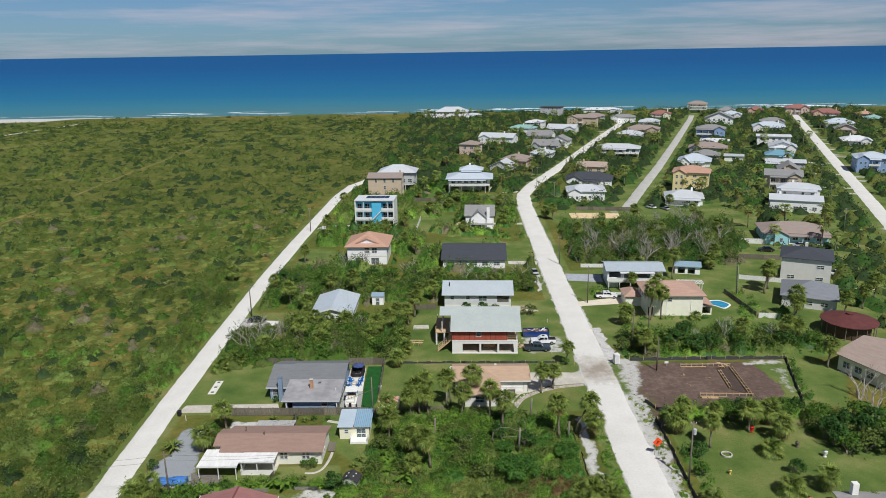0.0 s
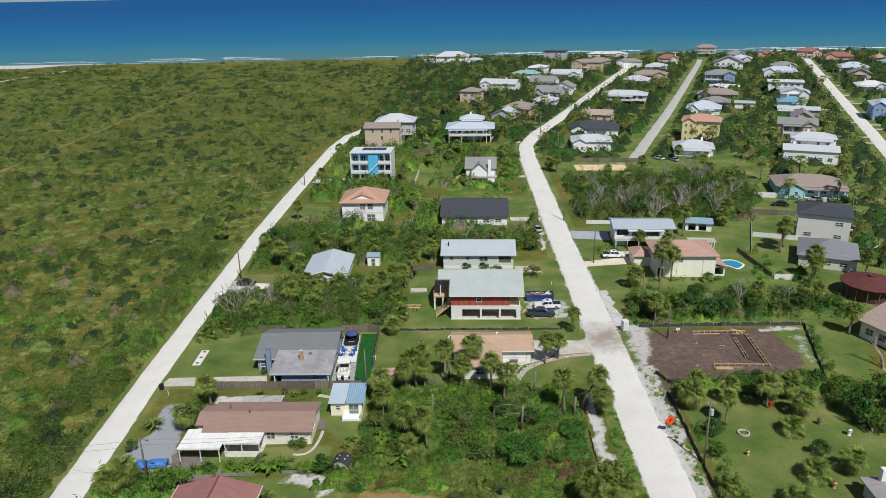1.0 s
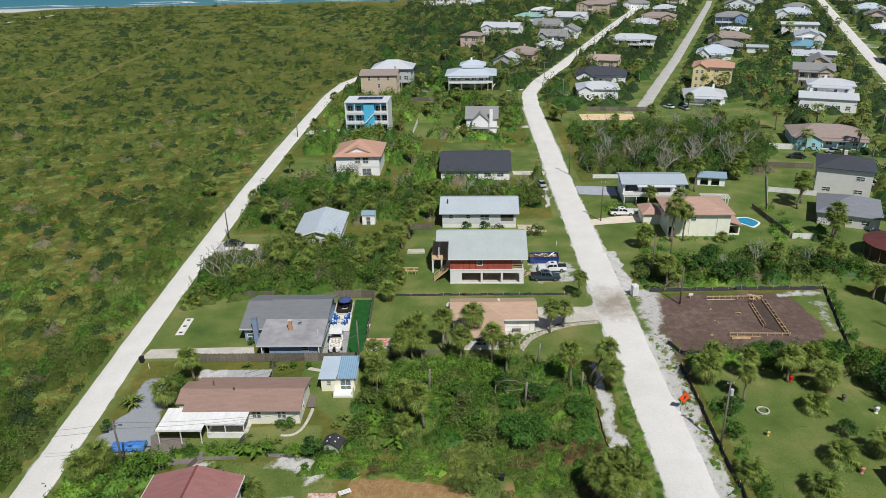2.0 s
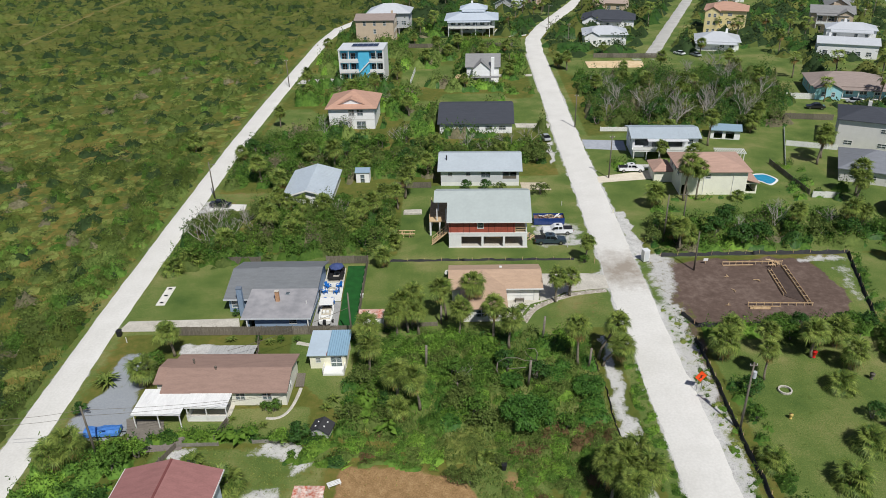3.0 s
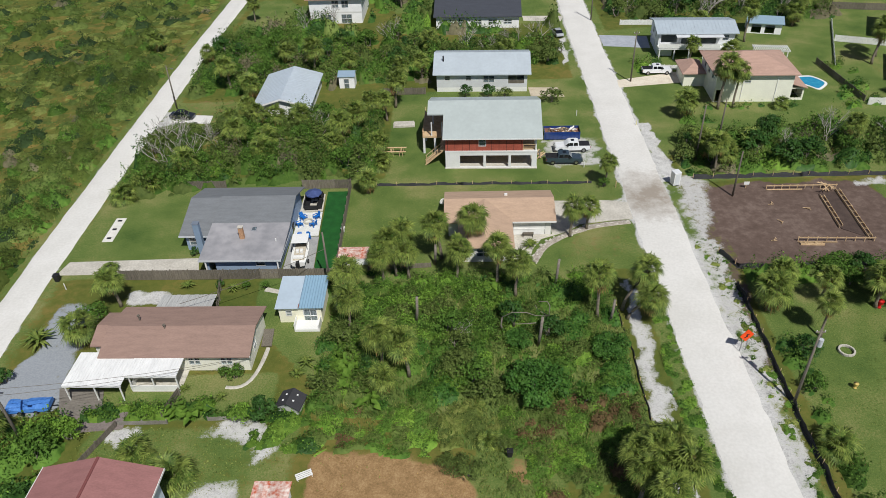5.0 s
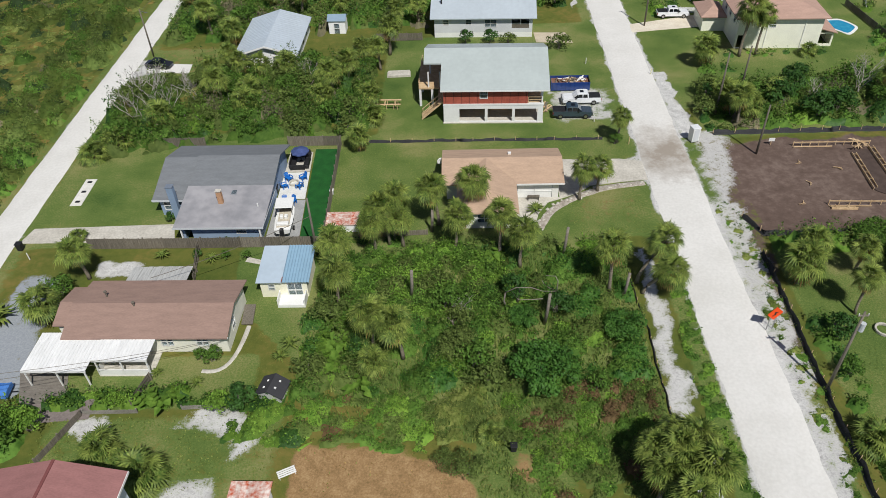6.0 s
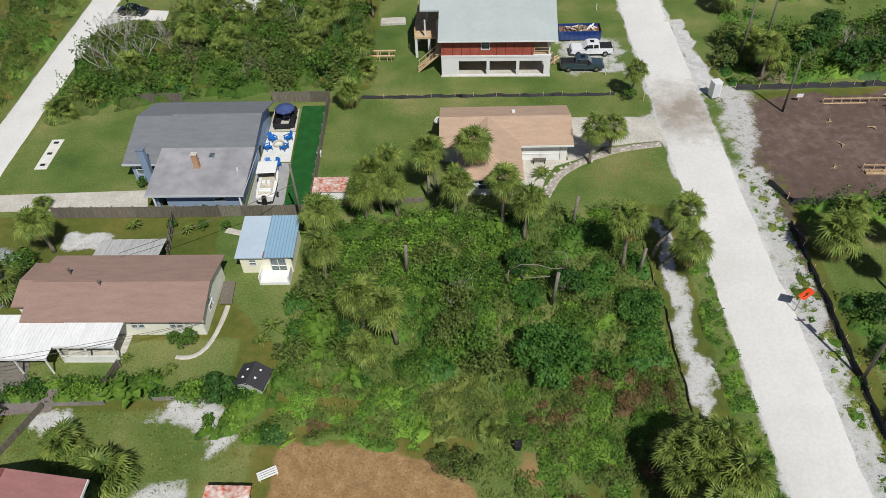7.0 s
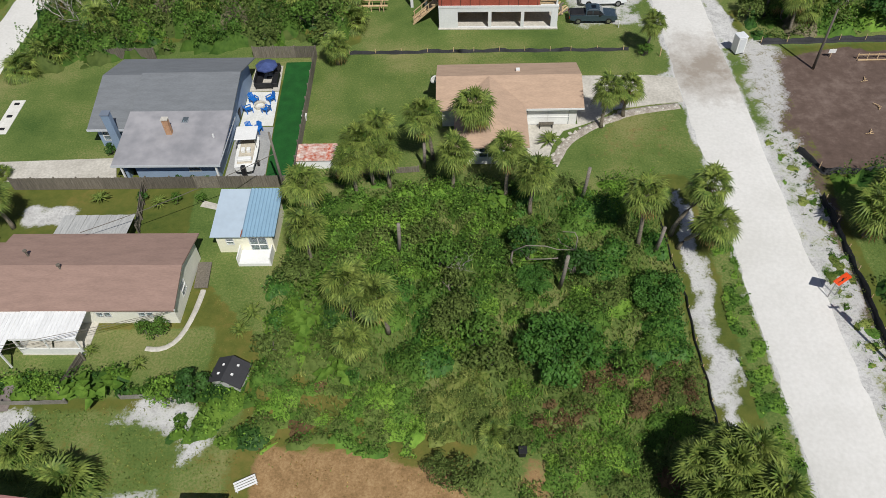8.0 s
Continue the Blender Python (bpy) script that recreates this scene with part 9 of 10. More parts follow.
for x0, x1, y0, y1, n in ((60, 380, 300, 710, 150), (20, 60, 360, 640, 40), (-30, 30, 330, 440, 16), (-25, 40, 690, 725, 18), (110, 260, 160, 330, 40)):
    for c in range(n):
        x, y = palm_rnd.uniform(x0, x1), palm_rnd.uniform(y0, y1)
        if free_of(np.array([x]), np.array([y]), 0.8)[0]:
            palm(8, x, y, palm_rnd.uniform(0, 360), palm_rnd.uniform(0.8, 1.25))

# scrub trees
fill_trees([(-48, 144), (-9, 146), (-9, 166), (-24, 166), (-36, 163), (-48.6, 160)], 46, (0, 1, 1, 4, 0), 1, 0.8, 1.2)
fill_trees([(-48, 184), (0, 186), (0, 206), (-48, 206)], 30, (0, 1, 4, 2), 2, 0.8, 1.25)
fill_trees([(-2, 190), (26, 190), (26, 200), (-2, 201)], 14, (0, 1, 4), 3, 0.8, 1.2)
fill_trees([(39, 145), (84, 148), (84, 155), (66, 158), (41, 155)], 24, (0, 1, 2, 4), 4, 0.8, 1.2)
fill_trees([(40, 214), (90, 211), (102, 255), (44, 255)], 36, (0, 1, 2, 4, 4), 5, 1.0, 1.6, 4.2)
fill_trees([(66, 103), (84, 104), (78, 118), (62, 119)], 12, (0, 2, 1), 7, 0.9, 1.3)
fill_trees([(48, 116.5), (64, 116.5), (64, 119.8), (48, 119.8)], 10, (0, 2), 8, 0.8, 1.0, 1.5)
for k, x, y, a, s in ((5, 11.0, 100.0, 0, 1.0), (5, 20.0, 105.8, 120, 0.66), (6, -10.6, 108.8, 0, 1.4), (6, -6.9, 104.6, 60, 1.1), (6, 2.2, 102.9, 0, 1.35), (6, 3.6, 104.6, 90, 1.1), (6, -6.4, 101.0, 30, 0.9), (6, 3.4, 89.9, 0, 1.1), (6, 1.6, 90.8, 70, 0.8), (5, 9.8, 107.6, 40, 0.5), (0, 4.5, 101.6, 0, 1.0), (1, 5.6, 99.6, 0, 0.9), (1, 2.6, 103.6, 60, 0.9), (2, -7.2, 104.0, 0, 0.6), (0, 1.8, 110, 0, 0.9), (4, 3.0, 106.5, 0, 0.95), (2, 9.0, 111.4, 20, 0.8), (2, 13.4, 108.6, 80, 0.8), (0, -3.4, 108.4, 0, 0.7), (1, -11.6, 101.4, 0, 0.8), (0, 16.0, 98.6, 0, 0.7), (1, 6.8, 93.0, 0, 0.5), (2, -17.6, 97.6, 0, 0.75), (3, -19.6, 97.2, 0, 0.9),
                      (3, -30.0, 98.0, 0, 0.6), (3, -36.9, 95.4, 40, 1.1), (0, -39, 93.0, 40, 1.1), (3, -40, 95.6, 80, 1.0), (2, -47.5, 103.5, 0, 0.5), (0, -41.2, 113.0, 0, 0.9),
                      (1, 21.5, 171.5, 0, 0.95), (2, 9.8, 174.2, 0, 0.7), (1, 13.0, 174.0, 0, 0.7), (2, 5.6, 174.8, 0, 0.65), (0, 25.5, 141.2, 0, 0.5), (2, 41, 104.5, 0, 0.8), (0, 39.8, 99.5, 0, 0.7), (2, 65.0, 108.0, 0, 1.15), (0, 67.4, 106.0, 60, 1.0), (2, 71.0, 110.0, 20, 1.1), (2, 73.0, 104.5, 200, 1.1), (0, 76.0, 108.0, 90, 1.2), (2, 54.6, 99.4, 40, 0.7), (0, 66.5, 115.5, 10, 1.1), (0, 61.0, 118.4, 70, 1.0)):
    tree(k, x, y, a, s)
for x, y, s, sd in ((77.0, 115.0, 13, 1), (62.7, 215, 12, 2), (66, 223, 13, 3), (58, 226, 12, 4), (81, 216, 11, 5), (-24.5, 213.5, 6.8, 6), (-30, 212, 6.6, 7), (-46, 157, 6.4, 8), (-44, 151, 6, 9), (67, 158, 4.5, 10), (73, 222, 12, 11), (85, 230, 11, 12), (22.3, 203, 6, 13), (90, 268, 7, 14), (95, 280, 7, 15), (80, 262, 6.5, 16), (-10, 205, 6.4, 17), (-16, 240, 5, 18), (3.4, 109.4, 2.6, 20), (52, 232, 11, 21), (60, 213.5, 8, 22), (70, 240, 12, 23), (48, 246, 10, 24), (88, 248, 11, 25), (79, 232, 11, 26), (-43, 155.5, 7, 27), (-40, 151, 6.2, 28), (-37, 156.5, 6, 29), (6, 199, 5.6, 30), (11, 197, 4.4, 31), (17, 200, 5.8, 32), (-30, 153, 4, 33), (-20, 162, 4.4, 34), (56, 150, 4.6, 35), (74, 152, 5, 36)):
    dead_tree(x, y, s, sd)



def snag():
    """A dead trunk with a few winding bare limbs."""
    ob = thing("dead_tree", pose(11.9, 109.0, 0), "weathered snag with winding bare limbs on a vacant lot", "tree", "dead trees")
    bm = bmesh.new()
    tube(bm, [(-3.6, 0.6, -0.1), (-4.0, 0.5, 1.2), (-3.9, 0.3, 2.6)], [0.12, 0.1, 0.07], 6)
    part("trunk", bm, M_TWIG, ob, smooth=True)
    for pts in ([(0.0, 0.0, 1.9), (-1.1, 0.1, 1.7), (-2.5, 0.2, 1.6), (-3.2, 0.4, 2.6)],
                [(-3.9, 0.3, 2.6), (-2.8, 0.2, 3.4), (-1.2, 0.0, 3.5), (-0.1, 0.0, 3.0), (1.4, 0.1, 2.8)],
                [(1.4, 0.1, 2.8), (1.5, 0.4, 4.0), (1.2, 0.5, 4.6), (0.2, 0.6, 4.6)],
                [(1.4, 0.1, 2.8), (0.6, -0.2, 3.6), (0.0, -0.3, 4.2), (-0.3, -0.4, 4.9)]):
        bm = bmesh.new()
        tube(bm, pts, [0.06, 0.052, 0.045, 0.036, 0.028][:len(pts)], 5)
        part("limb", bm, M_TWIG, ob, smooth=True)


snag()
keep_clear(13, 325, -4, 24, 9, 0.0)
# undergrowth
keep_clear(8.3, 90.2, 0, 1.2, 1.6, 0.0)
canopy("tall_grass", "patch of tall yellow-green grass on a vacant lot", [(0.2, 92.6), (7.0, 93.2), (6.6, 98.6), (1.0, 99.4)], 0.2, 1.2, (0.4, 0.9), (0.4, 1.0), 130, 0.07, [M_GRASS, M_LEAF_OLIVE], (3, 1), 60, tail=1.0, jitter=0.6)
keep_clear(-1.2, 108.2, 0, 18, 9.6, 0.0)
canopy("undergrowth", "tangled green vines and low shrubs on a vacant lot", [(-13.5, 98.0), (5, 98.6), (22.2, 99.2), (22.3, 121), (-13.5, 119)], 0.22, 0.5, (0.5, 1.8), (0.3, 2.1), 95, 0.1, [M_LEAF, M_LEAF_OLIVE, M_LEAF_GLOSSY, M_LEAF_LIME], (4, 3.2, 1.6, 1.4), 31, gaps=0.3, gap_size=8, tail=2.2, jitter=0.5)
FOOT.pop()
WOODS = [M_LEAF, M_LEAF_OLIVE, M_LEAF_DARK, M_LEAF_LIME, M_LEAF_GREY]
WEEDS = [M_LEAF, M_LEAF_OLIVE, M_LEAF_LIME, M_LEAF_RUST]
canopy("undergrowth", "low leafy weeds and creepers on a vacant lot", [(9.6, 80), (22.2, 80), (22.2, 100), (6.6, 100), (6.8, 93)], 0.2, 1.0, (0.4, 1.2), (0.25, 0.9), 110, 0.085, WEEDS, (3, 4.0, 1.4, 0.6), 29, base=0.08, gaps=0.12, gap_size=7, jitter=0.5)
canopy("undergrowth", "low leafy weeds and creepers on a vacant lot", [(-12.6, 93.2), (0.6, 91.8), (0.6, 99), (-12.6, 99)], 0.2, 1.0, (0.4, 1.3), (0.25, 1.0), 110, 0.085, WEEDS, (4, 2.6, 1.6, 0.2), 28, base=0.08, gaps=0.15, gap_size=6, jitter=0.5)
canopy("undergrowth", "leafy vine carpet over a vacant lot", [(-10.5, 107.5), (8.6, 107), (9, 118.6), (-11, 119.4)], 0.22, 1.0, (0.7, 1.5), (0.8, 1.3), 85, 0.12, [M_LEAF, M_LEAF_LIME, M_LEAF_OLIVE], (3, 2.0, 1.2), 32, jitter=0.26, rugged=0.4)
canopy("undergrowth", "dark shrubs and vines under a row of palms", [(-11, 118.4), (9, 117.6), (12.5, 117), (12.5, 120.4), (5.8, 120.8), (-0.6, 122.0), (-10.4, 121.4)], 0.22, 0.6, (0.5, 1.5), (0.3, 1.5), 80, 0.11, [M_LEAF, M_LEAF_DARK, M_LEAF_OLIVE], (3, 2, 2), 76, jitter=0.45, gaps=0.2, gap_size=5)
canopy("undergrowth", "rusty low shrubs beside the sandy verge", [(15.6, 94.6), (21.4, 95.2), (21.2, 99.2), (16.4, 99.4)], 0.2, 0.9, (0.5, 1.2), (0.8, 1.5), 110, 0.08, [M_LEAF_RUST, M_LEAF_OLIVE], (5, 1), 30, gaps=0.2, gap_size=6, jitter=0.6, pure=0.9)
canopy("undergrowth", "rusty low shrubs on a vacant lot", [(7.6, 93.9), (13.6, 94.0), (13.0, 96.2), (8, 96.4)], 0.2, 0.9, (0.4, 1.0), (0.6, 1.2), 110, 0.08, [M_LEAF_RUST, M_LEAF_OLIVE], (4, 1), 27, gaps=0.2, gap_size=5, jitter=0.6, pure=0.9)
canopy("undergrowth", "dense low scrub between the lots", [(-51.5, 141.0), (-40, 142.6), (-9, 143.4), (-9, 166), (-24, 166.8), (-36, 164.4), (-51.5, 163)], 0.3, 0.26, (0.8, 2.2), (1.3, 4.4), 44, 0.14, WOODS, (4, 3.4, 1.6, 0.4, 0.5), 33, jitter=0.5)
canopy("undergrowth", "dense low scrub between the lots", [(-49, 177), (-1, 183), (-2, 204), (-49, 210)], 0.35, 0.25, (1.0, 2.6), (1.0, 3.8), 26, 0.18, WOODS, (4, 3, 1.6, 0.6, 0.5), 34, gaps=0.2, jitter=0.45)
canopy("undergrowth", "dense green shrubs", [(-2, 189), (26, 189), (25, 203), (-2, 204)], 0.35, 0.3, (1.0, 2.4), (1.0, 2.6), 22, 0.22, GREENS, (4, 2, 2, 1, 0.2), 35)
canopy("undergrowth", "dense scrub beside the shell road", [(38.2, 142.8), (84, 145.4), (85, 156), (66, 160), (40, 156)], 0.3, 0.26, (0.8, 2.2), (1.0, 3.2), 40, 0.14, WOODS, (4, 3, 2, 0.4, 0.4), 36, jitter=0.45)
canopy("undergrowth", "wooded lot with dense scrub", [(40, 214), (90, 211), (104, 240), (106, 267), (44, 264)], 0.4, 0.13, (1.4, 3.2), (1.6, 5.2), 22, 0.18, WOODS, (2, 3.5, 3, 0.1, 0.9), 37, jitter=0.5)
canopy("undergrowth", "scrub and shrubs between the houses", [(-46, 208), (28, 208), (33, 335), (-40, 350)], 0.4, 0.14, (1.2, 3.2), (1.2, 4.8), 15, 0.23, WOODS, (4, 3.4, 1.6, 0.8, 0.5), 38, gaps=0.95, gap_size=22, jitter=0.4)
canopy("undergrowth", "shrubs round a grassy yard", [(68, 100), (90, 102), (80, 119.5), (62, 119.5)], 0.3, 0.2, (0.9, 2.2), (1.0, 3.0), 30, 0.15, WOODS, (4, 2, 2, 0.6, 0.2), 39, gaps=0.8, gap_size=10, jitter=0.45)
canopy("undergrowth", "bushes at the edge of a grassy yard", [(38.2, 84), (41.5, 84), (41.5, 107), (38.6, 107)], 0.25, 0.35, (0.7, 1.5), (0.8, 2.0), 40, 0.13, GREENS, (4, 1, 2, 1, 0.2), 46, gaps=0.7, gap_size=6)
canopy("hedge", "low hedge along the side of a building site", [(73.4, 142.6), (74.8, 142.2), (68.4, 121.0), (67.0, 121.4)], 0.25, 0.7, (0.5, 1.1), (0.6, 1.3), 50, 0.11, [M_LEAF, M_LEAF_DARK], (2, 1), 77)
canopy("undergrowth", "shrub belt along the building site", [(39.5, 117.6), (66, 117.0), (66, 120.2), (39.8, 120.2)], 0.3, 0.3, (0.9, 2.1), (1.4, 3.4), 44, 0.13, WOODS, (4, 2, 2, 0.4, 0), 47, gaps=0.4, gap_size=7, jitter=0.45)
canopy("weeds", "bright green weeds along a sandy verge", [(24.9, 80), (27.6, 80), (28.0, 113), (25.9, 115)], 0.2, 1.4, (0.3, 0.8), (0.15, 0.5), 60, 0.09, [M_LEAF, M_LEAF_LIME], (2, 1), 40, base=0.06, margin=-1.5, gaps=0.5, gap_size=5)
thicket("weeds", "weeds on the sandy verge", [(34.9, 84), (37.4, 84), (38.3, 126), (35.6, 128)], 1.6, 0.15, 0.5, 0.3, 22, 0.08, [M_LEAF, M_LEAF_OLIVE], (2, 1), 41, lift=0.0, gaps=0.95, gap_size=4)
canopy("weeds", "green weeds scattered over a sandy verge", [(34.8, 84), (37.6, 84), (38.4, 124), (35.2, 127)], 0.15, 2.0, (0.2, 0.6), (0.1, 0.35), 70, 0.065, [M_LEAF, M_LEAF_OLIVE, M_GRASS], (2, 1, 1), 75, base=0.06, margin=-2.0, gaps=0.85, gap_size=5)
canopy("hedge", "hedge plants along a garden fence", [(-37, 97.2), (-17.5, 97.2), (-17.5, 99.9), (-37, 99.4)], 0.2, 0.9, (0.5, 1.1), (0.5, 1.7), 60, 0.12, [M_LEAF, M_LEAF_LIME, M_LEAF_DARK], (2, 1, 1.2), 42, gaps=0.3, gap_size=5, margin=-1.5)
canopy("undergrowth", "bushes beside the shell road", [(-49.5, 80), (-37.5, 80), (-37.5, 98.3), (-48.5, 98.3)], 0.25, 0.4, (0.7, 1.8), (0.8, 2.6), 40, 0.14, [M_LEAF, M_LEAF_LIME, M_LEAF_DARK], (2, 1.2, 1), 43, gaps=0.2)
canopy("undergrowth", "green shrubs at the edge of a vacant lot", [(-19, 93.8), (-11.5, 92.6), (-11.5, 99.5), (-17, 99.6)], 0.25, 0.6, (0.6, 1.4), (0.5, 1.6), 44, 0.12, [M_LEAF, M_LEAF_LIME, M_LEAF_DARK], (2, 1.4, 0.6), 48, gaps=0.2)
canopy("far_greenery", "trees and shrubs between the beach houses", [(40, 296), (110, 292), (420, 640), (420, 752), (-30, 752), (-40, 350)], 0.8, 0.045, (1.6, 4.4), (1.8, 6.0), 2.0, 0.36, [M_FAR_A, M_FAR_B, M_FAR_C, M_LEAF_DARK], (2, 1.2, 4.5, 1), 44, jitter=0.28, gaps=0.5, gap_size=36, under=3)
canopy("far_greenery", "trees and shrubs between the beach houses", [(100, 130), (180, 190), (560, 640), (420, 640), (120, 300)], 0.6, 0.07, (1.2, 3.2), (1.4, 4.6), 2.2, 0.34, [M_FAR_A, M_FAR_B, M_FAR_C, M_LEAF_DARK], (2, 1.2, 4.5, 1), 45, jitter=0.34, gaps=0.55, gap_size=26, under=2)
canopy("undergrowth", "low hedge and shrubs round a pool yard", [(62, 164), (76, 166), (78.6, 182), (74.8, 182), (73.8, 172)], 0.3, 0.3, (0.6, 1.5), (0.7, 2.2), 30, 0.15, GREENS, (4, 2, 3, 0.6, 0), 49, gaps=0.75, gap_size=6)
canopy("undergrowth", "garden shrubs beside a paved driveway", [(38, 183.2), (47, 184.6), (46.5, 190), (39, 190)], 0.3, 0.25, (0.6, 1.5), (0.7, 2.0), 30, 0.15, GREENS, (4, 2, 3, 0.6, 0), 50, gaps=0.75, gap_size=6)
canopy("undergrowth", "low hedge along a cream house", [(48, 166.4), (66, 166.0), (66, 167.8), (48, 168.2)], 0.25, 0.4, (0.5, 1.0), (0.6, 1.3), 40, 0.12, GREENS, (4, 1, 3, 0.6, 0), 70, gaps=0.6, gap_size=5, margin=0.0)
canopy("undergrowth", "garden bushes and palmettos on a lawn", [(41, 160.5), (49, 161), (48, 166), (42, 166)], 0.25, 0.2, (0.6, 1.4), (0.7, 1.8), 36, 0.13, GREENS, (4, 2, 3, 0.6, 0), 71, gaps=0.6, gap_size=5)
canopy("undergrowth", "shrubs along a garden fence", [(77.6, 166), (80.5, 166), (82, 188), (77, 186)], 0.25, 0.3, (0.5, 1.3), (0.6, 1.8), 36, 0.13, GREENS, (4, 1, 3, 0.6, 0), 72, gaps=0.7, gap_size=5)
canopy("undergrowth", "large-leaved shrubs beside a low grey house", [(80.5, 159), (87, 161), (88, 170), (82, 171)], 0.3, 0.2, (0.9, 2.0), (1.4, 3.4), 28, 0.17, GREENS, (4, 1, 4, 0.6, 0), 73, gaps=0.85, gap_size=8)
canopy("undergrowth", "bushes beside a round house", [(73, 144), (82, 147), (86, 152), (76, 152)], 0.3, 0.15, (0.7, 1.6), (0.8, 2.2), 28, 0.16, GREENS, (4, 2, 3, 0.4, 0), 74, gaps=0.5, gap_size=8)
for x, y, a, s in ((84.5, 163, 0, 1.1), (86.5, 167, 80, 1.2), (78.6, 150, 30, 0.9), (98.5, 166.5, 60, 1.0), (106.0, 172.0, 20, 1.0), (112.5, 178.0, 100, 1.1), (79.6, 138.0, 10, 1.0)):
    palm(0, x, y, a, s)
for x, y, sz, sd in ((55, 219, 9, 42), (76, 227, 11, 43), (64, 233, 10, 44), (84, 222, 10, 45), (93, 236, 9, 46), (46, 222, 9, 47), (71, 216, 11, 48), (90, 256, 9, 49)):
    dead_tree(x, y, sz, sd)
dead_tree(78.5, 124.0, 7.5, 40), dead_tree(63.5, 152.5, 6.0, 41)
# the scrub marsh
FAR = [M_FAR_A, M_FAR_B, M_FAR_C]
LOW = [M_GRASS_DRY, M_FAR_B, M_LEAF_OLIVE, M_GRASS]
BUSH = [M_LEAF, M_FAR_C, M_BUSH, M_LEAF_OLIVE, M_LEAF_GREY]
NEAR_MARSH, MID_MARSH = [(-56, 70), (-56.5, 195), (-154, 195), (-115, 70)], [(-56.5, 188), (-55, 304), (-234, 304), (-148, 188)]
FAR_MARSH, BACK_MARSH = [(-54, 300), (-40, 380), (-5, 500), (-420, 500), (-230, 300)], [(-5, 500), (-20, 756), (-640, 756), (-420, 500)]
canopy("marsh_scrub", "low yellow-green marsh growth", NEAR_MARSH, 0.3, 0.5, (0.5, 1.3), (0.3, 0.9), 8, 0.12, LOW, (2, 4, 2, 3.4), 51, gaps=0.3, gap_size=9, tail=1.6, jitter=0.3, pure=0.8)
canopy("marsh_bushes", "rounded green bushes in a marsh", NEAR_MARSH, 0.3, 0.15, (0.6, 1.9), (0.9, 2.6), 26, 0.13, BUSH, (2, 2.4, 4, 2, 0.25), 55, gaps=0.72, gap_size=16, tail=1.5, jitter=0.4, pure=0.88)
canopy("marsh_bushes", "belt of green bushes along the shell road", [(-55.4, 86), (-55.9, 190), (-65, 190), (-68, 86)], 0.3, 0.22, (0.8, 2.2), (1.0, 2.8), 30, 0.13, BUSH, (4, 1.6, 3, 2, 0.3), 56, gaps=0.6, gap_size=10, tail=1.3, jitter=0.4, pure=0.85)
canopy("marsh_scrub", "low yellow-green marsh growth", MID_MARSH, 0.45, 0.25, (0.6, 1.6), (0.3, 1.0), 3.0, 0.18, LOW, (2, 4, 2, 3.0), 52, gaps=0.3, gap_size=14, tail=1.6, jitter=0.22, pure=0.8)
canopy("marsh_bushes", "rounded green bushes in a marsh", MID_MARSH, 0.4, 0.12, (0.7, 2.1), (1.0, 2.8), 9, 0.18, BUSH, (1.0, 2.6, 4, 2, 0.2), 57, gaps=0.74, gap_size=22, tail=1.5, jitter=0.34, pure=0.88)
canopy("marsh_scrub", "wide green marsh scrub", FAR_MARSH, 0.6, 0.12, (0.8, 2.4), (0.4, 1.5), 1.0, 0.32, FAR, (3, 4, 0.4), 53, gaps=0.2, gap_size=24, tail=1.6, jitter=0.2, under=3)
canopy("marsh_bushes", "rounded dark green bushes in a marsh", FAR_MARSH, 0.6, 0.07, (0.9, 2.4), (1.1, 3.0), 2.2, 0.3, [M_FAR_C, M_BUSH, M_FAR_A], (2.6, 3, 2), 58, gaps=0.8, gap_size=34, tail=1.5, jitter=0.3, pure=0.88)
canopy("marsh_scrub", "wide green marsh scrub", BACK_MARSH, 1.0, 0.04, (1.4, 4.0), (0.6, 1.8), 0.4, 0.55, FAR, (3, 4, 0.8), 54, gaps=0.2, gap_size=60, tail=1.6, jitter=0.18, under=3)
canopy("marsh_bushes", "dark green bushes in a far marsh", BACK_MARSH, 1.0, 0.024, (1.2, 3.2), (1.3, 3.4), 0.9, 0.5, [M_FAR_C, M_BUSH, M_FAR_A], (2.6, 3, 2.5), 59, gaps=0.8, gap_size=60, tail=1.5, jitter=0.24, pure=0.88)

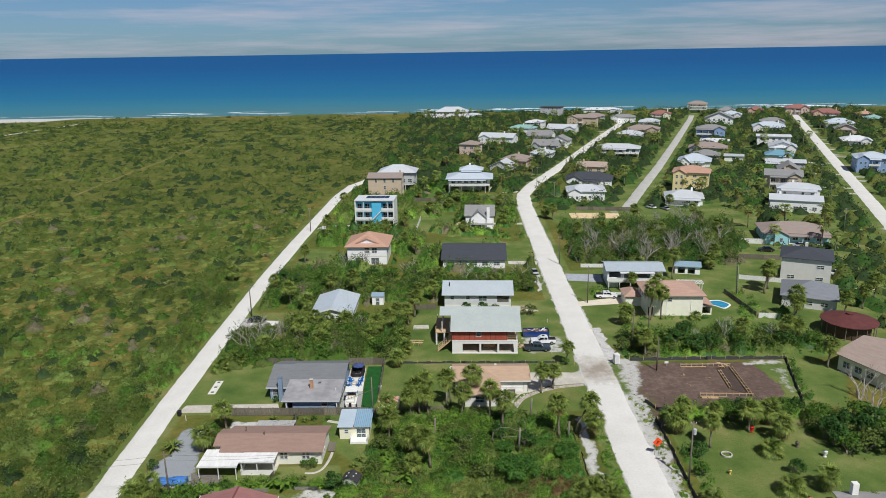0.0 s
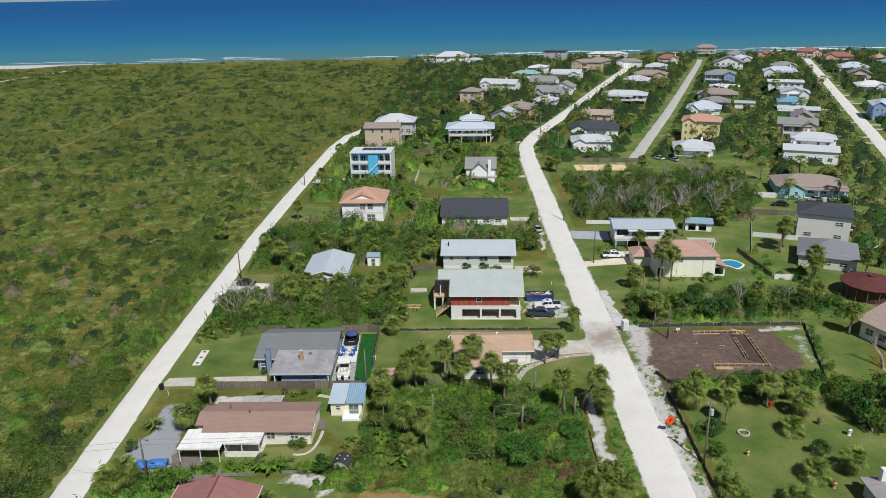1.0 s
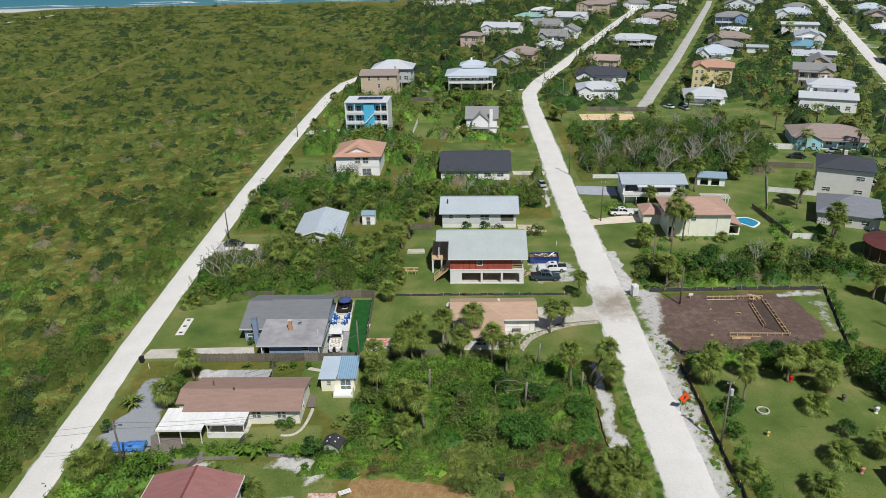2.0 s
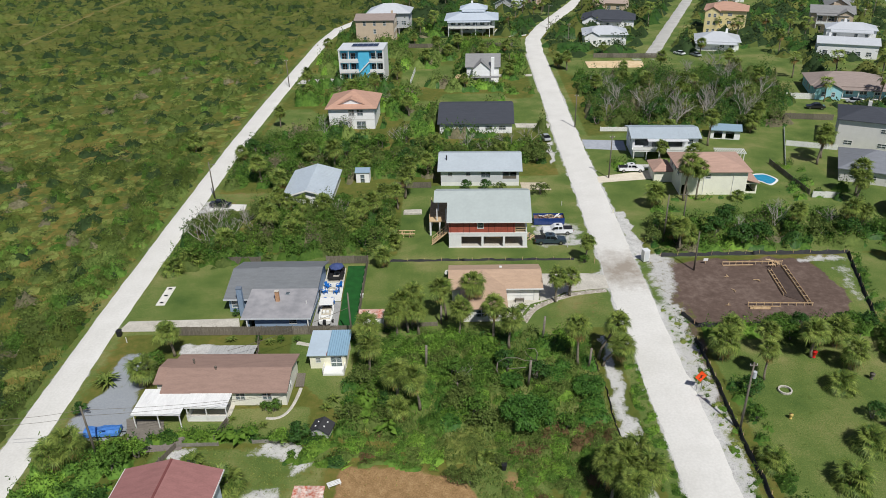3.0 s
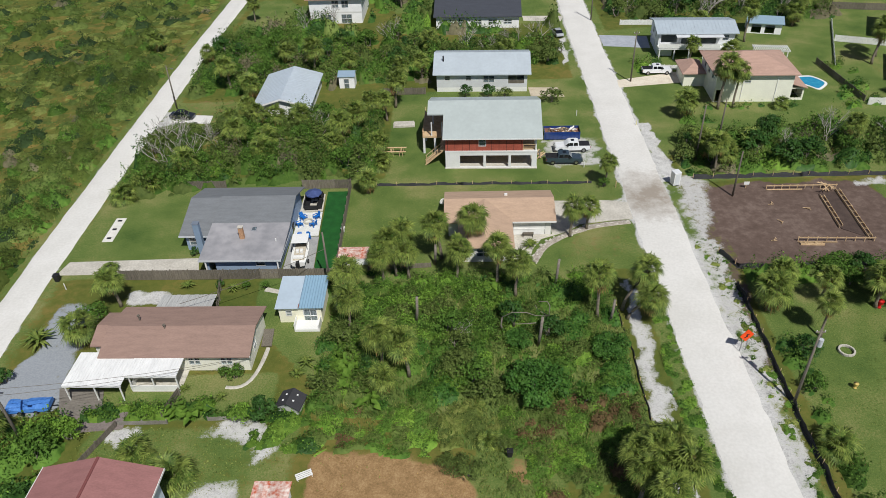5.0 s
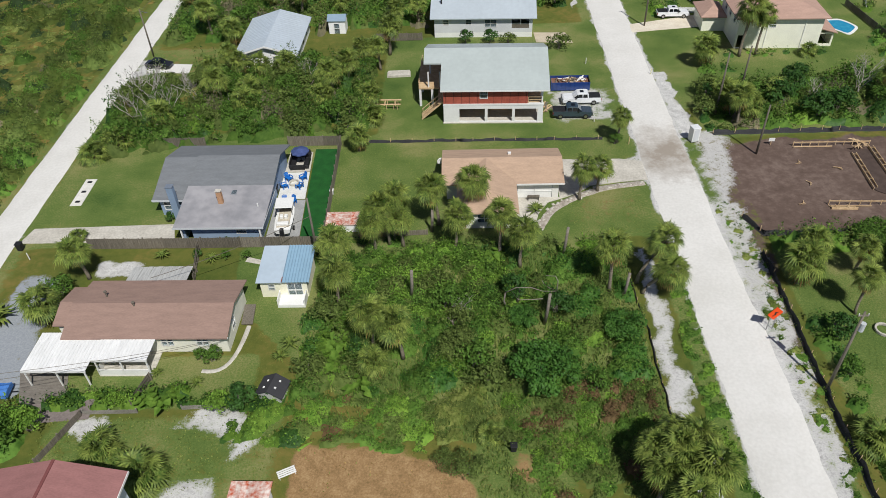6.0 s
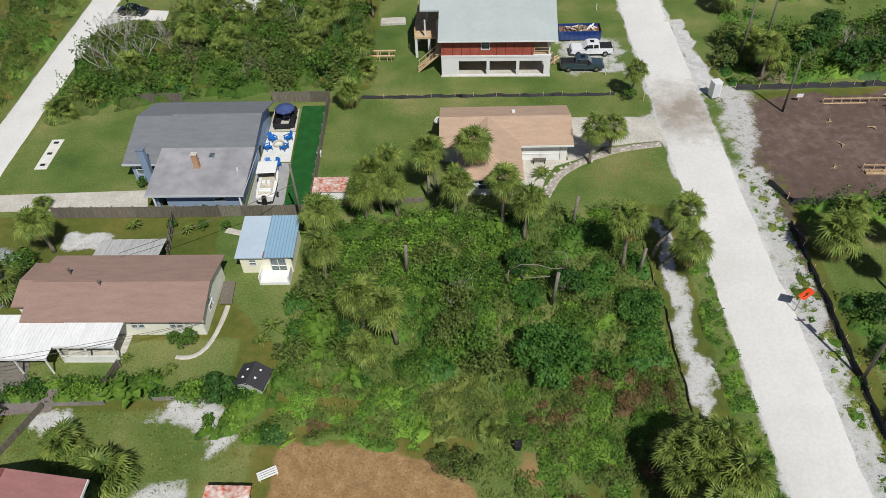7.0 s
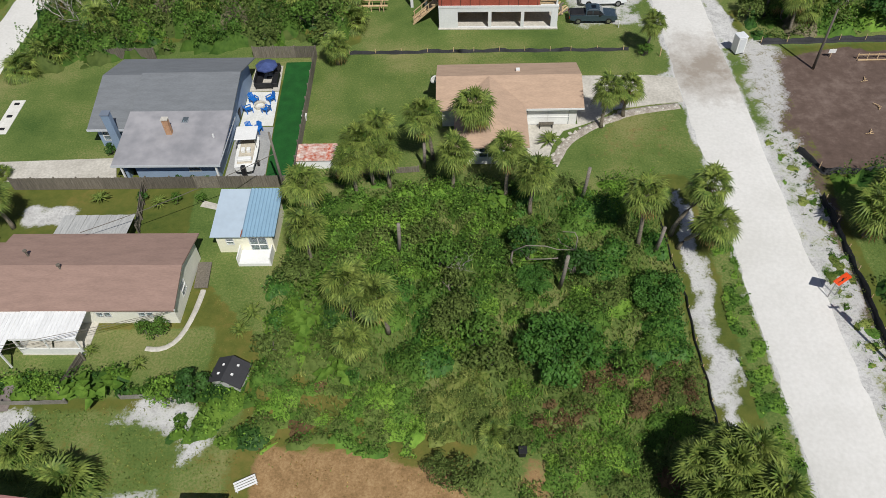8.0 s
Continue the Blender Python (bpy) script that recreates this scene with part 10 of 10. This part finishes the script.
# tall grass and weeds
grass("tall_grass", "tall yellow-green grass on a vacant lot", [(-13, 94.4), (6, 92.4), (22, 89), (22.2, 119), (-13.4, 118)], 22, 0.5, [M_GRASS, M_LEAF_OLIVE, M_LEAF], (3, 2, 2), 61)
grass("tall_grass", "rough grass round a patch of bare soil", [(4, 85), (12, 85), (12, 93), (5, 93)], 36, 0.3, [M_GRASS, M_LEAF_OLIVE, M_LEAF], (3, 2, 1), 78, gaps=0.35, gap_size=4)
grass("tall_grass", "sparse dry grass on bare ground", [(-12, 84), (9, 84), (5, 91), (-12, 93.4)], 5, 0.2, [M_PALM_DRY, M_GRASS], (3, 1), 62, gaps=0.95, gap_size=4)
grass("tall_grass", "rough grass in a neglected yard", [(-36, 84), (-12.6, 84), (-12.6, 96.5), (-36, 96.5)], 20, 0.16, [M_GRASS, M_LEAF_OLIVE], (3, 1), 63, gaps=0.75, gap_size=5)
grass("marsh_grass", "yellow-green marsh grass", [(-56, 88), (-56, 150), (-118, 150), (-100, 88)], 9, 0.55, [M_GRASS, M_LEAF_OLIVE, M_LEAF], (3, 2, 2), 64)
grass("lawn_tufts", "short rough lawn grass", [(-13, 121.5), (28, 121.5), (28.5, 142), (-12.4, 142)], 22, 0.06, [M_GRASS, M_LEAF_OLIVE], (4, 1), 65)
grass("lawn_tufts", "short rough lawn grass", [(38.5, 84), (60, 84), (60, 117), (39, 117)], 20, 0.07, [M_GRASS, M_LEAF_OLIVE], (4, 1), 66)
grass("lawn_tufts", "short rough lawn grass", [(-30, 97.6), (-14, 97.6), (-14, 120), (-22, 120), (-22, 104)], 20, 0.06, [M_GRASS, M_LEAF_OLIVE], (4, 1), 67)
for k, x, y, a, s in ((2, -24.5, 121.9, 0, 0.22), (2, -23.0, 121.9, 50, 0.2), (0, -21.6, 121.9, 0, 0.22), (2, -32.6, 126.4, 0, 0.35), (0, -21.8, 103.2, 20, 0.55), (0, -23.0, 103.4, 90, 0.42), (2, -27.4, 119.2, 0, 0.3), (0, -24.0, 118.8, 60, 0.35), (0, -21.6, 118.9, 0, 0.3)):
    tree(k, x, y, a, s)
